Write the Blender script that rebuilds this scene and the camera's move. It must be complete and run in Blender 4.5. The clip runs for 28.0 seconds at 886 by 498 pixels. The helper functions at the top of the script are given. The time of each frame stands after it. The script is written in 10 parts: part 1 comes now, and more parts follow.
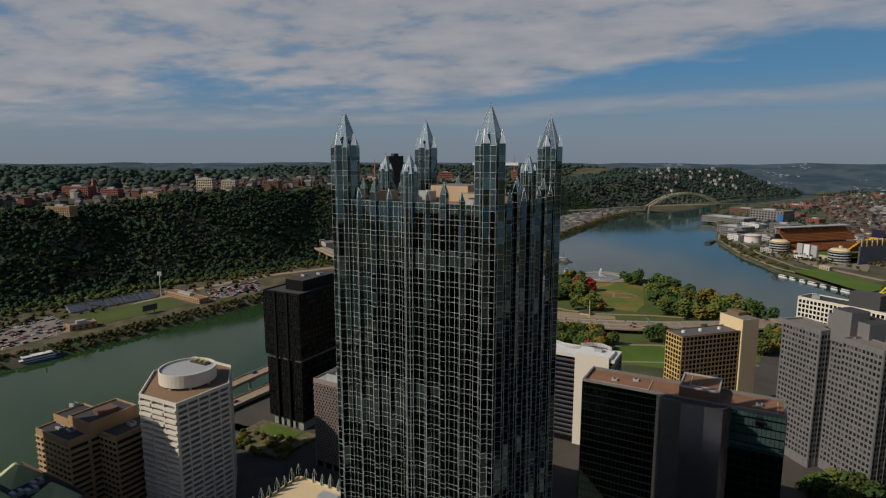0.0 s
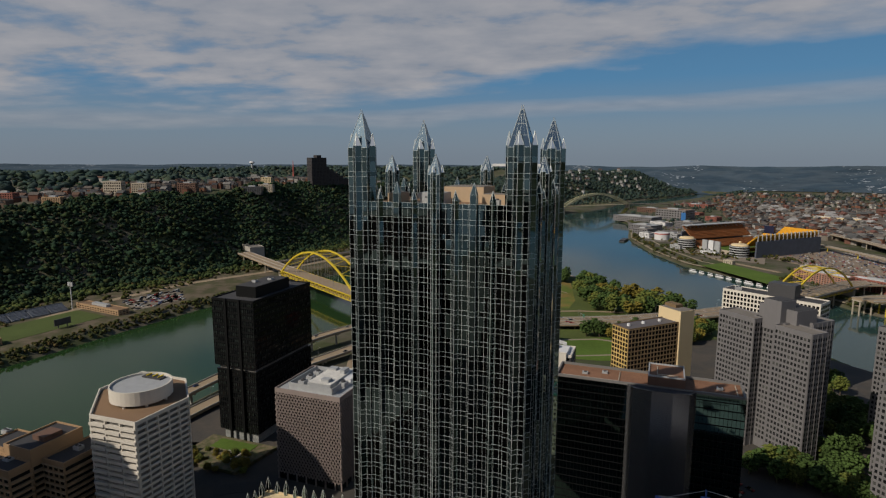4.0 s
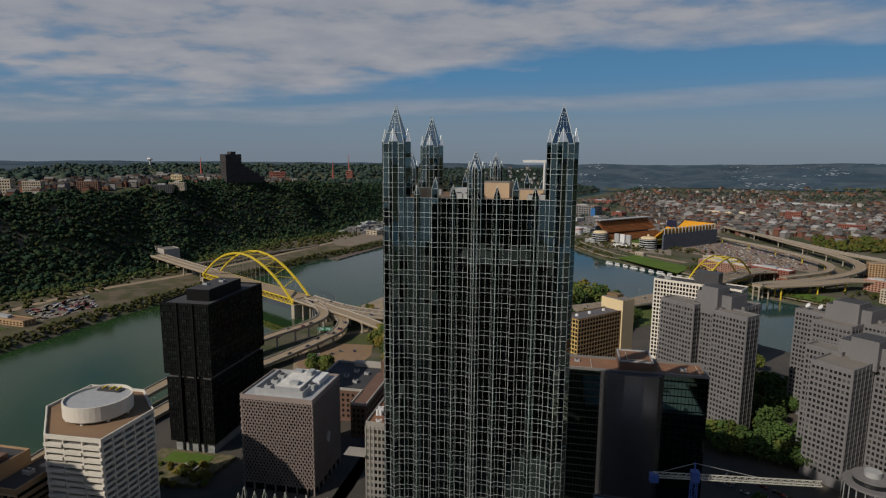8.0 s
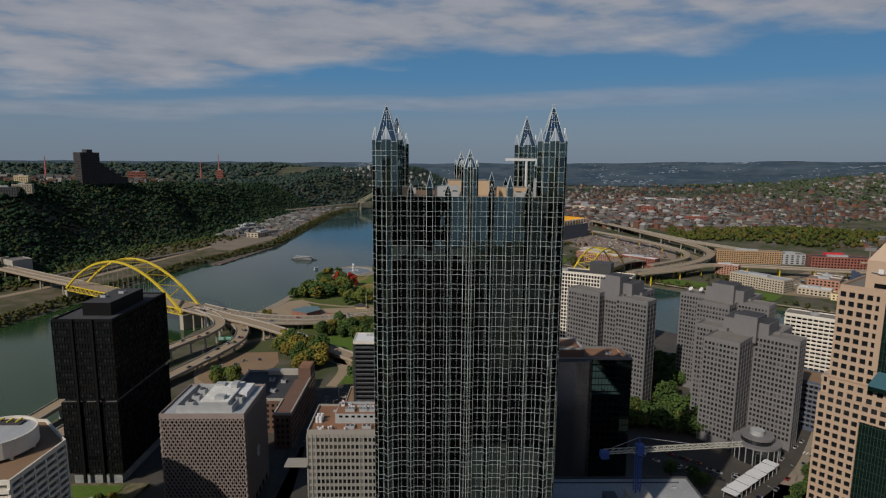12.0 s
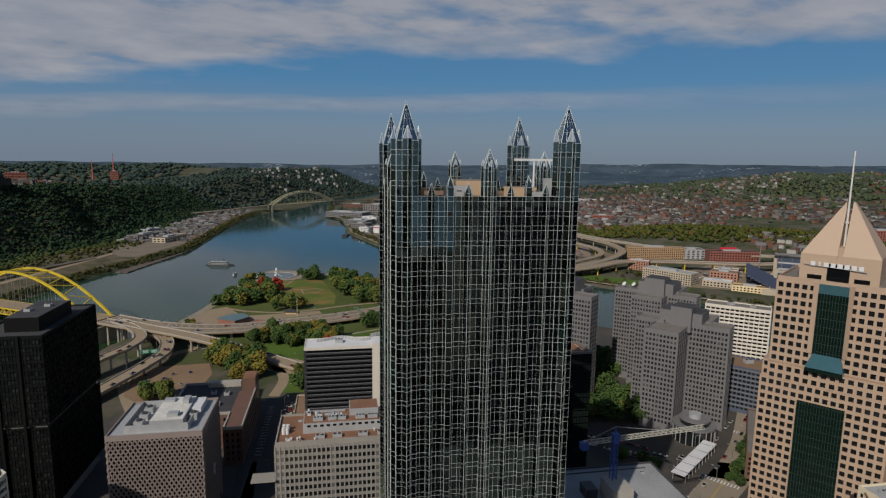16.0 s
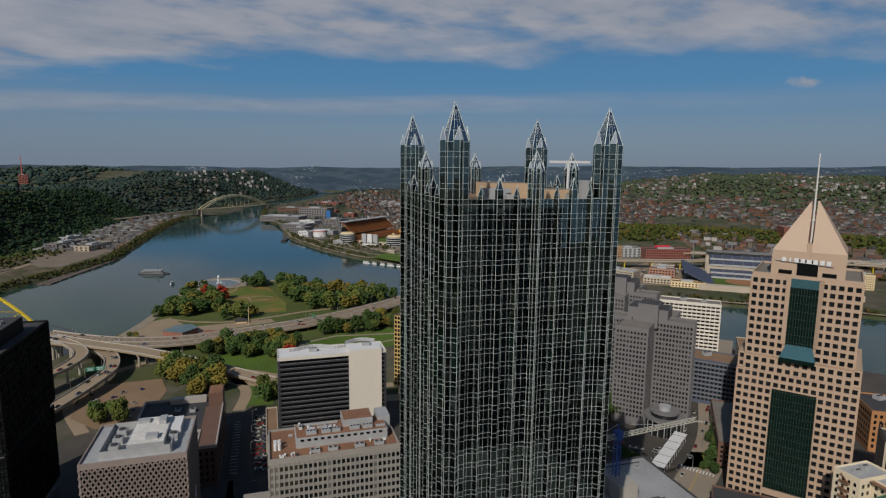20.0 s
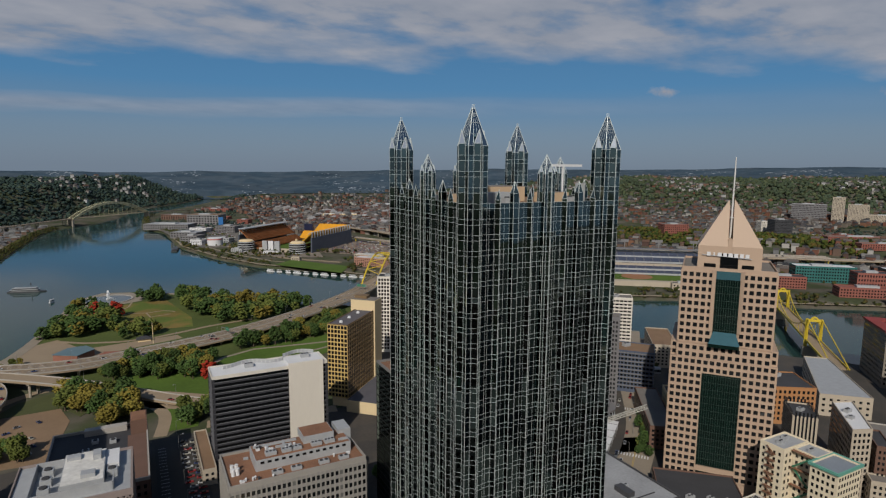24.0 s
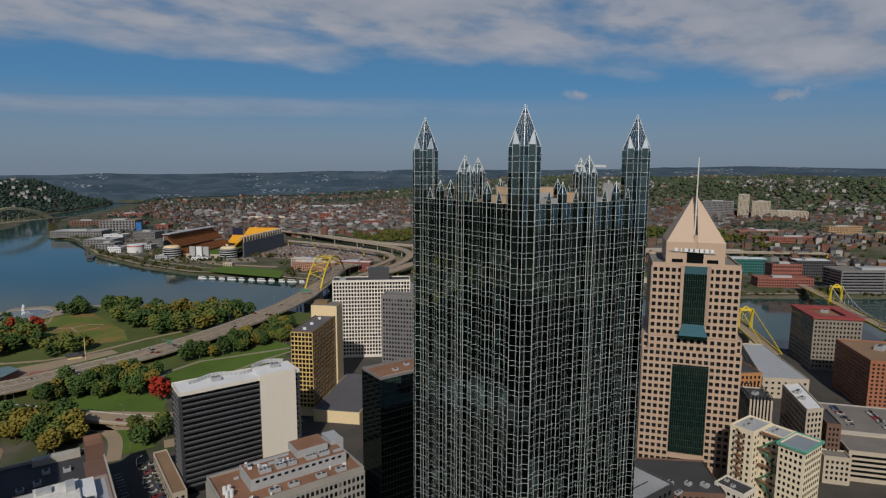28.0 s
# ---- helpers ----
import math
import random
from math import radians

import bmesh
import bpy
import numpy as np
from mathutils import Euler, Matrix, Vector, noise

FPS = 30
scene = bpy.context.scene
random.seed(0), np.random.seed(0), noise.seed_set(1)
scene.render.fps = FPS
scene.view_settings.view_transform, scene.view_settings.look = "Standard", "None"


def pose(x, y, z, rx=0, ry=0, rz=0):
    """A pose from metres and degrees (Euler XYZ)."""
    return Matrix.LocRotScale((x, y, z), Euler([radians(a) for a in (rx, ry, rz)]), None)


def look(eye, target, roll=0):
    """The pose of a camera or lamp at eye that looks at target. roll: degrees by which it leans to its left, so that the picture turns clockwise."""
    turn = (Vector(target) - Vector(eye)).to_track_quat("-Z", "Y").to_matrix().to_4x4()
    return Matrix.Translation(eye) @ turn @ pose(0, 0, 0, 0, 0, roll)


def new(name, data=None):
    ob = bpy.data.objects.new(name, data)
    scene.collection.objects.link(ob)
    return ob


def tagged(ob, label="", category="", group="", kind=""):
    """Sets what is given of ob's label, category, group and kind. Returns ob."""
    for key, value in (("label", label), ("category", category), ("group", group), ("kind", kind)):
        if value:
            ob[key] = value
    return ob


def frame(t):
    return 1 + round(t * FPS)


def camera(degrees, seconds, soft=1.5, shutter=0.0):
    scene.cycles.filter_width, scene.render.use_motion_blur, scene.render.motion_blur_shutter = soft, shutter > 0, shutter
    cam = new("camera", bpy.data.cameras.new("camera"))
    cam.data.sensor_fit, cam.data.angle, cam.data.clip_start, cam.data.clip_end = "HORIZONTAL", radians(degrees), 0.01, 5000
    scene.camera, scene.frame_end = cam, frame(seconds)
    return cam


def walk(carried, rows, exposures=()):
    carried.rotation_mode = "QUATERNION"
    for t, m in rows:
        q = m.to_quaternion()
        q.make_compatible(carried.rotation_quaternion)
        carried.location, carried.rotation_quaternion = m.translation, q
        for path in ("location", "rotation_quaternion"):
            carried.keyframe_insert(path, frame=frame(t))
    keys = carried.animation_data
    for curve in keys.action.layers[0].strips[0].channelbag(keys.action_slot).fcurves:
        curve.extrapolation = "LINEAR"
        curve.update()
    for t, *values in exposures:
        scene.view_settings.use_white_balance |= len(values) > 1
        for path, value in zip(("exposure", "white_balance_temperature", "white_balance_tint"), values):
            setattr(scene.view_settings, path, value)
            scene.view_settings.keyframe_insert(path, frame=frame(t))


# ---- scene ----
EXPOSURES = [(0.0, 0.0, 6750, 10), (6.0, -0.02, 6650, 10), (14.0, -0.05, 6400, 10), (20.0, -0.04, 6300, 10), (28.0, -0.02, 6250, 10)]
cam = camera(74.54, 28.0, 1.25)
# seconds, place in metres, then yaw, pitch and roll in degrees
ROWS = [
    (0, 79.71, -149.82, 181.17, 28.935, -8.906, 0.029),
    (0.5, 76.90, -151.36, 181.14, 27.909, -8.867, -0.087),
    (1, 73.89, -152.92, 181.08, 26.841, -8.816, -0.200),
    (1.5, 70.95, -154.48, 181.08, 25.829, -8.816, -0.123),
    (2, 67.84, -156.08, 181.09, 24.977, -8.823, -0.044),
    (2.5, 64.56, -157.66, 181.08, 23.682, -8.791, 0.014),
    (3, 61.14, -159.20, 181.06, 23.047, -8.789, 0.074),
    (3.5, 57.56, -160.71, 180.99, 21.768, -8.742, 0.138),
    (5.5, 42.04, -166.46, 180.45, 17.210, -8.655, 0.404),
    (6, 38.11, -167.87, 180.38, 16.272, -8.693, 0.472),
    (6.5, 33.97, -169.39, 180.34, 15.531, -8.746, 0.468),
    (7, 29.83, -170.77, 180.27, 14.282, -8.779, 0.464),
    (7.5, 25.78, -172.11, 180.24, 12.793, -8.811, 0.459),
    (8, 21.69, -173.28, 180.24, 11.385, -8.862, 0.454),
    (8.5, 17.61, -174.28, 180.24, 8.803, -8.848, 0.418),
    (9, 13.54, -175.08, 180.20, 7.041, -8.855, 0.382),
    (9.5, 9.54, -175.63, 180.09, 5.764, -8.835, 0.406),
    (10, 5.60, -176.07, 180.03, 4.448, -8.855, 0.428),
    (10.5, 1.63, -176.39, 179.99, 3.433, -8.874, 0.449),
    (11, -2.25, -176.58, 179.89, 1.891, -8.864, 0.469),
    (11.5, -6.12, -176.62, 179.84, 0.108, -8.847, 0.480),
    (12, -9.88, -176.52, 179.82, -1.123, -8.860, 0.490),
    (12.5, -13.42, -176.44, 179.68, -2.327, -8.828, 0.535),
    (14.5, -28.13, -174.48, 179.32, -7.447, -8.701, 0.696),
    (15, -31.59, -173.80, 179.21, -8.163, -8.680, 0.731),
    (15.5, -35.24, -173.04, 179.09, -8.896, -8.654, 0.752),
    (16, -38.83, -172.10, 179.02, -10.199, -8.618, 0.771),
    (16.5, -42.35, -171.03, 178.92, -11.559, -8.553, 0.787),
    (17, -45.85, -169.86, 178.80, -12.839, -8.499, 0.801),
    (17.5, -49.43, -168.53, 178.74, -13.992, -8.445, 0.805),
    (18, -53.08, -167.13, 178.65, -15.055, -8.402, 0.806),
    (18.5, -56.65, -165.62, 178.61, -15.997, -8.362, 0.780),
    (19, -60.12, -164.08, 178.64, -16.538, -8.342, 0.751),
    (19.5, -63.71, -162.53, 178.63, -16.888, -8.323, 0.720),
    (20, -67.36, -160.95, 178.59, -17.108, -8.305, 0.686),
    (20.5, -70.96, -159.44, 178.56, -17.509, -8.296, 0.657),
    (22.5, -85.10, -152.43, 178.39, -23.319, -8.000, 0.517),
    (23, -88.68, -150.64, 178.47, -24.990, -7.945, 0.476),
    (23.5, -92.19, -148.64, 178.45, -26.496, -7.921, 0.474),
    (24, -95.56, -146.57, 178.41, -27.814, -7.867, 0.470),
    (24.5, -98.99, -144.31, 178.36, -28.903, -7.805, 0.426),
    (25, -102.28, -141.95, 178.37, -30.253, -7.773, 0.381),
    (25.5, -105.48, -139.53, 178.39, -32.084, -7.723, 0.318),
    (26, -108.69, -137.03, 178.33, -33.496, -7.674, 0.254),
    (26.5, -111.74, -134.49, 178.36, -34.076, -7.675, 0.239),
    (27, -114.75, -131.96, 178.33, -34.179, -7.706, 0.223),
    (27.5, -117.80, -129.50, 178.28, -34.774, -7.719, 0.205),
    (28, -120.84, -127.08, 178.30, -35.412, -7.742, 0.187),
]
walk(cam, [(t, pose(x, y, z, 90 + pitch, 0, yaw) @ pose(0, 0, 0, 0, 0, roll)) for t, x, y, z, yaw, pitch, roll in ROWS], EXPOSURES)

# ---- world, sun ----
SUN_AZ, SUN_EL = math.atan2(-0.766, -0.643), radians(37.3)     # direction towards the sun in plan, height
world = bpy.data.worlds.new("sky")
scene.world = world
world.use_nodes = True
wn, wl = world.node_tree.nodes, world.node_tree.links
wn.clear()




def wmath(op, a, b=None, clamp=False):
    n = wn.new("ShaderNodeMath")
    n.operation, n.use_clamp = op, clamp
    for i, v in enumerate((a, b)):
        if v is None:
            continue
        if isinstance(v, (int, float)):
            n.inputs[i].default_value = v
        else:
            wl.new(v, n.inputs[i])
    return n.outputs[0]


sky = wn.new("ShaderNodeTexSky")
sky.sky_type, sky.sun_disc = "NISHITA", False
sky.sun_elevation, sky.sun_rotation = SUN_EL, math.pi / 2 - SUN_AZ
sky.altitude, sky.air_density, sky.dust_density, sky.ozone_density = 300, 1.0, 1.6, 1.6
way = wn.new("ShaderNodeTexCoord")
axes = wn.new("ShaderNodeSeparateXYZ")
wl.new(way.outputs["Generated"], axes.inputs[0])
up = wmath("MAXIMUM", axes.outputs[2], 0.0)
den = wmath("ADD", up, 0.11)
flat = wn.new("ShaderNodeCombineXYZ")
wl.new(wmath("DIVIDE", axes.outputs[0], den), flat.inputs[0])
wl.new(wmath("DIVIDE", axes.outputs[1], den), flat.inputs[1])


def cloud_noise(scale, detail, rough, offset, stretch):
    shift = wn.new("ShaderNodeMapping")
    shift.inputs["Location"].default_value = offset
    shift.inputs["Scale"].default_value = stretch
    shift.inputs["Rotation"].default_value = (0, 0, radians(-28))
    wl.new(flat.outputs[0], shift.inputs[0])
    n = wn.new("ShaderNodeTexNoise")
    n.inputs["Scale"].default_value, n.inputs["Detail"].default_value, n.inputs["Roughness"].default_value = scale, detail, rough
    wl.new(shift.outputs[0], n.inputs["Vector"])
    return n.outputs[0]


fine = cloud_noise(2.6, 6.0, 0.55, (0.2, 1.3, 0), (0.8, 1.0, 1.0))
soft_ = cloud_noise(0.9, 4.0, 0.5, (3.1, 0.4, 0), (0.6, 1.0, 1.0))
rise_ = wmath("MULTIPLY", wmath("ARCSINE", axes.outputs[2]), 57.2958)
turn_ = wmath("MULTIPLY", wmath("ARCTAN2", axes.outputs[0], axes.outputs[1]), 57.2958)


def by_bearing(points, most):
    """A value that changes with the compass bearing: points of (degrees from north, value)."""
    r = wn.new("ShaderNodeValToRGB")
    r.color_ramp.interpolation = "EASE"
    while len(r.color_ramp.elements) < len(points):
        r.color_ramp.elements.new(0.5)
    for e, (deg, v) in zip(r.color_ramp.elements, points):
        e.position, e.color = (deg + 180) / 360, (v / most,) * 3 + (1,)
    wl.new(wmath("DIVIDE", wmath("ADD", turn_, 180.0), 360.0), r.inputs[0])
    return wmath("MULTIPLY", r.outputs[0], most)


# blue air, paler and hazy towards the rim
air = wn.new("ShaderNodeValToRGB")
wl.new(up, air.inputs[0])
stops = ((0.0, (2.3, 2.95, 3.8)), (0.06, (1.85, 2.85, 4.1)), (0.13, (0.7, 2.5, 4.85)), (0.35, (0.5, 1.6, 3.4)), (1.0, (0.2, 0.6, 1.5)))
while len(air.color_ramp.elements) < len(stops):
    air.color_ramp.elements.new(0.5)
for e, (at_, c_) in zip(air.color_ramp.elements, stops):
    e.position, e.color = at_, (*[v / 6 for v in c_], 1)
blue = wn.new("ShaderNodeMixRGB")
blue.blend_type = "MULTIPLY"
blue.inputs[0].default_value, blue.inputs[2].default_value = 1.0, (6, 6, 6, 1)
wl.new(air.outputs[0], blue.inputs[1])
mix1 = wn.new("ShaderNodeMixRGB")
mix1.inputs[0].default_value = 0.85
wl.new(sky.outputs[0], mix1.inputs[1])
wl.new(blue.outputs[0], mix1.inputs[2])
# a sheet of thin high cloud whose lower rim climbs towards the north, and a pale streak below it
rim_ = by_bearing(((-180, 4.0), (-66, 3.2), (-48, 3.9), (-28, 5.4), (-17, 6.2), (-6, 7.6), (4, 9.6), (20, 9.9), (40, 9.4), (52, 8.8), (72, 6.8), (180, 4.0)), 12.0)
ragged = wmath("ADD", wmath("MULTIPLY", wmath("SUBTRACT", soft_, 0.5), 7.0), wmath("MULTIPLY", wmath("SUBTRACT", fine, 0.5), 3.0))
sheet = wmath("DIVIDE", wmath("ADD", wmath("SUBTRACT", rise_, rim_), ragged), 2.2, True)
holes = wmath("ADD", wmath("MULTIPLY", soft_, 1.5), wmath("MULTIPLY", fine, 1.9))
holes = wmath("MULTIPLY", wmath("SUBTRACT", holes, 1.08), 1.9, True)
cover = wmath("MULTIPLY", wmath("MULTIPLY", sheet, holes), 0.92)
mid_ = by_bearing(((-180, 4.0), (-60, 3.2), (-26, 3.9), (-16, 4.7), (0, 5.1), (18, 5.5), (40, 5.9), (180, 5.0)), 12.0)
far_off = wmath("DIVIDE", wmath("SUBTRACT", wmath("ADD", rise_, wmath("MULTIPLY", wmath("SUBTRACT", soft_, 0.5), 1.6)), mid_), 0.95)
streak = wmath("MAXIMUM", wmath("SUBTRACT", 1.0, wmath("MULTIPLY", far_off, far_off)), 0.0)
streak = wmath("MULTIPLY", streak, by_bearing(((-180, 0.4), (-40, 0.45), (-10, 0.5), (18, 0.42), (36, 0.16), (60, 0.05), (180, 0.1)), 1.0))
cover = wmath("MAXIMUM", cover, streak)
cover = wmath("MULTIPLY", cover, wmath("MULTIPLY", wmath("SUBTRACT", 0.60, up), 4.5, True))


def puff(x, y, z, wide, tall):
    """A small fair-weather cloud round one direction."""
    d = wn.new("ShaderNodeVectorMath")
    d.operation = "SUBTRACT"
    wl.new(way.outputs["Generated"], d.inputs[0])
    d.inputs[1].default_value = (x, y, z)
    m_ = wn.new("ShaderNodeVectorMath")
    m_.operation = "DIVIDE"
    wl.new(d.outputs[0], m_.inputs[0])
    m_.inputs[1].default_value = (wide, wide, tall)
    n_ = wn.new("ShaderNodeVectorMath")
    n_.operation = "LENGTH"
    wl.new(m_.outputs[0], n_.inputs[0])
    rag = wn.new("ShaderNodeTexNoise")
    rag.inputs["Scale"].default_value, rag.inputs["Detail"].default_value = 60.0, 5.0
    wl.new(way.outputs["Generated"], rag.inputs["Vector"])
    edge = wmath("ADD", wmath("SUBTRACT", 0.62, n_.outputs["Value"]), wmath("MULTIPLY", wmath("SUBTRACT", rag.outputs[0], 0.5), 1.6))
    return wmath("MULTIPLY", edge, 1.6, True)


for spot in ((0.738, 0.664, 0.121, 0.040, 0.012), (0.905, 0.411, 0.110, 0.045, 0.017)):
    cover = wmath("MAXIMUM", cover, wmath("MULTIPLY", puff(*spot), 0.95))
mix2 = wn.new("ShaderNodeMixRGB")
wl.new(cover, mix2.inputs[0])
wl.new(mix1.outputs[0], mix2.inputs[1])
thick = wn.new("ShaderNodeMixRGB")
wl.new(wmath("MULTIPLY", wmath("SUBTRACT", fine, 0.36), 3.2, True), thick.inputs[0])
thick.inputs[1].default_value, thick.inputs[2].default_value = (3.25, 3.55, 4.2, 1), (4.75, 4.75, 5.1, 1)
wl.new(thick.outputs[0], mix2.inputs[2])
# the bright haze round the sun
near_sun = wn.new("ShaderNodeVectorMath")
near_sun.operation = "DOT_PRODUCT"
wl.new(way.outputs["Generated"], near_sun.inputs[0])
near_sun.inputs[1].default_value = (math.cos(SUN_AZ) * math.cos(SUN_EL), math.sin(SUN_AZ) * math.cos(SUN_EL), math.sin(SUN_EL))
glare = wmath("POWER", wmath("MAXIMUM", near_sun.outputs["Value"], 0.0), 40.0)
lit = wn.new("ShaderNodeMixRGB")
lit.blend_type = "ADD"
wl.new(glare, lit.inputs[0])
wl.new(mix2.outputs[0], lit.inputs[1])
lit.inputs[2].default_value = (24, 22.5, 20, 1)
back = wn.new("ShaderNodeBackground")
back.inputs[1].default_value = 0.075
wl.new(lit.outputs[0], back.inputs[0])
wout = wn.new("ShaderNodeOutputWorld")
wl.new(back.outputs[0], wout.inputs[0])

sun = new("sun", bpy.data.lights.new("sun", "SUN"))
sun.data.energy, sun.data.angle, sun.data.color = 3.7, radians(0.6), (1.0, 0.92, 0.80)
sun_way = Vector((math.cos(SUN_AZ) * math.cos(SUN_EL), math.sin(SUN_AZ) * math.cos(SUN_EL), math.sin(SUN_EL)))
sun.matrix_world = look(sun_way * 500, (0, 0, 0))

# ---- materials ----
ALBEDO = 0.76          # scales all base colours but metals down, so that shade renders darker


def material(name, color, rough=0.7, metal=0.0, vary=0.15, scale=0.15, fine=3.0, bump=0.0, spec=0.4, island=0.0, objects=0.0, stretch=(1, 1, 1), second=None, emit=0.0):
    """A surface with broad stains, fine grain and a little relief; scale and fine: repeats in a metre."""
    m = bpy.data.materials.new(name)
    m.use_nodes = True
    nt = m.node_tree
    b = nt.nodes["Principled BSDF"]
    b.inputs["Roughness"].default_value, b.inputs["Metallic"].default_value = rough, metal
    b.inputs["Specular IOR Level"].default_value = spec
    geo = nt.nodes.new("ShaderNodeNewGeometry")
    mp = nt.nodes.new("ShaderNodeMapping")
    mp.inputs["Scale"].default_value = stretch
    nt.links.new(geo.outputs["Position"], mp.inputs[0])

    def noise_node(s, detail):
        n = nt.nodes.new("ShaderNodeTexNoise")
        n.inputs["Scale"].default_value, n.inputs["Detail"].default_value = s, detail
        nt.links.new(mp.outputs[0], n.inputs["Vector"])
        return n.outputs[0]

    def calc(op, a, c):
        n = nt.nodes.new("ShaderNodeMath")
        n.operation = op
        for i, v in enumerate((a, c)):
            if isinstance(v, (int, float)):
                n.inputs[i].default_value = v
            else:
                nt.links.new(v, n.inputs[i])
        return n.outputs[0]

    big, small = noise_node(scale, 4.0), noise_node(fine, 6.0)
    value = calc("ADD", calc("MULTIPLY", calc("SUBTRACT", big, 0.5), 2.2 * vary), calc("MULTIPLY", calc("SUBTRACT", small, 0.5), 1.6 * vary))
    if island:
        value = calc("ADD", value, calc("MULTIPLY", calc("SUBTRACT", geo.outputs["Random Per Island"], 0.5), 2 * island))
    if objects:
        info = nt.nodes.new("ShaderNodeObjectInfo")
        value = calc("ADD", value, calc("MULTIPLY", calc("SUBTRACT", info.outputs["Random"], 0.5), 2 * objects))
    value = calc("MAXIMUM", calc("ADD", value, 1.0), 0.1)
    value = calc("MULTIPLY", value, 1.0 if metal > 0.9 else ALBEDO)
    tint = nt.nodes.new("ShaderNodeMixRGB")
    tint.blend_type = "MULTIPLY"
    tint.inputs[0].default_value = 1.0
    if second:
        two = nt.nodes.new("ShaderNodeMixRGB")
        ramp = nt.nodes.new("ShaderNodeValToRGB")
        ramp.color_ramp.elements[0].position, ramp.color_ramp.elements[1].position = 0.42, 0.58
        nt.links.new(noise_node(scale * 2.3, 5.0), ramp.inputs[0])
        nt.links.new(ramp.outputs[0], two.inputs[0])
        two.inputs[1].default_value, two.inputs[2].default_value = (*color, 1), (*second, 1)
        nt.links.new(two.outputs[0], tint.inputs[1])
    else:
        tint.inputs[1].default_value = (*color, 1)
    nt.links.new(value, tint.inputs[2])
    nt.links.new(tint.outputs[0], b.inputs["Base Color"])
    if bump:
        bp = nt.nodes.new("ShaderNodeBump")
        bp.inputs["Strength"].default_value = min(1.0, bump)
        bp.inputs["Distance"].default_value = 0.3 if fine < 1 else 0.05
        nt.links.new(small, bp.inputs["Height"])
        nt.links.new(bp.outputs[0], b.inputs["Normal"])
    if emit:
        b.inputs["Emission Color"].default_value, b.inputs["Emission Strength"].default_value = (*color, 1), emit
    return m


def palette_material(name, colors, rough=0.85, vary=0.12, scale=0.05, fine=1.0, bump=0.0, per_object=False, spec=0.3):
    """Each island of the mesh, or each object, takes one of the colours."""
    m = material(name, colors[0], rough, 0, vary, scale, fine, bump, spec)
    nt = m.node_tree
    tint = next(n for n in nt.nodes if n.type == "MIX_RGB")
    ramp = nt.nodes.new("ShaderNodeValToRGB")
    ramp.color_ramp.interpolation = "CONSTANT"
    while len(ramp.color_ramp.elements) < len(colors):
        ramp.color_ramp.elements.new(0.5)
    for i, c in enumerate(colors):
        ramp.color_ramp.elements[i].position = i / len(colors)
        ramp.color_ramp.elements[i].color = (*c, 1)
    source = nt.nodes.new("ShaderNodeObjectInfo" if per_object else "ShaderNodeNewGeometry")
    nt.links.new(source.outputs["Random" if per_object else "Random Per Island"], ramp.inputs[0])
    nt.links.new(ramp.outputs[0], tint.inputs[1])
    return m


GLASS = material("tower_glass", (0.115, 0.165, 0.165), 0.03, 1.0, 0.14, 0.05, 0.6, 0, 0.5, island=0.4)
SPIRE_GLASS = material("spire_glass", (0.17, 0.235, 0.285), 0.04, 1.0, 0.12, 0.1, 1.0, 0, 0.5)
CAP_GLASS = material("bright_cap_glass", (0.80, 0.84, 0.87), 0.06, 1.0, 0.1, 0.1, 1.0)
MULLION = material("aluminium_mullion", (0.64, 0.69, 0.68), 0.5, 0.25, 0.15, 0.1, 2.0)
PANE = material("window_glass", (0.012, 0.014, 0.016), 0.06, 0, 0.2, 0.1, 1.0, 0, 0.6, island=0.5)
PANE_DARK = material("dark_window_glass", (0.006, 0.007, 0.008), 0.06, 0, 0.2, 0.1, 1.0, 0, 0.35, island=0.4)
BLACK_STEEL = material("blackened_steel", (0.006, 0.0065, 0.007), 0.6, 0.0, 0.2, 0.08, 1.0, 0, 0.15)
GREY_PANEL = material("grey_metal_panel", (0.215, 0.207, 0.212), 0.5, 0.15, 0.12, 0.06, 0.8, stretch=(1, 1, 0.3))
WHITE_CONC = material("white_concrete", (0.72, 0.67, 0.59), 0.8, 0, 0.08, 0.1, 1.2, 0.1, stretch=(1, 1, 0.4))
CONC = material("concrete", (0.42, 0.39, 0.35), 0.85, 0, 0.12, 0.08, 1.0, 0.1)
LATTICE = material("lattice_precast", (0.29, 0.235, 0.215), 0.75, 0, 0.12, 0.1, 1.0)
PINK_GRANITE = material("pink_granite", (0.48, 0.345, 0.25), 0.6, 0, 0.06, 0.06, 2.0, 0.05)
TAN_BRICK = material("tan_brick", (0.42, 0.27, 0.15), 0.8, 0, 0.1, 0.1, 2.0)
BROWN_BRICK = material("brown_brick", (0.16, 0.09, 0.065), 0.85, 0, 0.12, 0.1, 2.0)
YELLOW_PANEL = material("golden_panel", (0.62, 0.43, 0.15), 0.6, 0, 0.08, 0.1, 1.0)
CREAM = material("cream_panel", (0.76, 0.60, 0.36), 0.65, 0, 0.06, 0.05, 1.0, stretch=(1, 1, 0.3))
LIMESTONE = material("limestone", (0.48, 0.41, 0.32), 0.8, 0, 0.1, 0.1, 1.5)
ROOF_GRAVEL = material("gravel_roof", (0.20, 0.18, 0.16), 0.95, 0, 0.25, 0.08, 2.5, 0.3)
ROOF_BROWN = material("brown_roof", (0.25, 0.155, 0.09), 0.95, 0, 0.22, 0.07, 2.0, 0.2)
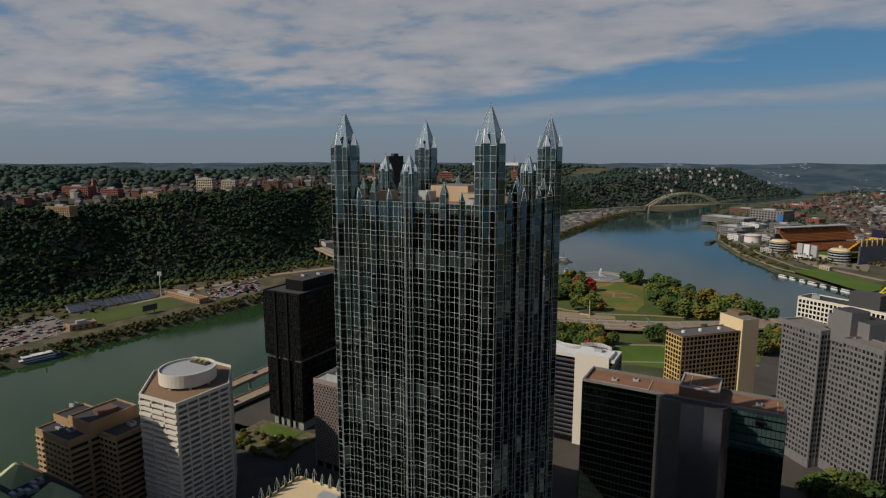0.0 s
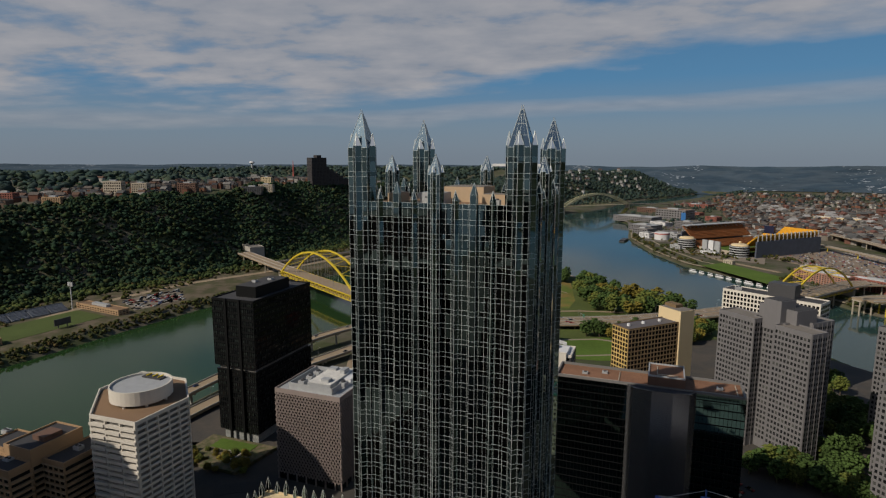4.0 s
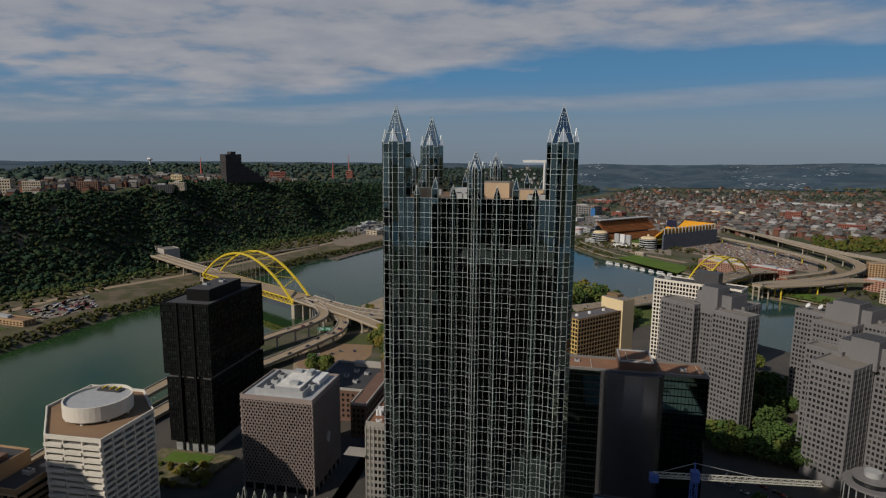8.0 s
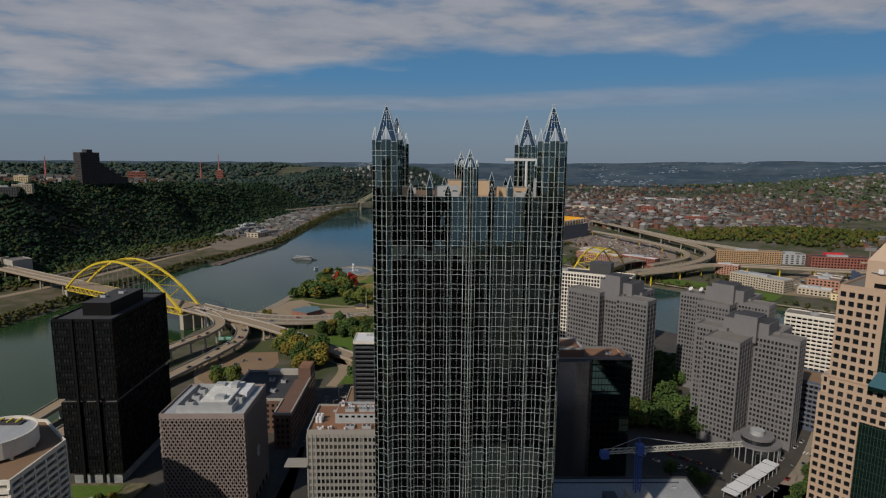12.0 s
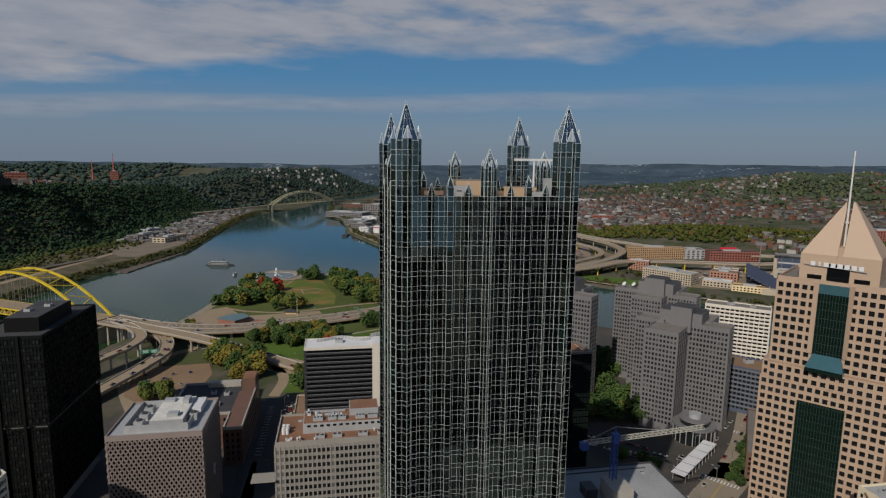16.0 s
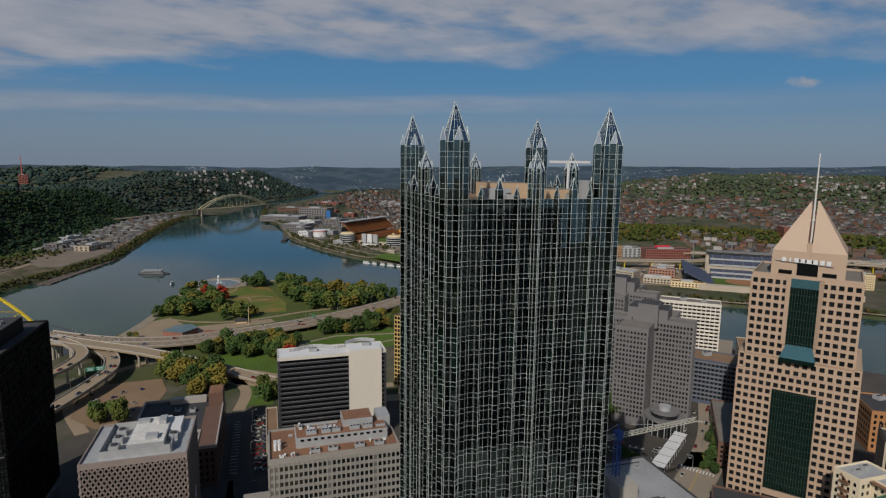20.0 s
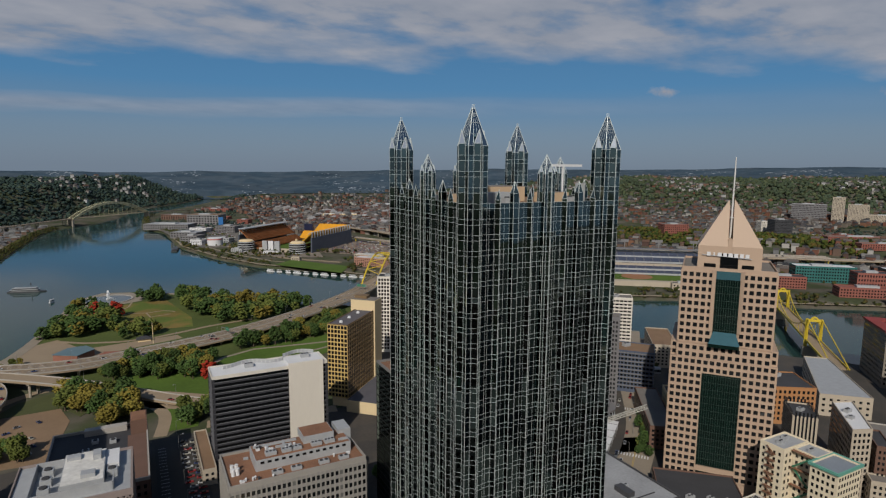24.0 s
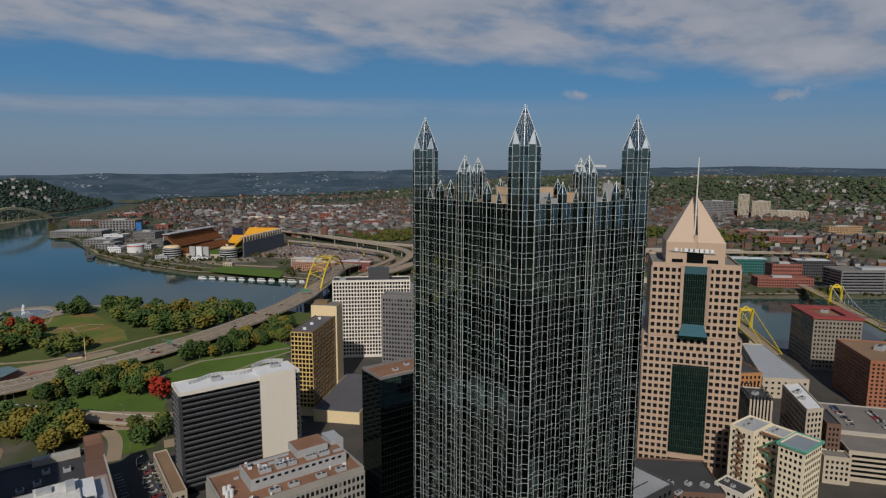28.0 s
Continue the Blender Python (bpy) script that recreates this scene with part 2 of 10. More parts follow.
ROOF_RUST = material("rust_roof", (0.25, 0.125, 0.072), 0.95, 0, 0.4, 0.09, 1.2, 0.2)
ROOF_WHITE = material("white_roof", (0.72, 0.72, 0.73), 0.8, 0, 0.12, 0.06, 1.0)
ROOF_DARK = material("tar_roof", (0.05, 0.05, 0.055), 0.9, 0, 0.3, 0.07, 1.5)
PLANT = material("roof_machine_grey", (0.45, 0.46, 0.47), 0.6, 0.2, 0.15, 0.3, 3.0)
ASPHALT = material("asphalt", (0.058, 0.053, 0.047), 0.9, 0, 0.25, 0.05, 1.5)
ROAD_CONC = material("road_concrete", (0.33, 0.25, 0.165), 0.9, 0, 0.15, 0.04, 0.8)
YELLOW_STEEL = material("yellow_bridge_paint", (0.68, 0.50, 0.035), 0.5, 0, 0.12, 0.08, 1.0)
BLUE_STEEL = material("blue_crane_paint", (0.04, 0.11, 0.42), 0.5, 0, 0.1, 0.2, 1.0)
STONE_PIER = material("pier_stone", (0.40, 0.35, 0.28), 0.9, 0, 0.15, 0.1, 1.0)
LEAF_G = material("green_leaves", (0.062, 0.105, 0.028), 0.9, 0, 0.35, 0.05, 0.9, 0.6, 0.15, objects=0.25)
LEAF_O = material("olive_leaves", (0.105, 0.125, 0.028), 0.9, 0, 0.35, 0.05, 0.9, 0.6, 0.15, objects=0.25)
LEAF_Y = material("yellowing_leaves", (0.19, 0.155, 0.03), 0.9, 0, 0.3, 0.05, 0.9, 0.6, 0.15, objects=0.2)
LEAF_R = material("red_leaves", (0.32, 0.035, 0.018), 0.9, 0, 0.3, 0.05, 0.9, 0.6, 0.15)
BARK = material("bark", (0.10, 0.075, 0.05), 0.95, 0, 0.2, 0.5, 4.0)
WOODS = palette_material("woods_leaves", [(0.022, 0.046, 0.026), (0.028, 0.053, 0.024), (0.017, 0.039, 0.025), (0.037, 0.057, 0.023), (0.023, 0.047, 0.026), (0.050, 0.061, 0.024), (0.020, 0.041, 0.026)], 0.95, 0.3, 0.03, 0.5, 0.6, spec=0.1)
GRASS = material("grass", (0.092, 0.15, 0.026), 0.95, 0, 0.3, 0.02, 0.4, 0.3, 0.15)
LAWN_DRY = material("dry_lawn", (0.115, 0.155, 0.032), 0.95, 0, 0.25, 0.012, 0.4, 0.3, 0.15, second=(0.22, 0.16, 0.05))
WATER = material("river_water", (0.040, 0.098, 0.036), 0.08, 0, 0.3, 0.004, 0.35, 0.07, 0.22)


def two_rivers(m):
    """The southern river runs muddy green, the northern and the joined one slate blue."""
    nt = m.node_tree
    tint = next(n for n in nt.nodes if n.type == "MIX_RGB")
    geo = next(n for n in nt.nodes if n.type == "NEW_GEOMETRY")
    axis = nt.nodes.new("ShaderNodeVectorMath")
    axis.operation = "DOT_PRODUCT"
    axis.inputs[1].default_value = (0.9, 1.0, 0.0)
    nt.links.new(geo.outputs["Position"], axis.inputs[0])
    span = nt.nodes.new("ShaderNodeMapRange")
    span.inputs["From Min"].default_value, span.inputs["From Max"].default_value = 150.0, 620.0
    nt.links.new(axis.outputs["Value"], span.inputs["Value"])
    two = nt.nodes.new("ShaderNodeMixRGB")
    two.inputs[1].default_value, two.inputs[2].default_value = (0.021, 0.054, 0.018, 1), (0.028, 0.064, 0.060, 1)
    nt.links.new(span.outputs[0], two.inputs[0])
    nt.links.new(two.outputs[0], tint.inputs[1])


two_rivers(WATER)
DARK_PANEL = material("dark_panel", (0.07, 0.07, 0.075), 0.5, 0.1, 0.15, 0.1, 1.0)

# ---- shapes ----
class Shape:
    """Gathers boxes, prisms and sheets, and becomes one mesh."""

    def __init__(self):
        self.v, self.f = [], []

    def add(self, verts, faces):
        n = len(self.v)
        self.v += [tuple(p) for p in verts]
        self.f += [tuple(i + n for i in face) for face in faces]
        return self

    def box(self, x0, x1, y0, y1, z0, z1):
        return self.add([(x, y, z) for z in (z0, z1) for x, y in ((x0, y0), (x1, y0), (x1, y1), (x0, y1))],
                        [(3, 2, 1, 0), (4, 5, 6, 7), (0, 1, 5, 4), (1, 2, 6, 5), (2, 3, 7, 6), (3, 0, 4, 7)])

    def prism(self, plan, z0, z1, top=None):
        """plan: corners, counterclockwise; top: the plan of the upper end, if another."""
        n = len(plan)
        top = top or plan
        return self.add([(x, y, z0) for x, y in plan] + [(x, y, z1) for x, y in top],
                        [tuple(range(n - 1, -1, -1)), tuple(range(n, 2 * n))] + [(i, (i + 1) % n, n + (i + 1) % n, n + i) for i in range(n)])

    def spike(self, plan, z0, tip):
        n = len(plan)
        return self.add([(x, y, z0) for x, y in plan] + [tip], [tuple(range(n - 1, -1, -1))] + [(i, (i + 1) % n, n) for i in range(n)])

    def bar(self, a, b, w, h=None):
        """A square bar from a to b."""
        a, b, h = Vector(a), Vector(b), h or w
        d = (b - a).normalized()
        side = d.cross(Vector((0, 0, 1)))
        side = Vector((1, 0, 0)) if side.length < 1e-4 else side.normalized()
        up_ = side.cross(d)
        s, u = side * w / 2, up_ * h / 2
        return self.add([p + o for p in (a, b) for o in (-s - u, s - u, s + u, -s + u)],
                        [(3, 2, 1, 0), (4, 5, 6, 7), (0, 1, 5, 4), (1, 2, 6, 5), (2, 3, 7, 6), (3, 0, 4, 7)])

    def ribbon(self, line, width, z_drop):
        """A slab along a line of (x, y, z), that deep."""
        pts = [Vector(p) for p in line]
        sides = []
        for i, p in enumerate(pts):
            d = pts[min(i + 1, len(pts) - 1)] - pts[max(i - 1, 0)]
            n = Vector((-d.y, d.x, 0)).normalized() * width / 2
            sides.append((p + n, p - n))
        drop = Vector((0, 0, z_drop))
        vs = []
        for a, b in sides:
            vs += [a, b, b - drop, a - drop]
        fs = [(0, 1, 2, 3)]
        for i in range(len(pts) - 1):
            o = 4 * i
            fs += [(o + k, o + 4 + k, o + 4 + (k + 1) % 4, o + (k + 1) % 4) for k in range(4)]
        o = 4 * (len(pts) - 1)
        fs.append((o + 3, o + 2, o + 1, o))
        return self.add(vs, fs)

    def tube(self, line, w):
        """One square tube along a line of points."""
        vs, fs = [], []
        for i, p in enumerate(line):
            d = (line[min(i + 1, len(line) - 1)] - line[max(i - 1, 0)]).normalized()
            side = d.cross(Vector((0, 0, 1)))
            side = side.normalized() if side.length > 1e-4 else Vector((1, 0, 0))
            u = side.cross(d)
            vs += [p + side * a * w / 2 + u * b * w / 2 for a, b in ((-1, -1), (1, -1), (1, 1), (-1, 1))]
        for i in range(len(line) - 1):
            o = 4 * i
            fs += [(o + k, o + (k + 1) % 4, o + 4 + (k + 1) % 4, o + 4 + k) for k in range(4)]
        e = 4 * (len(line) - 1)
        return self.add(vs, fs + [(3, 2, 1, 0), (e, e + 1, e + 2, e + 3)])

    def drum(self, x, y, r0, r1, z0, z1, n=24, sx=1.0):
        ring = [(math.cos(2 * math.pi * i / n), math.sin(2 * math.pi * i / n)) for i in range(n)]
        return self.prism([(x + r0 * sx * a, y + r0 * b) for a, b in ring], z0, z1, [(x + r1 * sx * a, y + r1 * b) for a, b in ring])

    def mesh(self, name, mat, smooth=False):
        me = bpy.data.meshes.new(name)
        me.from_pydata(self.v, [], self.f)
        for m in (mat if isinstance(mat, (list, tuple)) else [mat]):
            me.materials.append(m)
        if smooth:
            me.shade_smooth()
        return me


def thing(name, label, category, at=(0, 0, 0), turn=0, group="", kind=""):
    ob = new(name)
    ob.matrix_world = pose(*at, 0, 0, turn)
    return tagged(ob, label, category, group, kind)


def part(name, shape, mat, parent, label="", at=None, turn=0, smooth=False, kind=""):
    """One mesh object under a thing or under a part; shape: a Shape, or a mesh that is shared."""
    ob = new(name, shape.mesh(name, mat, smooth) if isinstance(shape, Shape) else shape)
    ob.parent = parent
    if at:
        ob.matrix_basis = pose(*at, 0, 0, turn)
    return tagged(ob, label, "", "", kind)


def lone(name, shape, mat, label, category, kind="", at=None, turn=0, group="", smooth=False):
    ob = new(name, shape.mesh(name, mat, smooth) if isinstance(shape, Shape) else shape)
    if at:
        ob.matrix_world = pose(*at, 0, 0, turn)
    return tagged(ob, label, category, group, kind)


def wall_frames(plan):
    """For each wall of a counterclockwise plan: its start, direction, outward normal and length."""
    out = []
    for i, a in enumerate(plan):
        a, b = Vector((*a, 0)), Vector((*plan[(i + 1) % len(plan)], 0))
        d = b - a
        out.append((a, d.normalized(), Vector((d.y, -d.x, 0)).normalized(), d.length))
    return out


def on_wall(shape, wall, s0, s1, z0, z1, out0, out1):
    """A block on a wall: along it from s0 to s1, from out0 to out1 before it."""
    a, d, n, _ = wall
    p = [a + d * s + n * o for s, o in ((s0, out1), (s1, out1), (s1, out0), (s0, out0))]
    shape.prism([(q.x, q.y) for q in reversed(p)][::-1], z0, z1)


def windows(shape, wall, z0, z1, storeys, columns, w=0.5, h=0.5, margin=1.0, depth=0.12, sill=0.3):
    """Panes in rows over a wall: w and h are the share of the pitch that the glass takes."""
    pitch, rise = (wall[3] - 2 * margin) / columns, (z1 - z0) / storeys
    for i in range(storeys):
        za = z0 + i * rise + sill * rise
        for j in range(columns):
            s = margin + (j + 0.5) * pitch
            on_wall(shape, wall, s - w * pitch / 2, s + w * pitch / 2, za, za + h * rise, -0.1, depth)


def rect(x0, x1, y0, y1):
    return [(x0, y0), (x1, y0), (x1, y1), (x0, y1)]


def turned(plan, at, turn):
    c, s = math.cos(radians(turn)), math.sin(radians(turn))
    return [(at[0] + c * x - s * y, at[1] + s * x + c * y) for x, y in plan]






def smoothstep(a, b, x):
    t = np.clip((x - a) / (b - a), 0, 1)
    return t * t * (3 - 2 * t)


def along(points, y):
    ys, xs = [p[1] for p in points], [p[0] for p in points]
    return np.interp(y, ys, xs)

# ---- ground and rivers ----
SOUTH_BANK = [(-520, -1200), (-508, 94), (-500, 230), (-497, 300), (-490, 400), (-478, 472), (-450, 650), (-412, 832), (-379, 912), (-335, 1065),
              (-335, 1400), (-325, 1750), (-300, 1900), (-215, 2058), (-150, 2270), (-105, 2560), (-30, 2830), (75, 3020), (215, 3420), (330, 3660),
              (500, 3830), (900, 3930), (1480, 4420)]
TOWN_BANK = [(-300, -1200), (-282, 195), (-275, 350), (-268, 440), (-230, 490), (-208, 539), (-190, 580), (-179, 700), (-175, 769), (-147, 810), (-106, 797),
             (-60, 770), (-30, 730), (22, 660), (87, 625), (143, 590), (240, 445), (386, 308), (516, 148), (720, -100), (1700, -1200)]
NORTH_BANK = [(1540, 4330), (960, 3800), (640, 3690), (420, 3500), (250, 3140), (190, 2960), (85, 2715), (-5, 2500), (-50, 2330), (-80, 2170), (-85, 1800), (-30, 1650), (-12, 1305), (42, 1105), (100, 971), (188, 871),
              (298, 700), (374, 619), (430, 545), (540, 454), (607, 418), (697, 327), (779, 271), (828, 236), (1150, 0), (2300, -1200)]
RIVER = SOUTH_BANK + NORTH_BANK + TOWN_BANK[::-1]
WATER_Z, TOWN_Z = -9.0, -2.0


def inside(poly, x, y):
    hit = np.zeros(x.shape, bool)
    px, py = np.array(poly).T
    for i in range(len(px)):
        j = i - 1
        crosses = (py[i] > y) != (py[j] > y)
        with np.errstate(divide="ignore", invalid="ignore"):
            at = (px[j] - px[i]) * (y - py[i]) / (py[j] - py[i]) + px[i]
        hit ^= crosses & (x < at)
    return hit


def bank_distance(poly, x, y):
    best = np.full(x.shape, 1e9)
    for i in range(len(poly)):
        a, b = np.array(poly[i - 1], float), np.array(poly[i], float)
        d = b - a
        t = np.clip(((x - a[0]) * d[0] + (y - a[1]) * d[1]) / (d @ d), 0, 1)
        best = np.minimum(best, np.hypot(x - a[0] - t * d[0], y - a[1] - t * d[1]))
    return best


FOOT = [(-730, -1200), (-715, 243), (-700, 389), (-640, 522), (-622, 643), (-590, 978), (-521, 1146), (-470, 1784), (-400, 2000), (-330, 2200), (-160, 2500), (-60, 2810), (50, 3010), (190, 3330), (270, 3560), (300, 5200)]
CREST = [(108, -1200), (108, 400), (117, 700), (125, 950), (121, 1150), (106, 1400), (88, 1750), (78, 2000), (98, 2250), (118, 2700), (116, 5200)]


def ripple(x, y, size, seed):
    a = seed * 1.7
    return (np.sin(x / size + a) * np.cos(y / size * 1.13 + 2.1 * a) + 0.5 * np.sin(x / size * 2.3 + y / size * 1.7 + a) + 0.3 * np.cos(x / size * 4.1 - y / size * 3.7 + 3 * a)) / 1.8


def land_height(x, y):
    x, y = np.asarray(x, float), np.asarray(y, float)
    z = np.full(x.shape, TOWN_Z)
    # the wooded bluff south of the river, which ends in a nose far down the valley
    foot, top = along(FOOT, y), along(CREST, y)
    into = foot - x + 14 * ripple(x, y, 60, 3)
    bluff = smoothstep(0, 190, into) ** 0.85 * top + np.clip(into - 150, 0, 1500) * 0.006
    bluff = bluff + smoothstep(150, 500, into) * 7 * ripple(x, y, 260, 1) + smoothstep(20, 120, into) * 6 * ripple(x, y, 42, 4)
    bluff = bluff + smoothstep(2000, 2500, y) * smoothstep(60, 260, into) * 12 * ripple(x, y, 190, 6)
    bluff = bluff * (1 - smoothstep(3290, 3540, y + 0.3 * x))
    south = x < along(SOUTH_BANK, y) + 40
    z = np.where(south & (into > -20), np.maximum(z, bluff + TOWN_Z), z)
    # rising ground north of the rivers
    r = np.hypot(x - 100, y)
    bearing = np.degrees(np.arctan2(x, np.maximum(y + 150, 1)))
    side = smoothstep(20, 46, bearing)
    north = ~south & (x > along([(p[0] + 150, p[1]) for p in NORTH_BANK[::-1]], y))
    hill = smoothstep(1650, 3300, r) * (12 + 118 * side) + smoothstep(1300, 3000, r) * (4 + 15 * side) * ripple(x, y, 330, 5)
    ridge = 26 * np.exp(-((r - 1330) / 130) ** 2) * smoothstep(0.35, 0.55, np.arctan2(x - 150, np.maximum(y, 1)))
    z = np.where(north, z + np.maximum(hill, 0) + ridge, z)
    # the far rim
    out_ = np.hypot(x, y + 150)
    far = np.clip((out_ - 3500) / 1150, 0, 1) ** 1.15
    rim = 138 + 5 * ripple(x, y, 420, 7) + 42 * smoothstep(5, 40, bearing) + 24 * smoothstep(45, 62, bearing) - 10 * smoothstep(64, 72, bearing)
    z = z + far * np.maximum(rim - z, 0)
    # the river beds
    dist = bank_distance(RIVER, x, y)
    bed = WATER_Z - np.minimum(4, dist * 0.35)
    shore = WATER_Z + dist * 0.5
    wet = inside(RIVER, x, y)
    keep = out_ < 3720
    return np.where(wet & keep, bed, np.where(keep, np.minimum(z, shore), z))


def steps(*spans):
    out = []
    for a, b, d in spans:
        out += list(np.arange(a, b, d))
    return np.array(out + [spans[-1][1]], float)


gx = steps((-4900, -1500, 130), (-1500, -760, 45), (-760, -560, 14), (-560, 450, 9), (450, 900, 16), (900, 1600, 40), (1600, 4900, 120))
gy = steps((-1100, -100, 90), (-100, 1100, 10), (1100, 2000, 26), (2000, 3720, 40), (3720, 4950, 120))
GX, GY = np.meshgrid(gx, gy)
GZ = land_height(GX, GY)
GZ = GZ - 16 * smoothstep(3620, 3740, np.hypot(GX, GY + 150))
nx, ny = len(gx), len(gy)
idx = np.arange(nx * ny).reshape(ny, nx)
quads = np.stack([idx[:-1, :-1], idx[:-1, 1:], idx[1:, 1:], idx[1:, :-1]], -1).reshape(-1, 4)
EARTH = material("earth_and_scrub", (0.125, 0.112, 0.085), 0.95, 0, 0.35, 0.009, 0.12, 0.3, 0.1, second=(0.07, 0.082, 0.04))
ground_mesh = bpy.data.meshes.new("ground")
ground_mesh.from_pydata(np.stack([GX, GY, GZ], -1).reshape(-1, 3).tolist(), [], quads.tolist())
ground_mesh.materials.append(EARTH)
ground_mesh.shade_smooth()
lone("ground", ground_mesh, None, "wide river valley ground of earth, scrub and town blocks", "ground", "structure")
w = Shape()
w.add([(-5000, -1200, WATER_Z), (5000, -1200, WATER_Z), (5000, 4900, WATER_Z), (-5000, 4900, WATER_Z)], [(0, 1, 2, 3)])
lone("water", w, WATER, "calm green-grey river water meeting at the point", "river", "structure")


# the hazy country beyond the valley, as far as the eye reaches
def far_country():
    # distance haze is painted here: blue-grey base colours, the roofs' too
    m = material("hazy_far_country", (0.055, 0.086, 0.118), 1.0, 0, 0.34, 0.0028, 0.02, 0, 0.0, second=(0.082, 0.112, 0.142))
    nt = m.node_tree
    b = nt.nodes["Principled BSDF"]
    geo = next(n for n in nt.nodes if n.type == "NEW_GEOMETRY")
    old = b.inputs["Base Color"].links[0].from_socket
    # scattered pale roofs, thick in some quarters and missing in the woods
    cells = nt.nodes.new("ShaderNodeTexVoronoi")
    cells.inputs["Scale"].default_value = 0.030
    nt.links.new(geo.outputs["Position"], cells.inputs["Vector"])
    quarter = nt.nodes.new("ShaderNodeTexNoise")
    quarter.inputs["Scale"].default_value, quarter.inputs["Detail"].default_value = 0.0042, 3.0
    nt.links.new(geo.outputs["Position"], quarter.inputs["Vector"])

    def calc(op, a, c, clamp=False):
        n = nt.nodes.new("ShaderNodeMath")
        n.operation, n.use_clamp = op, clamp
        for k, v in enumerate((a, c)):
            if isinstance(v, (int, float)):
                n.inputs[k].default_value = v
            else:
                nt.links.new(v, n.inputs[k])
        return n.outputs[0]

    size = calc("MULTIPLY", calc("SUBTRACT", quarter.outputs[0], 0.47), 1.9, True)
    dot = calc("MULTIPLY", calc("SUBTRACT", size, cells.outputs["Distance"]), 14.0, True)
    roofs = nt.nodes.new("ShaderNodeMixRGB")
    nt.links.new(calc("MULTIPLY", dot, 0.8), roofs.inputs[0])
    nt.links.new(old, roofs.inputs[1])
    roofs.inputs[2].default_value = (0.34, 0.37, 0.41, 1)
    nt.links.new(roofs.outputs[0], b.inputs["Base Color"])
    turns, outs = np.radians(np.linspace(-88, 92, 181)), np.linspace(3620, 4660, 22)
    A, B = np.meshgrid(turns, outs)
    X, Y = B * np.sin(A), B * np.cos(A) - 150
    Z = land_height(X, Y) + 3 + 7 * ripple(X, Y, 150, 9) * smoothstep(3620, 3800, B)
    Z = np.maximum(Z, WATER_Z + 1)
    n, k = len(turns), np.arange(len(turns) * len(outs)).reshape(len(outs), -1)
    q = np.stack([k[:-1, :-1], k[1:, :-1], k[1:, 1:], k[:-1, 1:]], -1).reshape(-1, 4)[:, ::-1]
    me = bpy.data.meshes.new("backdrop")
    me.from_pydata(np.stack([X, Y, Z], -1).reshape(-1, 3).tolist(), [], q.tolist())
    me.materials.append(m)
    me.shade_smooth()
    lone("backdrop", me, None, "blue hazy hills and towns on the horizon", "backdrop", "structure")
    # the bright reach of the river far down the valley and its pale bridge
    # pale colour paints its gleam; raised on the slope to fit the camera's view
    s = Shape()
    s.ribbon([(1010, 3760, 12), (1160, 3905, 31), (1330, 4030, 52), (1480, 4170, 72)], 46, 2)
    lone("far_reach", s, material("far_gleam_water", (0.30, 0.36, 0.42), 0.3, 0, 0.05), "far reach of the river with its gleam painted pale", "river", "structure")


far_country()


def land_z(x, y):
    return float(land_height(np.array([float(x)]), np.array([float(y)]))[0])


def ground_sheet(name, plan, z, mat, label, category, thick=0.3):
    """A flat sheet of paving or grass, its edges set into the ground."""
    s = Shape()
    s.prism(plan, z - thick, z)
    return lone(name, s, mat, label, category, "structure")


def inside_one(poly, x, y):
    return bool(inside(poly, np.array([float(x)]), np.array([float(y)]))[0])

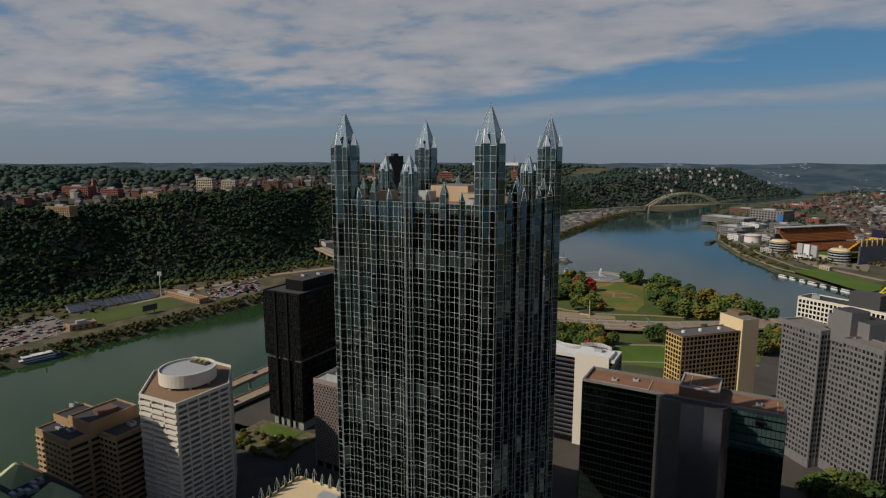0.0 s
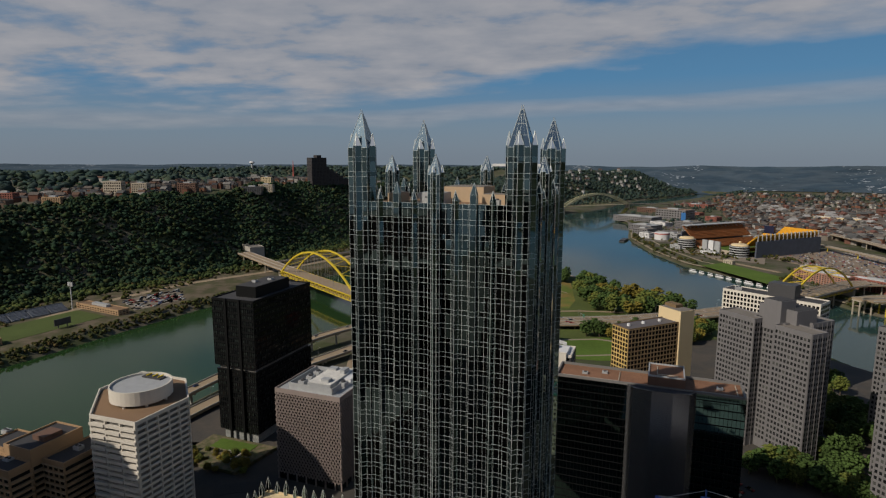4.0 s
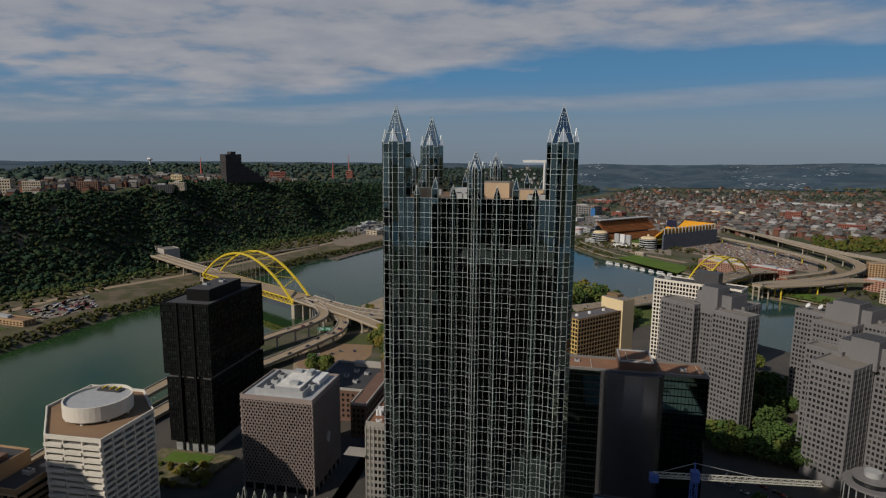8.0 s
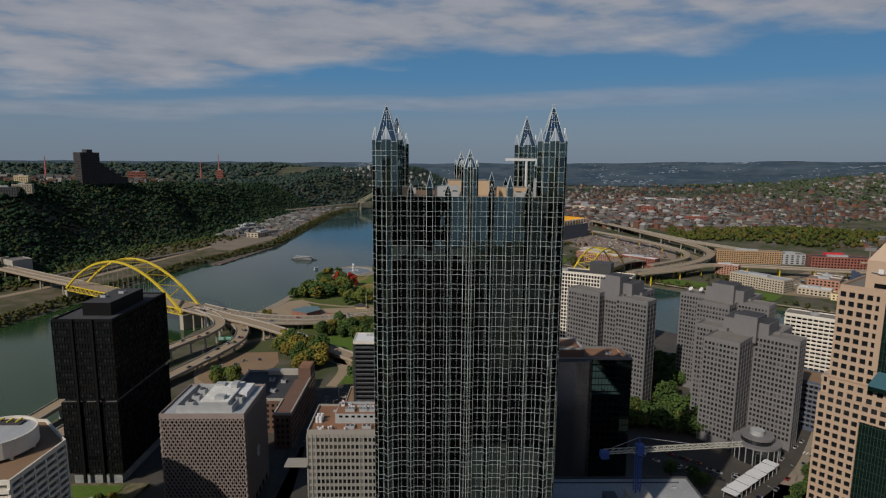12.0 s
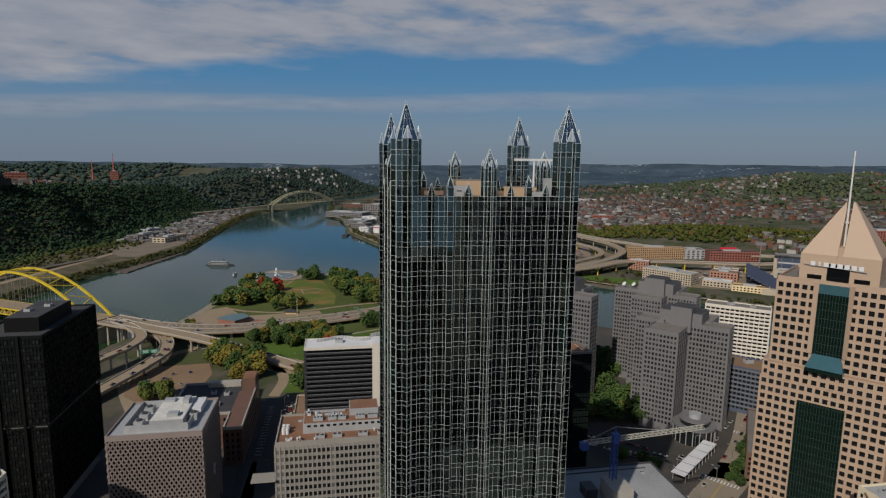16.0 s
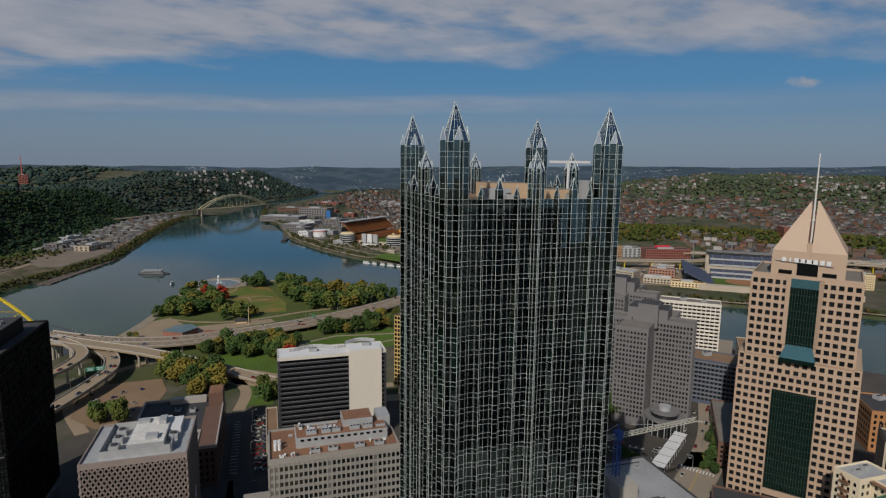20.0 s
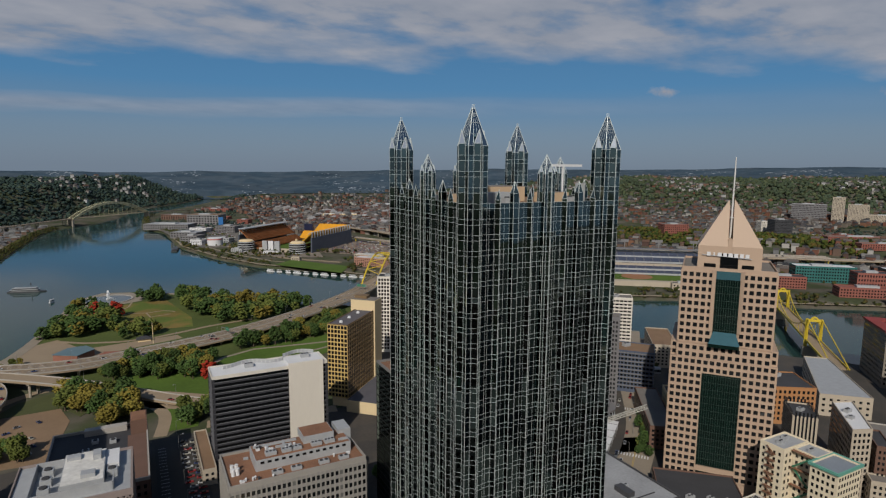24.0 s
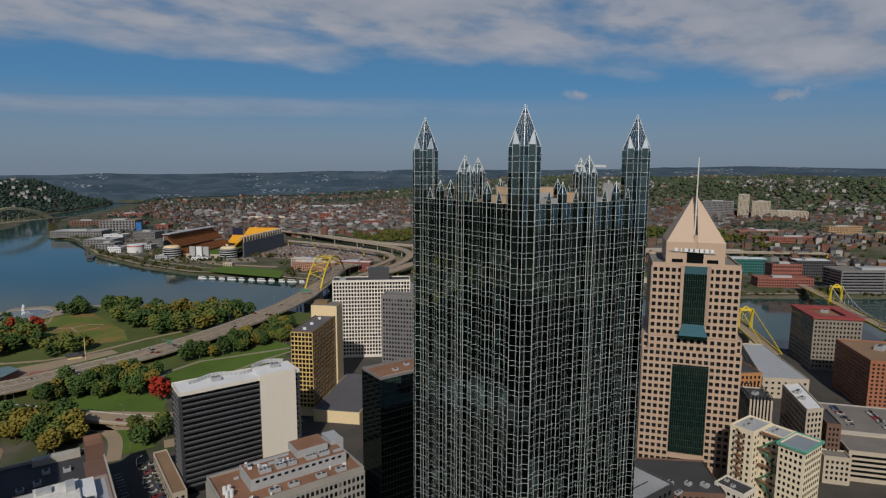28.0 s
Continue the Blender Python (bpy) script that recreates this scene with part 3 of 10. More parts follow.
# ---- the glass tower ----
def glass_tower():
    t = thing("glass_tower", "neo-gothic tower of dark mirrored glass crowned with glass spires", "skyscraper")
    half, roof, floor_h = 24.0, 170.0, 3.9
    core = Shape()
    core.box(-half, half, -half, half, TOWN_Z, roof - 1.2)
    part("core", core, GLASS, t)
    lattice, panes = Shape(), Shape()
    rng = random.Random(5)

    singles = 0
    pane_meshes = {}

    def single_pane(s_len, za, zb):
        key = (round(s_len, 3), round(zb - za, 3))
        if key not in pane_meshes:
            q = Shape()
            q.box(0, s_len, -0.02, 0.0, 0, zb - za)
            pane_meshes[key] = q.mesh("glass_pane", GLASS)
        return pane_meshes[key]

    def clad(plan, z0, z1, module, skip=(), near=False):
        nonlocal singles
        for k, wall in enumerate(wall_frames(plan)):
            if near and k == 3:
                singles = min(singles, 150)
            if k in skip:
                continue
            n = max(1, round(wall[3] / module))
            pitch = wall[3] / n
            for j in range(n + 1):
                on_wall(lattice, wall, max(0, j * pitch - 0.024), min(wall[3], j * pitch + 0.024), z0, z1, 0.0, 0.06)
            z = roof + floor_h * math.floor((z1 - roof) / floor_h + 1e-6)
            if z1 - z > 0.6:
                on_wall(lattice, wall, 0, wall[3], z1 - 0.06, z1, 0.0, 0.07)
                a, d, nn, _ = wall
                for j in range(n):
                    s0, s1 = j * pitch + 0.03, (j + 1) * pitch - 0.03
                    p = [a + d * s0 + nn * 0.028, a + d * s1 + nn * 0.028]
                    panes.add([(p[0].x, p[0].y, z + 0.02), (p[1].x, p[1].y, z + 0.02), (p[1].x, p[1].y, z1 - 0.08), (p[0].x, p[0].y, z1 - 0.08)], [(0, 1, 2, 3)])
            while z > z0 + 1:
                for dz, hh in ((0, 0.06), (1.3, 0.06)):
                    if z - dz > z0:
                        on_wall(lattice, wall, 0, wall[3], z - dz - hh, z - dz, 0.0, 0.066)
                a, d, nn, _ = wall
                for j in range(n):
                    s0, s1 = j * pitch + 0.03, (j + 1) * pitch - 0.03
                    for za, zb in ((z - 1.3, z - 0.07), (z - floor_h, z - 1.37)):
                        if za < z0:
                            continue
                        if near and k in (0, 3) and singles < (150 if k == 0 else 300):
                            singles += 1
                            p = a + d * s0 + nn * 0.03
                            part("glass_pane", single_pane(s1 - s0, za, zb), None, t, at=(p.x, p.y, za), turn=math.degrees(math.atan2(d.y, d.x)) + rng.uniform(-0.25, 0.25))
                            continue
                        o = [0.028 + rng.uniform(-0.011, 0.011) for _ in range(3)]
                        p = [a + d * s0 + nn * o[0], a + d * s1 + nn * o[1], a + d * s1 + nn * (o[1] + o[2] - o[0]), a + d * s0 + nn * o[2]]
                        panes.add([(q.x, q.y, zz) for q, zz in zip(p, (za, za, zb, zb))], [(0, 1, 2, 3)])
                z -= floor_h

    body = rect(-half, half, -half, half)
    clad(body, TOWN_Z, roof, 1.5, near=True)

    def turret(name, x, y, side, top, cap_h, fin_w, fin_out, base_z, shaft=True):
        """A square glass turret with a three-sided bay on each face and a pyramid above."""
        s = Shape()
        plan = rect(x - side, x + side, y - side, y + side)
        s.prism(plan, base_z, top)
        shaft_ob = part(name, s, GLASS, t)
        clad(plan, base_z, top, side * 2 / 4)
        edges = Shape()
        for wall in wall_frames(plan):
            a, d, n, length = wall
            m = a + d * length / 2
            tri = [m - d * fin_w / 2, m + d * fin_w / 2, m + n * fin_out]
            tri = [(tri[0].x, tri[0].y), (tri[2].x, tri[2].y), (tri[1].x, tri[1].y)]
            tri = tri if (tri[1][0] - tri[0][0]) * (tri[2][1] - tri[0][1]) - (tri[1][1] - tri[0][1]) * (tri[2][0] - tri[0][0]) > 0 else tri[::-1]
            fins = Shape()
            fins.prism(tri, base_z, top + 0.5)
            part("bay", fins, GLASS, shaft_ob)
            clad(tri, base_z, top + 0.5, fin_out * 1.2)
            tip = m + n * fin_out * 0.33
            caps = Shape()
            caps.spike(tri, top + 0.5, (tip.x, tip.y, top + 0.5 + cap_h * 0.33))
            part("pinnacle", caps, CAP_GLASS, shaft_ob)
            for c in tri:
                edges.bar((*c, top + 0.5), (tip.x, tip.y, top + 0.5 + cap_h * 0.33), 0.15)
        cap = Shape()
        k = 0.88
        cap.prism(plan, top, top + cap_h * k, [(x + (cx - x) * (1 - k), y + (cy - y) * (1 - k)) for cx, cy in plan])
        part("spire", cap, SPIRE_GLASS, shaft_ob, "blue-grey glass pyramid")
        for cx, cy in plan:
            edges.bar((cx, cy, top), (x + (cx - x) * 0.1, y + (cy - y) * 0.1, top + cap_h * 0.9), 0.14)
            edges.bar((x + (cx - x) * 0.1, y + (cy - y) * 0.1, top + cap_h * 0.88), (x + (cx - x) * 0.07, y + (cy - y) * 0.07, top + cap_h), 0.07)
        for k in (0.0, 0.28, 0.55, 0.78, 0.89):
            q = [(x + (cx - x) * (1 - k), y + (cy - y) * (1 - k), top + cap_h * k) for cx, cy in plan]
            for i in range(4):
                edges.bar(q[i], q[(i + 1) % 4], 0.06)
        for wall in wall_frames(plan):
            for f in (0.25, 0.5, 0.75):
                p = wall[0] + wall[1] * wall[3] * f
                k = 0.78
                e = (x + (p.x - x) * (1 - k), y + (p.y - y) * (1 - k), top + cap_h * k)
                edges.bar((p.x, p.y, top), e, 0.045)
        part("spire_frame", edges, MULLION, shaft_ob)

    for x in (-21.7, 21.7):
        for y in (-21.7, 21.7):
            turret("corner_turret", x, y, 2.75, 184.0, 10.0, 2.3, 1.15, TOWN_Z)
    for x, y in ((0, -23.2), (0, 23.2), (-23.2, 0), (23.2, 0)):
        turret("middle_turret", x, y, 1.6, 177.3, 5.0, 1.2, 0.6, TOWN_Z)

    def post(x, y, side, top, cap):
        s, e = Shape(), Shape()
        plan = rect(x - side, x + side, y - side, y + side)
        s.prism(plan, TOWN_Z, top)
        s.spike(plan, top, (x, y, top + cap))
        p = part("pinnacle_post", s, GLASS, t)
        clad(plan, TOWN_Z, top, side * 2)
        for c in plan:
            e.bar((*c, top), (x, y, top + cap), 0.09)
        part("post_frame", e, MULLION, p)

    def fin(x, y, dx, dy, top, cap):
        w_, o_ = 0.85, 0.95
        m, d, n = Vector((x, y, 0)), Vector((-dy, dx, 0)), Vector((dx, dy, 0))
        tri = [m - d * w_, m + n * o_, m + d * w_]
        tri = [(q.x, q.y) for q in tri]
        if (tri[1][0] - tri[0][0]) * (tri[2][1] - tri[0][1]) - (tri[1][1] - tri[0][1]) * (tri[2][0] - tri[0][0]) < 0:
            tri = tri[::-1]
        s, e = Shape(), Shape()
        s.prism(tri, TOWN_Z, top)
        tip = (x + dx * 0.3, y + dy * 0.3, top + cap)
        s.spike(tri, top, tip)
        p = part("fin", s, GLASS, t)
        clad(tri, TOWN_Z, top, 1.3)
        for c in tri:
            e.bar((*c, top), tip, 0.08)
        part("fin_frame", e, MULLION, p)

    for dx, dy in ((0, -1), (0, 1), (-1, 0), (1, 0)):
        for k in (-15.4, -10.5, -5.7, 5.7, 10.5, 15.4):
            x, y = (k, dy * half) if dy else (dx * half, k)
            if abs(k) == 10.5:
                post(x, y, 0.8, 172.4, 3.0)
            else:
                fin(x, y, dx, dy, 170.8, 2.6)
    part("glass_panes", panes, GLASS, t, kind="stuff")
    part("mullion_lattice", lattice, MULLION, t, "pale aluminium mullions", kind="stuff")
    deck = Shape()
    deck.box(-half + 0.5, half - 0.5, -half + 0.5, half - 0.5, roof - 1.2, roof - 1.0)
    part("roof_deck", deck, ROOF_BROWN, t, "tan gravel roof deck")
    tan = material("tan_roof_wall", (0.55, 0.40, 0.26), 0.8, 0, 0.1, 0.1, 1.0)
    for x0, x1, y0, y1, z1 in ((-5, 7, -4, 8, 173.3), (9, 17, -12, -6, 171.8), (-19, -15.5, -12, -5, 171.6)):
        s = Shape()
        s.box(x0, x1, y0, y1, roof - 1.0, z1)
        h_ = part("roof_house", s, tan, t, "tan rendered plant house")
        s = Shape()
        s.box(x0 + 0.3, x1 - 0.3, y0 + 0.3, y1 - 0.3, z1, z1 + 0.15)
        part("house_roof", s, ROOF_GRAVEL, h_)
    s = Shape()
    s.box(-9, -2, -12, -6, roof - 1.0, 172.0)
    part("cooling_house", s, PLANT, t)
    for i, (x, y) in enumerate(((-6, -14), (-3.5, -14), (14, -16), (17, -13), (8, 2), (-16, 6))):
        machine(t, x, y, roof - 1.0, 2.2, 2.0, 2.0, fans=1)
    s = Shape()
    s.drum(17, -9, 0.35, 0.3, 168.9, 179.5, 10)
    part("davit_post", s, ROOF_WHITE, t, "white window-cleaning davit")
    s = Shape()
    s.bar((11, -9, 179.6), (24, -9, 179.6), 0.7)
    part("davit_arm", s, ROOF_WHITE, t)
    s = Shape()
    s.box(18.5, 20.5, -15, -13, roof - 1.0, 174.5)
    part("cradle", s, PLANT, t)
    return t


# ---- downtown buildings ----
def inset(plan, d):
    """The plan drawn in by d on every side."""
    fr = wall_frames(plan)
    out = []
    for i in range(len(plan)):
        a0, d0, n0, _ = fr[i - 1]
        a1, d1, n1, _ = fr[i]
        p, q = a0 - n0 * d, a1 - n1 * d
        den = d0.x * d1.y - d0.y * d1.x
        if abs(den) < 1e-6:
            out.append((q.x, q.y))
            continue
        t = ((q.x - p.x) * d1.y - (q.y - p.y) * d1.x) / den
        out.append((p.x + d0.x * t, p.y + d0.y * t))
    return out


def ring(plan, inner, z0, z1):
    s, n = Shape(), len(plan)
    vs = [(*p, z0) for p in plan] + [(*p, z1) for p in plan] + [(*p, z1) for p in inner] + [(*p, z0) for p in inner]
    fs = []
    for i in range(n):
        j = (i + 1) % n
        for k in range(4):
            a, b = k * n, ((k + 1) % 4) * n
            fs.append((a + i, a + j, b + j, b + i))
    return s.add(vs, fs)


def block(t, plan, z0, z1, wall, roof, lip=0.9, thick=0.5, coping=None, name="wall_block"):
    """Walls, a parapet and a roof sheet as parts of the thing t; returns the walls."""
    s = Shape()
    s.prism(plan, z0, z1)
    w_ = part(name, s, wall, t)
    r = Shape()
    r.prism(inset(plan, thick + 0.02), z1 + 0.004, z1 + 0.08)
    part("roof", r, roof, t)
    if lip:
        part("parapet", ring(plan, inset(plan, thick), z1, z1 + lip), coping or wall, t)
    return w_


def machine(t, x, y, z, w_, d_, h_, turn=0, mat=None, fans=2):
    """A roof unit: a casing with round fan hoods."""
    s = Shape()
    s.box(-w_ / 2, w_ / 2, -d_ / 2, d_ / 2, 0, h_ * 0.85)
    s.box(-w_ / 2 + 0.1, w_ / 2 - 0.1, -d_ / 2 - 0.06, d_ / 2 + 0.06, h_ * 0.15, h_ * 0.6)
    u = part("roof_unit", s, mat or PLANT, t, at=(x, y, z), turn=turn)
    for i in range(fans):
        f = Shape()
        f.drum(-w_ / 2 + (i + 0.5) * w_ / fans, 0, min(w_ / fans, d_) * 0.38, min(w_ / fans, d_) * 0.34, h_ * 0.85, h_, 10)
        part("fan_hood", f, ROOF_DARK, u)
    return u


DARK_BAND = material("band_concrete", (0.16, 0.15, 0.14), 0.85, 0, 0.3, 0.2, 1.0)


def black_tower():
    t = thing("black_tower", "tall black steel and glass office tower with a recessed middle band", "office tower")
    hi, lo = rect(-212, -180, 127, 190), rect(-211, -180.7, 127.7, 189.4)
    s = Shape()
    s.prism(rect(-209, -182.5, 129.5, 187.5), TOWN_Z, 5)
    part("lobby", s, material("lobby_glass", (0.30, 0.31, 0.30), 0.2, 0, 0.4, 0.3, 1.0), t, "pale glazed lobby")
    s = Shape()
    s.prism(lo, 5, 46.5)
    part("lower_shaft", s, PANE_DARK, t)
    s = Shape()
    s.prism(inset(lo, 1.2), 46.5, 49)
    part("middle_band", s, DARK_BAND, t, "pale recessed mechanical band")
    block(t, hi, 49, 92.8, PANE_DARK, ROOF_DARK, 0.8, 0.7, BLACK_STEEL, "upper_shaft")
    ribs = Shape()
    lights = Shape()
    rng = random.Random(3)
    for plan, z0, z1 in ((lo, 5, 46.5), (hi, 49, 92.8)):
        for k, wall in enumerate(wall_frames(plan)):
            n = round(wall[3] / 1.5)
            p = wall[3] / n
            for j in range(n + 1):
                on_wall(ribs, wall, max(0, j * p - 0.16), min(wall[3], j * p + 0.16), z0, z1, 0, 0.28)
            floors = 11
            for i in range(floors + 1):
                z = z0 + (z1 - z0) * i / floors
                on_wall(ribs, wall, 0, wall[3], max(z0, z - 0.7), min(z1, z + 0.5), 0, 0.12)
            for i in range(floors):
                for j in range(n):
                    if rng.random() < 0.5:
                        z = z0 + (z1 - z0) * i / floors
                        on_wall(lights, wall, j * p + 0.3, (j + 1) * p - 0.3, z + 0.8, z + 2.4, -0.1, 0.05)
    part("facade_rib_grid", ribs, BLACK_STEEL, t, kind="stuff")
    part("blind_grid", lights, material("drawn_blinds", (0.014, 0.019, 0.017), 0.3, 0, 0.4, 0.3, 1.0, island=0.6), t, kind="stuff")
    for wall in wall_frames(hi)[:1]:
        for f in (0.335, 0.665):
            c = Shape()
            on_wall(c, wall, wall[3] * f - 0.7, wall[3] * f + 0.7, TOWN_Z, 93.6, -0.5, 0.9)
            part("column", c, BLACK_STEEL, t)
    p = Shape()
    p.box(-201, -185.5, 137, 173, 92.8, 100)
    ph = part("penthouse", p, BLACK_STEEL, t)
    r = Shape()
    r.box(-200.7, -185.8, 137.3, 172.7, 100, 100.15)
    part("penthouse_roof", r, ROOF_DARK, ph)
    for x, y in ((-196, 150), (-191, 160)):
        machine(t, x, y, 100.15, 3, 3, 1.6, fans=1)


def lattice_block():
    t = thing("lattice_block", "grey office block wrapped in a precast diamond lattice", "office block")
    plan = rect(-145, -103, 99, 138)
    core = inset(plan, 0.7)
    s = Shape()
    s.prism(core, TOWN_Z, 50.5)
    part("glazing", s, PANE, t)
    s = Shape()
    s.prism(plan, 50.5, 52.2)
    part("cornice", s, LATTICE, t)
    r = Shape()
    r.prism(inset(plan, 0.9), 52.2, 52.3)
    part("roof", r, PLANT, t, "pale grey roof")
    part("parapet", ring(plan, inset(plan, 0.5), 52.2, 53.2), LATTICE, t)
    bars = Shape()
    for wall in wall_frames(plan):
        a, d, n, length = wall
        nx_, nz = round(length / 2.1), 14
        pw, ph_ = length / nx_, (50.5 - 2.0) / nz
        off = n * -0.25
        for i in range(nx_):
            for k in range(nz):
                x0, z0 = i * pw, 2.0 + k * ph_
                for f0, f1 in ((0, 1), (1, 0)):
                    p0, p1 = a + d * (x0 + f0 * pw) + off, a + d * (x0 + f1 * pw) + off
                    bars.bar((p0.x, p0.y, z0), (p1.x, p1.y, z0 + ph_), 0.55, 0.62)
        for i in range(0, nx_ + 1, 3):
            p0 = a + d * min(max(i * pw, 0.4), length - 0.4) + off
            bars.bar((p0.x, p0.y, TOWN_Z), (p0.x, p0.y, 2.2), 0.7)
    part("diamond_lattice", bars, LATTICE, t, "pale brown precast diamond lattice", kind="stuff")
    for i, (x0, x1, y0, y1) in enumerate(((-138, -137.6, 103, 131), (-138, -110, 102.6, 103), (-110, -109.6, 103, 112), (-138, -124, 131, 131.4))):
        s = Shape()
        s.box(x0, x1, y0, y1, 52.3, 56)
        part("roof_screen", s, PLANT, t)
    s = Shape()
    s.box(-128, -113, 106, 134, 52.3, 56.2)
    h_ = part("penthouse", s, PLANT, t)
    s = Shape()
    s.box(-127.7, -113.3, 106.3, 133.7, 56.2, 56.3)
    part("penthouse_roof", s, material("stained_white_roof", (0.70, 0.68, 0.64), 0.8, 0, 0.35, 0.12, 0.5), h_, "white stained roof")
    s = Shape()
    s.box(-113, -108, 120, 134, 52.3, 55.4)
    part("roof_house", s, ROOF_WHITE, t)
    for x, y in ((-133.5, 110), (-133.5, 118), (-133.5, 126), (-110.5, 116)):
        machine(t, x, y, 52.3, 4, 4.4, 3.4, fans=1)
    for x0, x1, y0, y1, h2 in ((-121, -116, 109, 113, 1.6), (-127, -122, 127, 131, 1.2), (-117.5, -114.5, 124, 130, 2.2)):
        s = Shape()
        s.box(x0, x1, y0, y1, 56.3, 56.3 + h2)
        part("roof_hatch", s, PLANT, t)
    seal = Shape()
    for k in range(9):
        a = k * math.pi / 9 + 0.3
        seal.bar((-102.75, 119, 23), (-102.75, 119 + 2.6 * math.cos(a), 23 + 3.4 * math.sin(a)), 0.5, 0.2)
        seal.bar((-102.75, 119, 23), (-102.75, 119 - 2.2 * math.cos(a + 0.2), 23 - 3.0 * math.sin(a)), 0.4, 0.2)
    part("wall_emblem", seal, ROOF_WHITE, t, "pale star-shaped wall emblem", kind="stuff")


def white_tower():
    t = thing("white_tower", "white concrete apartment tower with balcony bands and a roof drum", "apartment tower")
    plan = [(-188, 19), (-161, 20), (-160, 51), (-180, 70), (-211, 70), (-211, 43)]
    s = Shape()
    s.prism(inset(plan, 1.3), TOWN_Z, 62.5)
    # the core's grey stands for the shade behind the balconies
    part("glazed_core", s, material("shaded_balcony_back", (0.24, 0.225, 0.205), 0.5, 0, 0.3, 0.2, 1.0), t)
    top = Shape()
    top.prism(plan, 62.3, 63.0)
    part("roof_slab", top, WHITE_CONC, t)
    r = Shape()
    r.prism(inset(plan, 0.9), 63.0, 63.1)
    part("roof", r, ROOF_BROWN, t, "brown gravel roof")
    part("parapet", ring(plan, inset(plan, 0.6), 63.0, 64.2), WHITE_CONC, t)
    floors = 22
    rise = 64.0 / floors
    for k, wall in enumerate(wall_frames(plan)):
        bays = 3 if k in (0, 5) else 5
        for i in range(floors):
            z = TOWN_Z + i * rise
            for j in range(bays):
                s0, s1 = wall[3] * j / bays + 0.15, wall[3] * (j + 1) / bays - 0.15
                b = Shape()
                if k == 0:
                    jog = 0.45 * ((i + j) % 2)
                    on_wall(b, wall, s0, s1, z + 0.2, z + 1.55, -0.9, 0.35 + jog)
                else:
                    on_wall(b, wall, s0, s1, z + 0.3, z + 1.5, -0.7, -0.05)
                if k in (0, 1, 5) or j == 0:
                    part("balcony_band" if k == 0 else "spandrel", b, WHITE_CONC, t)
        for j in range(bays + 1):
            c = Shape()
            x = min(max(wall[3] * j / bays, 0.35), wall[3] - 0.35)
            on_wall(c, wall, x - 0.35, x + 0.35, TOWN_Z, 62.3, -1.2, 0.12)
            part("pier", c, WHITE_CONC, t)
    d_ = Shape()
    n = 40
    cx, cy, r_ = -183, 44, 14.3
    pts = [(cx + r_ * math.cos(2 * math.pi * i / n), cy + r_ * math.sin(2 * math.pi * i / n)) for i in range(n)]
    dr = part("drum_wall", ring(pts, [(cx + (x - cx) * 0.955, cy + (y - cy) * 0.955) for x, y in pts], 64.6, 71.3), WHITE_CONC, t, "curved white roof drum")
    for i in range(8):
        a = 2 * math.pi * i / 8 + 0.2
        f = Shape()
        f.drum(cx + 13 * math.cos(a), cy + 13 * math.sin(a), 0.7, 0.7, 63.1, 66, 8)
        part("drum_leg", f, WHITE_CONC, dr)
    c = Shape()
    c.drum(cx, cy, 11.5, 11.5, 63.1, 67.5, 28)
    part("drum_core", c, CONC, dr)
    d_.prism([(cx + (x - cx) * 0.95, cy + (y - cy) * 0.95) for x, y in pts], 69.6, 70.3)
    part("drum_roof", d_, PLANT, dr, "grey membrane roof")
    # a dark box on the roof stands for the shaded open slot
    m = Shape()
    m.box(-190, -178, 51, 55, 70.3, 71.0)
    part("roof_pit", m, ROOF_DARK, dr)
    for x in (-188, -184, -180.5):
        f = Shape()
        f.bar((x, 52, 71.1), (x + 1.2, 54.6, 71.8), 0.6)
        part("roof_davit", f, YELLOW_STEEL, dr)


PALE_BRICK = material("pale_tan_brick", (0.55, 0.39, 0.24), 0.8, 0, 0.1, 0.1, 2.0)


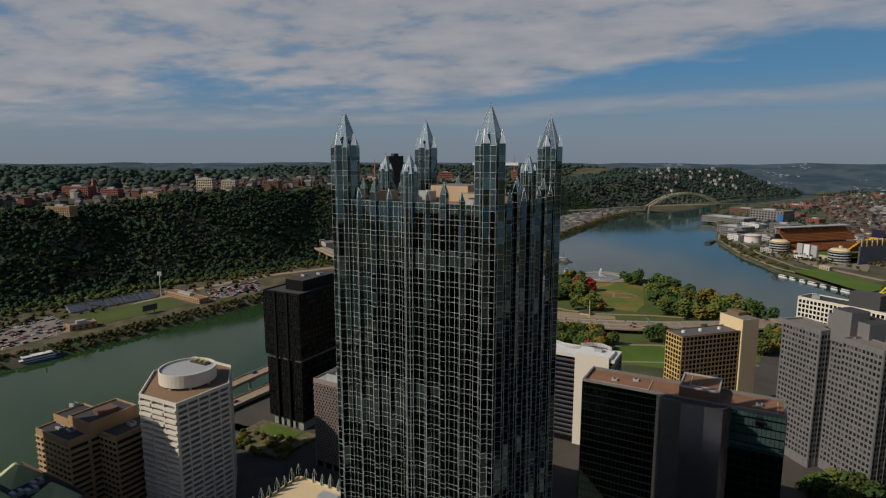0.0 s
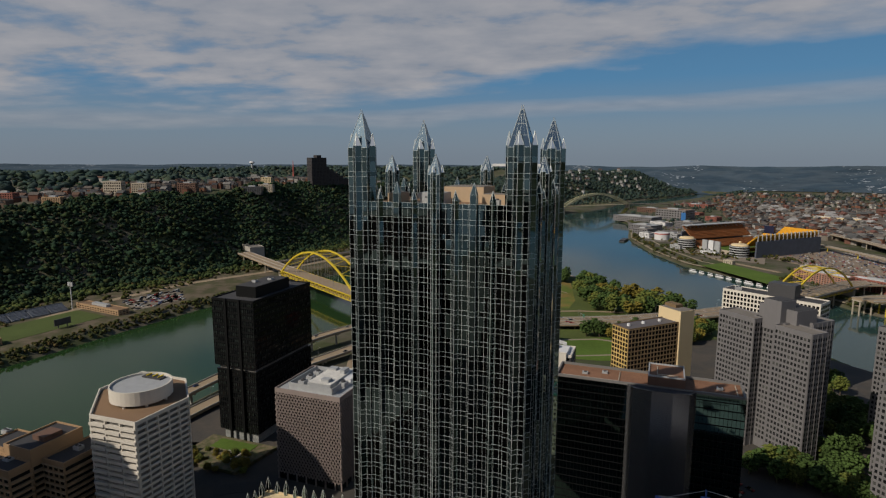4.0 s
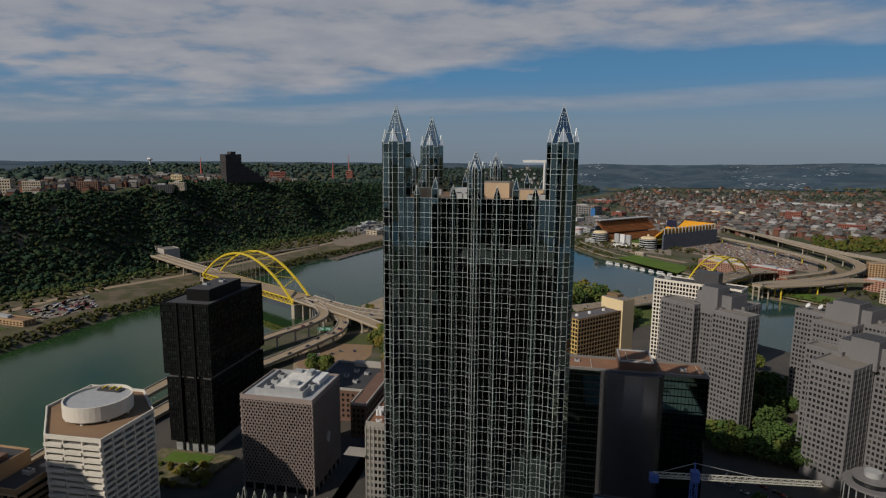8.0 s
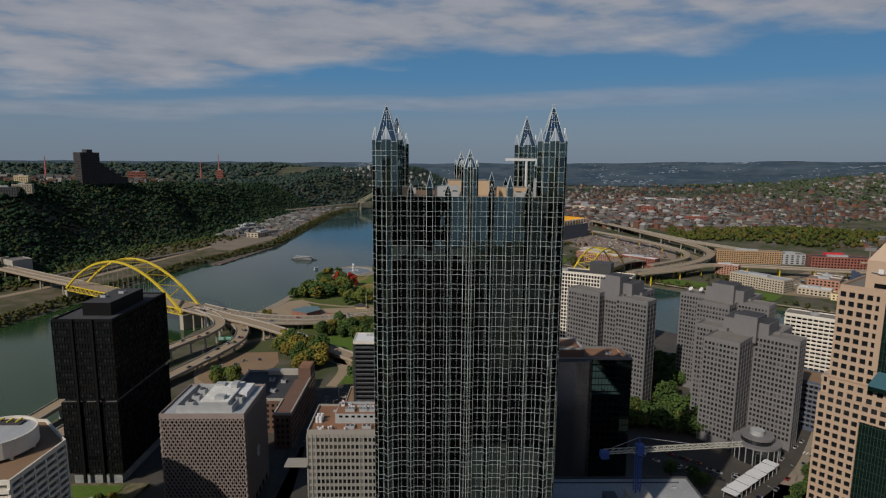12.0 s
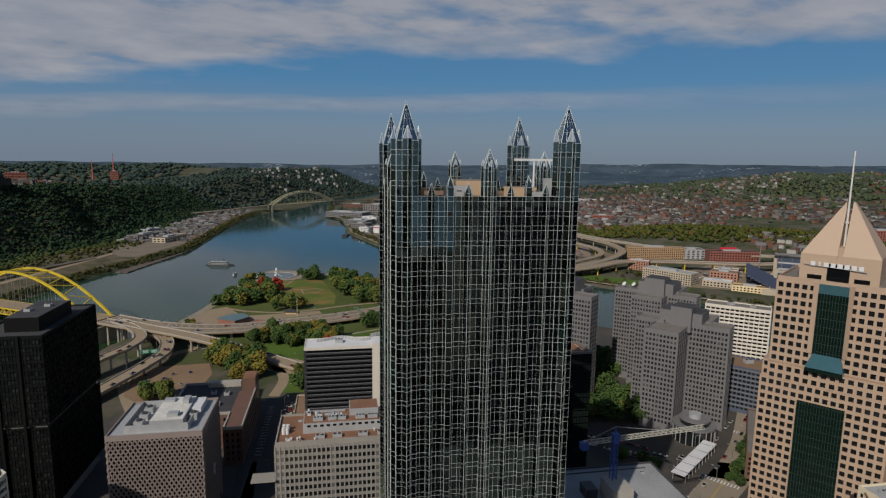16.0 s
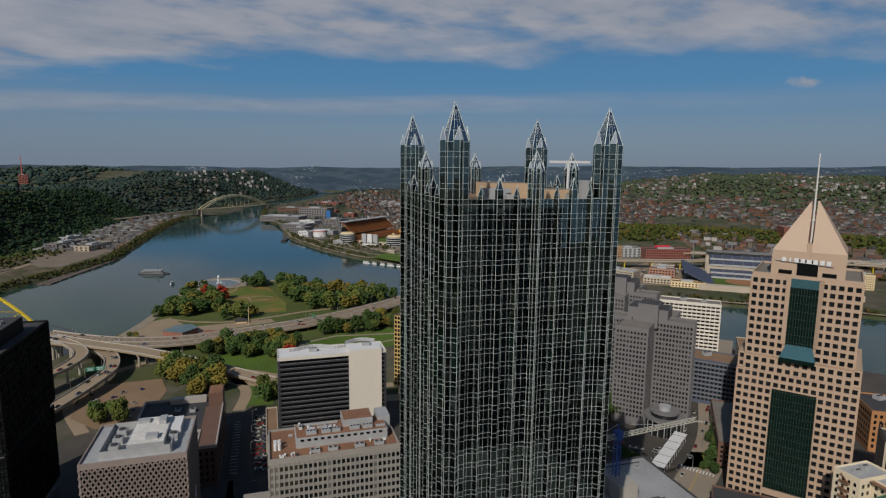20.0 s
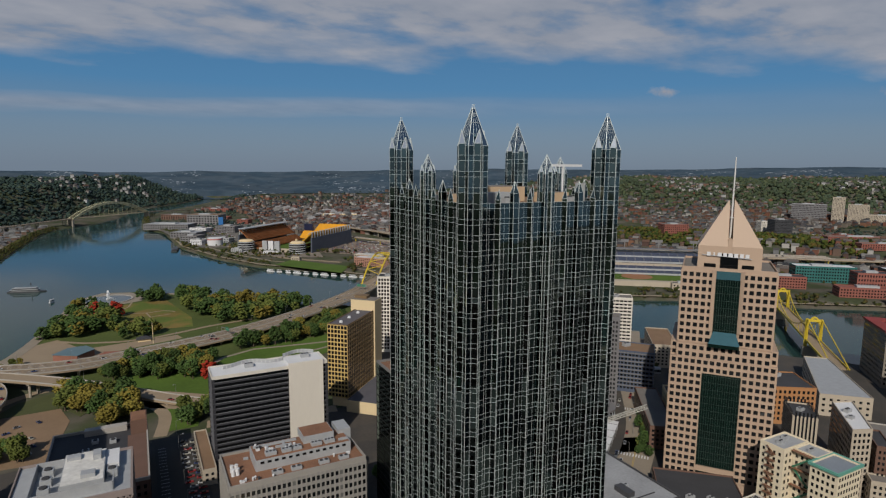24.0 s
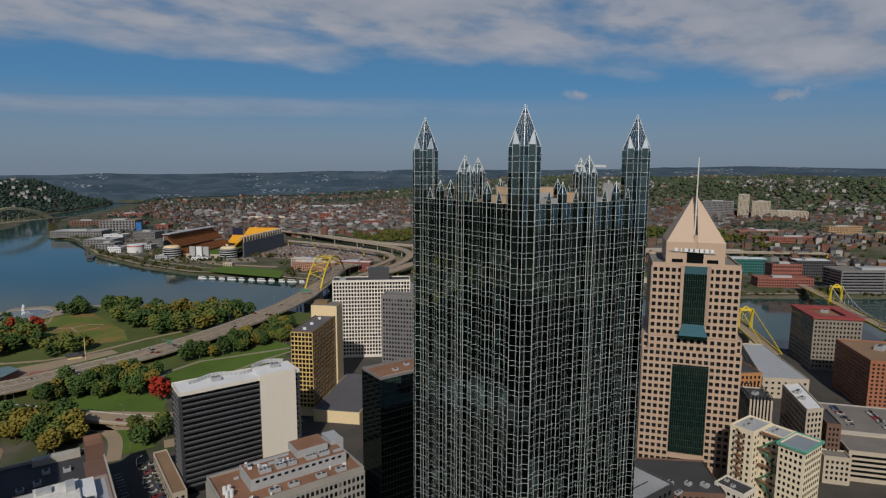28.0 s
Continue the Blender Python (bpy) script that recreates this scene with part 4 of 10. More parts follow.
def stepped_apartments():
    t = thing("stepped_apartments", "tan brick stepped apartment block with dark strips for shaded balcony recesses", "apartment block")
    low, high, side, rear = rect(-237.5, -208, -6, 4), rect(-226, -208, 4.2, 30), rect(-207.8, -194, 9, 40), rect(-240, -226.2, 4.2, 20)
    for plan, z in ((low, 44), (high, 49), (side, 43), (rear, 47)):
        block(t, plan, TOWN_Z, z, TAN_BRICK, ROOF_DARK, 0.9)
        for k, wall in enumerate(wall_frames(plan)):
            if k > 1 and k != 3:
                continue
            for i in range(14):
                z0 = TOWN_Z + i * 3.1
                if z0 + 2.4 > z:
                    continue
                if k == 1:
                    g, b = Shape(), Shape()
                    # dark strips laid on the wall stand for shade in deep balconies
                    on_wall(g, wall, 0.8, wall[3] - 0.8, z0 + 1.3, z0 + 2.9, -0.2, 0.05)
                    part("balcony_recess", g, PANE_DARK, t)
                    on_wall(b, wall, 0.3, wall[3] - 0.3, z0, z0 + 1.2, 0, 1.1)
                    part("balcony", b, TAN_BRICK, t)
                else:
                    g = Shape()
                    n = max(3, int(wall[3] / 3.4))
                    for j in range(n):
                        s = (j + 0.5) * wall[3] / n
                        on_wall(g, wall, s - 1.05, s + 1.05, z0 + 0.9, z0 + 2.6, -0.1, 0.06)
                    part("window_band", g, PANE_DARK, t, kind="stuff")
                    b = Shape()
                    on_wall(b, wall, 0, wall[3], z0 + 2.7, z0 + 3.15, 0, 0.55)
                    part("storey_band", b, PALE_BRICK, t)
    p = Shape()
    p.box(-219, -211, 13, 22, 49, 51.5)
    part("penthouse", p, BROWN_BRICK, t)
    for x, y in ((-228, 1), (-220, 2), (-242, 16), (-201, 22)):
        machine(t, x, y, 46.9 if y > 9 and x < -207 else 43.1, 4, 3, 2.2)


def copper_roofs():
    t = thing("copper_roof_house", "brick house with green copper hip roofs and tar roof", "building")
    block(t, rect(-252, -192, -56, -7), TOWN_Z, 22, BROWN_BRICK, ROOF_DARK, 0.8)
    cop = material("green_copper", (0.40, 0.48, 0.24), 0.6, 0.1, 0.15, 0.1, 1.5)
    for x0, x1, y0, y1 in ((-248, -229, -23, -8), (-213, -194, -24, -9), (-234, -212, -42, -26)):
        s = Shape()
        s.prism(rect(x0, x1, y0, y1), 22.1, 29.5, rect(x0 + 7, x1 - 7, y0 + 7, y1 - 7))
        part("hip_roof", s, cop, t, "green copper hip roof")
    for x, y in ((-224, -14), (-219, -19), (-222, -24)):
        machine(t, x, y, 22.1, 4, 5, 2.4)


def pinnacle_hall():
    t = thing("pinnacle_hall", "low glass hall edged with small glass pinnacles and a pale roof", "building")
    plan = rect(-120, -52, 12, 58)
    block(t, plan, TOWN_Z, 18.5, GLASS, CREAM, 1.0, 0.6, CREAM)
    for wall in wall_frames(plan):
        n = int(wall[3] / 5)
        for j in range(n + 1):
            p = wall[0] + wall[1] * (wall[3] * j / n)
            s = Shape()
            q = rect(p.x - 0.8, p.x + 0.8, p.y - 0.8, p.y + 0.8)
            s.prism(q, TOWN_Z, 20.5 + 1.5 * (j % 2))
            s.spike(q, 20.5 + 1.5 * (j % 2), (p.x, p.y, 24.5 + 1.5 * (j % 2)))
            pp = part("pinnacle_post", s, GLASS, t)
            e = Shape()
            for c in q:
                e.bar((*c, TOWN_Z), (*c, 20.5 + 1.5 * (j % 2)), 0.16)
                e.bar((*c, 20.5 + 1.5 * (j % 2)), (p.x, p.y, 24.5 + 1.5 * (j % 2)), 0.16)
            part("pinnacle_frame", e, MULLION, pp, kind="stuff")
    s = Shape()
    s.box(-100, -90, 48, 54, 18.6, 19.2)
    part("roof_hatch", s, PLANT, t)


def brick_block():
    t = thing("brick_block", "low dark brick block with a tar roof and brown coping", "building")
    plan = [(-146, 190), (-108, 190), (-108, 168), (-97, 168), (-97, 243), (-146, 243)]
    block(t, plan, TOWN_Z, 20.5, BROWN_BRICK, ROOF_DARK, 1.6, 0.8, CONC)
    s = Shape()
    s.box(-107.5, -97.9, 168.9, 226, 20.6, 21.4)
    part("roof_walk", s, material("brown_roof_walk", (0.16, 0.09, 0.065), 0.95, 0, 0.2, 0.1, 1.5), t)
    s = Shape()
    s.box(-106, -97.2, 228, 243, 20.5, 29)
    part("stair_tower", s, BROWN_BRICK, t)
    s = Shape()
    s.box(-105.5, -97.7, 228.5, 242.5, 29, 29.2)
    part("stair_roof", s, ROOF_RUST, t)
    s = Shape()
    s.box(-130, -108, 236, 241, 20.6, 24)
    part("roof_house", s, CONC, t)
    for x, y in ((-135, 210), (-128, 214), (-118, 205), (-115, 222), (-124, 225)):
        machine(t, x, y, 20.6, 3.4, 3.4, 2.2, fans=1)
    wn_ = Shape()
    for wall in wall_frames(plan)[0:5]:
        if wall[3] < 9:
            continue
        windows(wn_, wall, 0, 19, 5, max(3, int(wall[3] / 3.6)), 0.45, 0.5)
    part("window_grid", wn_, PANE, t, kind="stuff")


GREY_LIME = material("grey_limestone", (0.322, 0.300, 0.270), 0.8, 0, 0.12, 0.1, 1.5)


def limestone_office():
    t = thing("limestone_office", "pale limestone office block with rust gravel roof and cooling units", "office block")
    plan = rect(-69, -11, 86, 116)
    block(t, plan, TOWN_Z, 50, GREY_LIME, ROOF_RUST, 1.0, 0.6)
    storeys, z0, z1 = 13, 2.0, 48.5
    rise = (z1 - z0) / storeys
    for k, wall in enumerate(wall_frames(plan)):
        n = round(wall[3] / 2.05)
        p = wall[3] / n
        piers, span = Shape(), Shape()
        for j in range(n + 1):
            on_wall(piers, wall, max(0, j * p - 0.32), min(wall[3], j * p + 0.32), TOWN_Z, 48.8, 0, 0.45)
        part("facade_pier_rank", piers, GREY_LIME, t, kind="stuff")
        for i in range(storeys):
            z = z0 + i * rise
            g = Shape()
            for j in range(n):
                on_wall(g, wall, j * p + 0.33, (j + 1) * p - 0.33, z + 0.2, z + 0.58 * rise, -0.05, 0.12)
            part("window_band", g, palette_window, t, kind="stuff")
            b = Shape()
            on_wall(b, wall, 0, wall[3], z + 0.62 * rise, z + rise, 0, 0.2)
            part("spandrel_band", b, material_spandrel, t)
    ph = Shape()
    ph.box(-57, -15, 95, 110, 50, 55)
    h_ = part("penthouse", ph, PLANT, t, "grey panelled penthouse")
    s = Shape()
    s.box(-56.6, -15.4, 95.4, 109.6, 55, 55.12)
    part("penthouse_roof", s, ROOF_RUST, h_)
    g = Shape()
    for j in range(13):
        g.box(-55 + j * 3, -53.4 + j * 3, 94.9, 95.1, 53.2, 54.2)
    part("louvre_row", g, PANE_DARK, h_, kind="stuff")
    s = Shape()
    s.box(-35, -21, 101, 112, 55.1, 58.5)
    u = part("lift_house", s, PLANT, t)
    s = Shape()
    s.box(-34.7, -21.3, 101.3, 111.7, 58.5, 58.6)
    part("lift_house_roof", s, ROOF_RUST, u)
    s = Shape()
    s.box(-18, -12, 104, 114.5, 50, 57)
    part("stair_house", s, PLANT, t)
    for x in (-50, -43, -30, -24, -39):
        machine(t, x, 98.5, 55.12 if x != -39 else 55.12, 4.6, 3.2, 1.6, fans=3)
    for x in (-49, -41, -29, -20):
        machine(t, x, 90, 50.1, 4.4, 2.4, 1.7, fans=2)
    ducts = Shape()
    for x0, x1, y, z in ((-56, -37, 106.5, 55.6), (-20, -15.6, 97.5, 55.5), (-60, -58, 108, 50.6), (-47, -40, 103, 55.5)):
        ducts.box(x0, x1, y - 0.5, y + 0.5, z - 0.3, z + 0.55)
    ducts.box(-51, -50, 99, 106, 55.3, 56.1)
    ducts.box(-43.5, -42.6, 100, 106, 55.3, 56.0)
    part("duct_run", ducts, PLANT, t, "grey sheet-metal ducts")
    rng = random.Random(71)
    for i in range(26):
        high = i % 2
        x = rng.uniform(-55, -37) if high else rng.uniform(-67, -14)
        y = rng.uniform(97, 108) if high else rng.uniform(87.5, 93.5)
        z = 55.1 if high else 50.0
        f = Shape()
        if i % 3:
            f.drum(x, y, 0.35, 0.35, z, z + 1.1, 8)
            f.drum(x, y, 0.6, 0.45, z + 1.1, z + 1.45, 8)
        else:
            f.box(x - 0.8, x + 0.8, y - 0.6, y + 0.6, z, z + 0.9)
        part("roof_vent", f, ROOF_WHITE if i % 5 else ROOF_DARK, t)
    for x, y in ((-66, 96), (-64.2, 96), (-66, 99.5), (-64.2, 99.5)):
        f = Shape()
        f.drum(x, y, 0.8, 0.8, 50.1, 53.2, 10)
        part("tank", f, ROOF_WHITE, t)
    s = Shape()
    s.prism(rect(-80, -69, 84, 92), 33, 33.5)
    part("canopy", s, GREY_LIME, t)


palette_window = palette_material("office_windows", [(0.012, 0.014, 0.016), (0.02, 0.022, 0.024), (0.012, 0.014, 0.016), (0.16, 0.16, 0.15), (0.03, 0.032, 0.032), (0.012, 0.013, 0.015)], 0.15, 0.2, spec=0.5)
material_spandrel = material("stone_spandrel", (0.30, 0.285, 0.265), 0.8, 0, 0.12, 0.15, 1.5)


def banded_office():
    t = thing("banded_office", "dark banded office slab with a blank cream end panel", "office block")
    plan = rect(-62.5, 6.1, 202, 222)
    s = Shape()
    s.prism(inset(plan, 0.5), TOWN_Z, 55.8)
    part("glazing", s, PANE_DARK, t)
    dark = material("dark_spandrel", (0.055, 0.055, 0.063), 0.5, 0.1, 0.15, 0.1, 1.0)
    sill = material("pale_sill_metal", (0.24, 0.24, 0.255), 0.45, 0.3, 0.12, 0.1, 1.0)
    for i in range(17):
        z = 2 + i * 3.15
        part("spandrel_ring", ring(plan, inset(plan, 0.9), z, z + 1.05), dark, t)
        part("sill_ring", ring(inset(plan, -0.12), inset(plan, 0.9), z + 1.05, z + 1.3), sill, t, "pale metal sill strip")
    for wall in wall_frames(plan):
        for f in (0, 1):
            c = Shape()
            on_wall(c, wall, wall[3] * f - (1.4 if f else 0), wall[3] * f + (0 if f else 1.4), TOWN_Z, 55.8, -1, 0.12)
            part("corner_pier", c, dark, t)
    s = Shape()
    s.prism(plan, 55.6, 57)
    part("roof_slab", s, WHITE_CONC, t, "white roof slab")
    s = Shape()
    s.prism(inset(plan, 0.8), 57, 57.1)
    part("roof", s, ROOF_WHITE, t)
    part("parapet", ring(plan, inset(plan, 0.5), 57, 57.6), WHITE_CONC, t)
    s = Shape()
    s.box(-18.3, 2.9, 200.5, 202.2, TOWN_Z, 59)
    part("end_panel", s, material("cream_blank_panel", (0.76, 0.70, 0.61), 0.75, 0, 0.05, 0.04, 0.8, stretch=(1, 1, 0.25)), t, "blank cream panel")
    s = Shape()
    s.box(-18.3, 3.2, 202.2, 216.5, 57, 59)
    part("upper_roof", s, ROOF_WHITE, t)
    prev = None
    rail = Shape()
    for i in range(49):
        f = i / 48
        x = -55 + 56 * f
        y = 217.0 - 3.6 * math.cos(f * math.pi * 3.6) * (0.7 + 0.3 * f)
        if prev:
            b = Shape()
            zb = 57.1 if prev[0] < -19 else 59
            b.bar((*prev, zb + 1.1), (x, y, zb + 1.1), 0.2, 1.9)
            part("screen_panel", b, PLANT, t, "grey panel of the waving roof screen")
            rail.bar((*prev, zb + 2.3), (x, y, zb + 2.3), 0.32, 0.22)
            if i % 2:
                rail.bar((*prev, zb), (*prev, zb + 2.3), 0.3, 0.3)
        prev = (x, y)
    part("screen_rail", rail, ROOF_WHITE, t, "white rail and posts of the roof screen")
    for x, y in ((-40, 213), (-6, 211)):
        machine(t, x, y, 57.1 if x < -20 else 59, 5, 4, 2.5, fans=3)


def golden_block():
    t = thing("golden_block", "golden gridded office block with a blank cream lift tower", "office block", (38, 258, 0), 45.5)
    plan = rect(0, 50, 0, 16.3)
    s = Shape()
    s.prism(inset(plan, 2.2), TOWN_Z, 6)
    part("recessed_base", s, CREAM, t)
    brownish = material("brown_panel", (0.20, 0.13, 0.065), 0.7, 0, 0.12, 0.1, 1.5)
    block(t, plan, 6, 62, brownish, material("violet_grey_roof", (0.12, 0.11, 0.12), 0.9, 0, 0.15, 0.1, 1.0), 0.7, 0.5)
    fr = wall_frames(plan)
    for k, wall in enumerate(fr):
        if k == 2:
            continue
        n, fl = (17, 17) if k == 0 else (6, 17)
        n = 16 if k == 0 else n
        grid = Shape()
        p, rise = wall[3] / n, 56 / fl
        for j in range(n + 1):
            on_wall(grid, wall, max(0, j * p - 0.3), min(wall[3], j * p + 0.3), 6, 62, 0, 0.35)
        for i in range(fl + 1):
            z = 6 + i * rise
            on_wall(grid, wall, 0, wall[3], max(6, z - 0.42), min(62, z + 0.42), 0, 0.34)
        # end walls in plain gold; the long wall's browner copy paints its shade
        part("facade_grid", grid, YELLOW_PANEL if k in (3, 1) else shaded_gold, t, "golden panel grid", kind="stuff")
        g = Shape()
        windows(g, wall, 6, 62, fl, n, 0.78, 0.7, 0.0, 0.08, 0.15)
        part("window_grid", g, PANE, t, kind="stuff")
    s = Shape()
    s.prism(rect(48, 62, -1.5, 20), TOWN_Z, 70.5)
    lt = part("lift_tower", s, CREAM, t, "blank cream lift tower")
    s = Shape()
    s.prism(rect(48.5, 61.5, -1, 19.5), 70.5, 70.7)
    part("lift_tower_roof", s, ROOF_GRAVEL, lt)
    s = Shape()
    s.prism(rect(53, 60, 8, 19), 70.7, 73)
    part("lift_house", s, brownish, lt)
    for x in (8, 22, 38):
        f = Shape()
        f.drum(x, 9, 1.4, 1.1, 62.1, 63.6, 10)
        part("roof_vent", f, ROOF_WHITE, t)
    s = Shape()
    s.prism(rect(-6, 70, -36, -1.6), TOWN_Z, 7)
    lb = part("podium", s, CREAM, t)
    s = Shape()
    s.prism(rect(-5.5, 69.5, -35.5, -2), 7, 7.2)
    part("podium_roof", s, material("slate_podium_roof", (0.11, 0.105, 0.12), 0.9, 0, 0.15, 0.1, 1.0), lb)


shaded_gold = material("shaded_gold_grid", (0.36, 0.24, 0.12), 0.65, 0, 0.1, 0.1, 1.5)


def dark_glass_block():
    t = thing("dark_glass_block", "dark glass office block with rust roof and metal bay", "office block")
    tower = rect(11, 94, 110, 129)
    block(t, tower, TOWN_Z, 77.6, material("green_office_glass", (0.10, 0.17, 0.15), 0.04, 1.0, 0.3, 0.08, 0.5, island=0.2), ROOF_RUST, 1.2, 0.8, material("grey_coping", (0.2, 0.19, 0.18), 0.6))
    grid = Shape()
    for wall in wall_frames(tower):
        n = round(wall[3] / 1.7)
        for j in range(n + 1):
            x = wall[3] * j / n
            on_wall(grid, wall, max(0, x - 0.06), min(wall[3], x + 0.06), TOWN_Z, 77.6, 0, 0.12)
        for i in range(21):
            on_wall(grid, wall, 0, wall[3], 1 + i * 3.7, 1.5 + i * 3.7, 0, 0.1)
    part("mullion_grid", grid, BLACK_STEEL, t, kind="stuff")
    bay = [(44, 110.2), (47, 106.5), (55, 105), (64, 105), (71, 106.5), (74, 110.2)]
    s = Shape()
    s.prism(bay, TOWN_Z, 78.2)
    steel = material("brushed_steel_panel", (0.42, 0.42, 0.44), 0.26, 0.9, 0.12, 0.05, 1.0, stretch=(1.4, 1.4, 0.04))
    part("bay", s, steel, t, "brushed grey metal bay")
    s = Shape()
    s.prism(inset(bay, 0.4), 78.2, 78.3)
    part("bay_roof", s, ROOF_DARK, t)
    s = Shape()
    s.box(53, 69, 112, 130, 77.6, 82.5)
    ph = part("penthouse", s, BROWN_BRICK, t)
    part("penthouse_parapet", ring(rect(53, 69, 112, 130), rect(53.6, 68.4, 112.6, 129.4), 82.5, 83.2), PLANT, ph)
    s = Shape()
    s.box(53.7, 68.3, 112.7, 129.3, 82.5, 82.6)
    part("penthouse_roof", s, ROOF_RUST, ph)
    for pts in (((14, 113), (40, 113)), ((40, 113), (40, 126)), ((76, 113), (91, 113)), ((91, 113), (91, 126)), ((57, 115), (66, 115)), ((57, 115), (57, 126))):
        e = Shape()
        z = 77.9 if pts[0][0] not in (57,) else 82.9
        e.bar((*pts[0], z), (*pts[1], z), 0.35)
        part("roof_rail", e, LIMESTONE, t)
    for x, y in ((24, 118), (33, 122), (84, 119)):
        machine(t, x, y, 77.7, 2.6, 2.2, 1.2, fans=1)


GATE_WIN = palette_material("tower_windows", [(0.012, 0.013, 0.015), (0.02, 0.02, 0.022), (0.010, 0.011, 0.012), (0.10, 0.10, 0.095), (0.014, 0.015, 0.017), (0.012, 0.013, 0.015), (0.035, 0.036, 0.036)], 0.35, 0.2, spec=0.12)


def grey_tower(name, at, turn, z, wings, core, label, dishes=False):
    """A grey panelled tower of wings (u0, u1, v0, v1, height) round a taller core."""
    t = thing(name, label, "office tower", (*at, 0), turn, "grey panelled towers")
    for u0, u1, v0, v1, dz in wings:
        plan = rect(u0, u1, v0, v1)
        w_ = block(t, plan, TOWN_Z, z + dz - 0.9, GREY_PANEL, ROOF_GRAVEL, 0.9, 0.5, None, "wing")
        for k, wall in enumerate(wall_frames(plan)):
            if wall[3] < 5:
                continue
            n = max(2, round(wall[3] / 2.35))
            g = Shape()
            windows(g, wall, 3.5, z + dz - 2.2, round((z + dz - 5.7) / 3.35), n, 0.6, 0.54, 0.6, 0.05, 0.23)
            part("window_grid", g, GATE_WIN, w_, kind="stuff")
            ribs = Shape()
            for j in range(0, n + 1, 2):
                x = min(max(0.6 + j * (wall[3] - 1.2) / n, 0.3), wall[3] - 0.3)
                on_wall(ribs, wall, x - 0.22, x + 0.22, TOWN_Z, z + dz - 0.9, 0, 0.22)
            for i in range(round((z + dz - 5.7) / 3.35) + 1):
                zz = 3.5 + i * 3.35
                if zz + 0.3 < z + dz - 0.9:
                    on_wall(ribs, wall, 0, wall[3], zz - 0.12, zz + 0.12, 0, 0.1)
            part("facade_rib_grid", ribs, GREY_PANEL, w_, kind="stuff")
    for i, (u0, u1, v0, v1, top) in enumerate(core):
        s = Shape()
        s.box(u0, u1, v0, v1, TOWN_Z if i == 0 else z - 6, z + top)
        c_ = part("core", s, GREY_PANEL, t)
        s = Shape()
        s.box(u0 + 0.4, u1 - 0.4, v0 + 0.4, v1 - 0.4, z + top, z + top + 0.15)
        part("core_roof", s, ROOF_DARK, c_)
    if dishes:
        for u, v in dishes:
            d_ = Shape()
            for i in range(4):
                r0, r1 = 1.9 * i / 4, 1.9 * (i + 1) / 4
                d_.drum(0, 0, max(0.05, r0), r1, 0.25 * (i / 4) ** 2 * 4, 0.25 * ((i + 1) / 4) ** 2 * 4, 16)
            o = part("satellite_dish", d_, ROOF_WHITE, t, "white satellite dish")
            o.matrix_basis = pose(u, v, z + 1.9, 50, 0, -30)
            s = Shape()
            s.bar((u, v, z - 0.2), (u, v, z + 2.2), 0.4)
            part("dish_mast", s, PLANT, t)
    return t


def town_slab(name, label, plan, z, wall, roof, storeys, pitch, glass=None, w=0.5, h=0.5, bands=None, units=(), category="building", lip=0.9, base=None):
    """A plain block with rows of windows on every wall, bands between storeys and roof units."""
    t = thing(name, label, category)
    z0 = TOWN_Z if base is None else base
    w_ = block(t, plan, z0, z - lip, wall, roof, lip, 0.5)
    for wl_ in wall_frames(plan):
        g = Shape()
        windows(g, wl_, z0 + 2, z - lip - 1, storeys, max(1, round(wl_[3] / pitch)), w, h, 0.7, 0.06, 0.28)
        part("window_grid", g, glass or PANE, w_, kind="stuff")
        if bands:
            rise = (z - lip - 3 - z0) / storeys
            for i in range(storeys):
                b = Shape()
                on_wall(b, wl_, 0, wl_[3], z0 + 2 + (i + 0.86) * rise, z0 + 2 + (i + 1.1) * rise, 0, 0.3)
                part("storey_band", b, bands, w_)
    for x, y, ww, dd, hh in units:
        machine(t, x, y, z - lip + 0.08, ww, dd, hh)
    return t


glass_tower()
black_tower()
lattice_block()
white_tower()
stepped_apartments()
copper_roofs()
pinnacle_hall()
brick_block()
limestone_office()
banded_office()
golden_block()
dark_glass_block()
GREY_LABEL = "grey metal-panelled office tower with small square windows and a blank core"
grey_tower("grey_tower", (95, 258), -47, 83, [(0, 27, 0, 15, 0), (20, 42, 8, 30, 0), (40, 64, 1, 15, 0), (16, 48, 24, 44, 0)], [(20, 46, 12, 30, 8), (27, 39, 7, 20, 13)], GREY_LABEL)
grey_tower("grey_tower", (172, 207), -47, 70, [(0, 20, 0, 14, 0), (14, 36, -22, 14, -1.5), (36.2, 62, 3.5, 18, 0), (20, 48, 14, 40, 0)], [(16, 44, 4, 24, 7), (24, 38, 0, 16, 11)], GREY_LABEL)
grey_tower("grey_tower", (190, 276), -47, 76, [(0, 24, 0, 14, 0), (18, 42, -12, 14, -2), (42.2, 64, 3.5, 20, -1), (20, 48, 14, 40, 0)], [(18, 46, 4, 26, 7), (24, 40, 0, 16, 11)], GREY_LABEL, [(6, 6), (13, 9)])

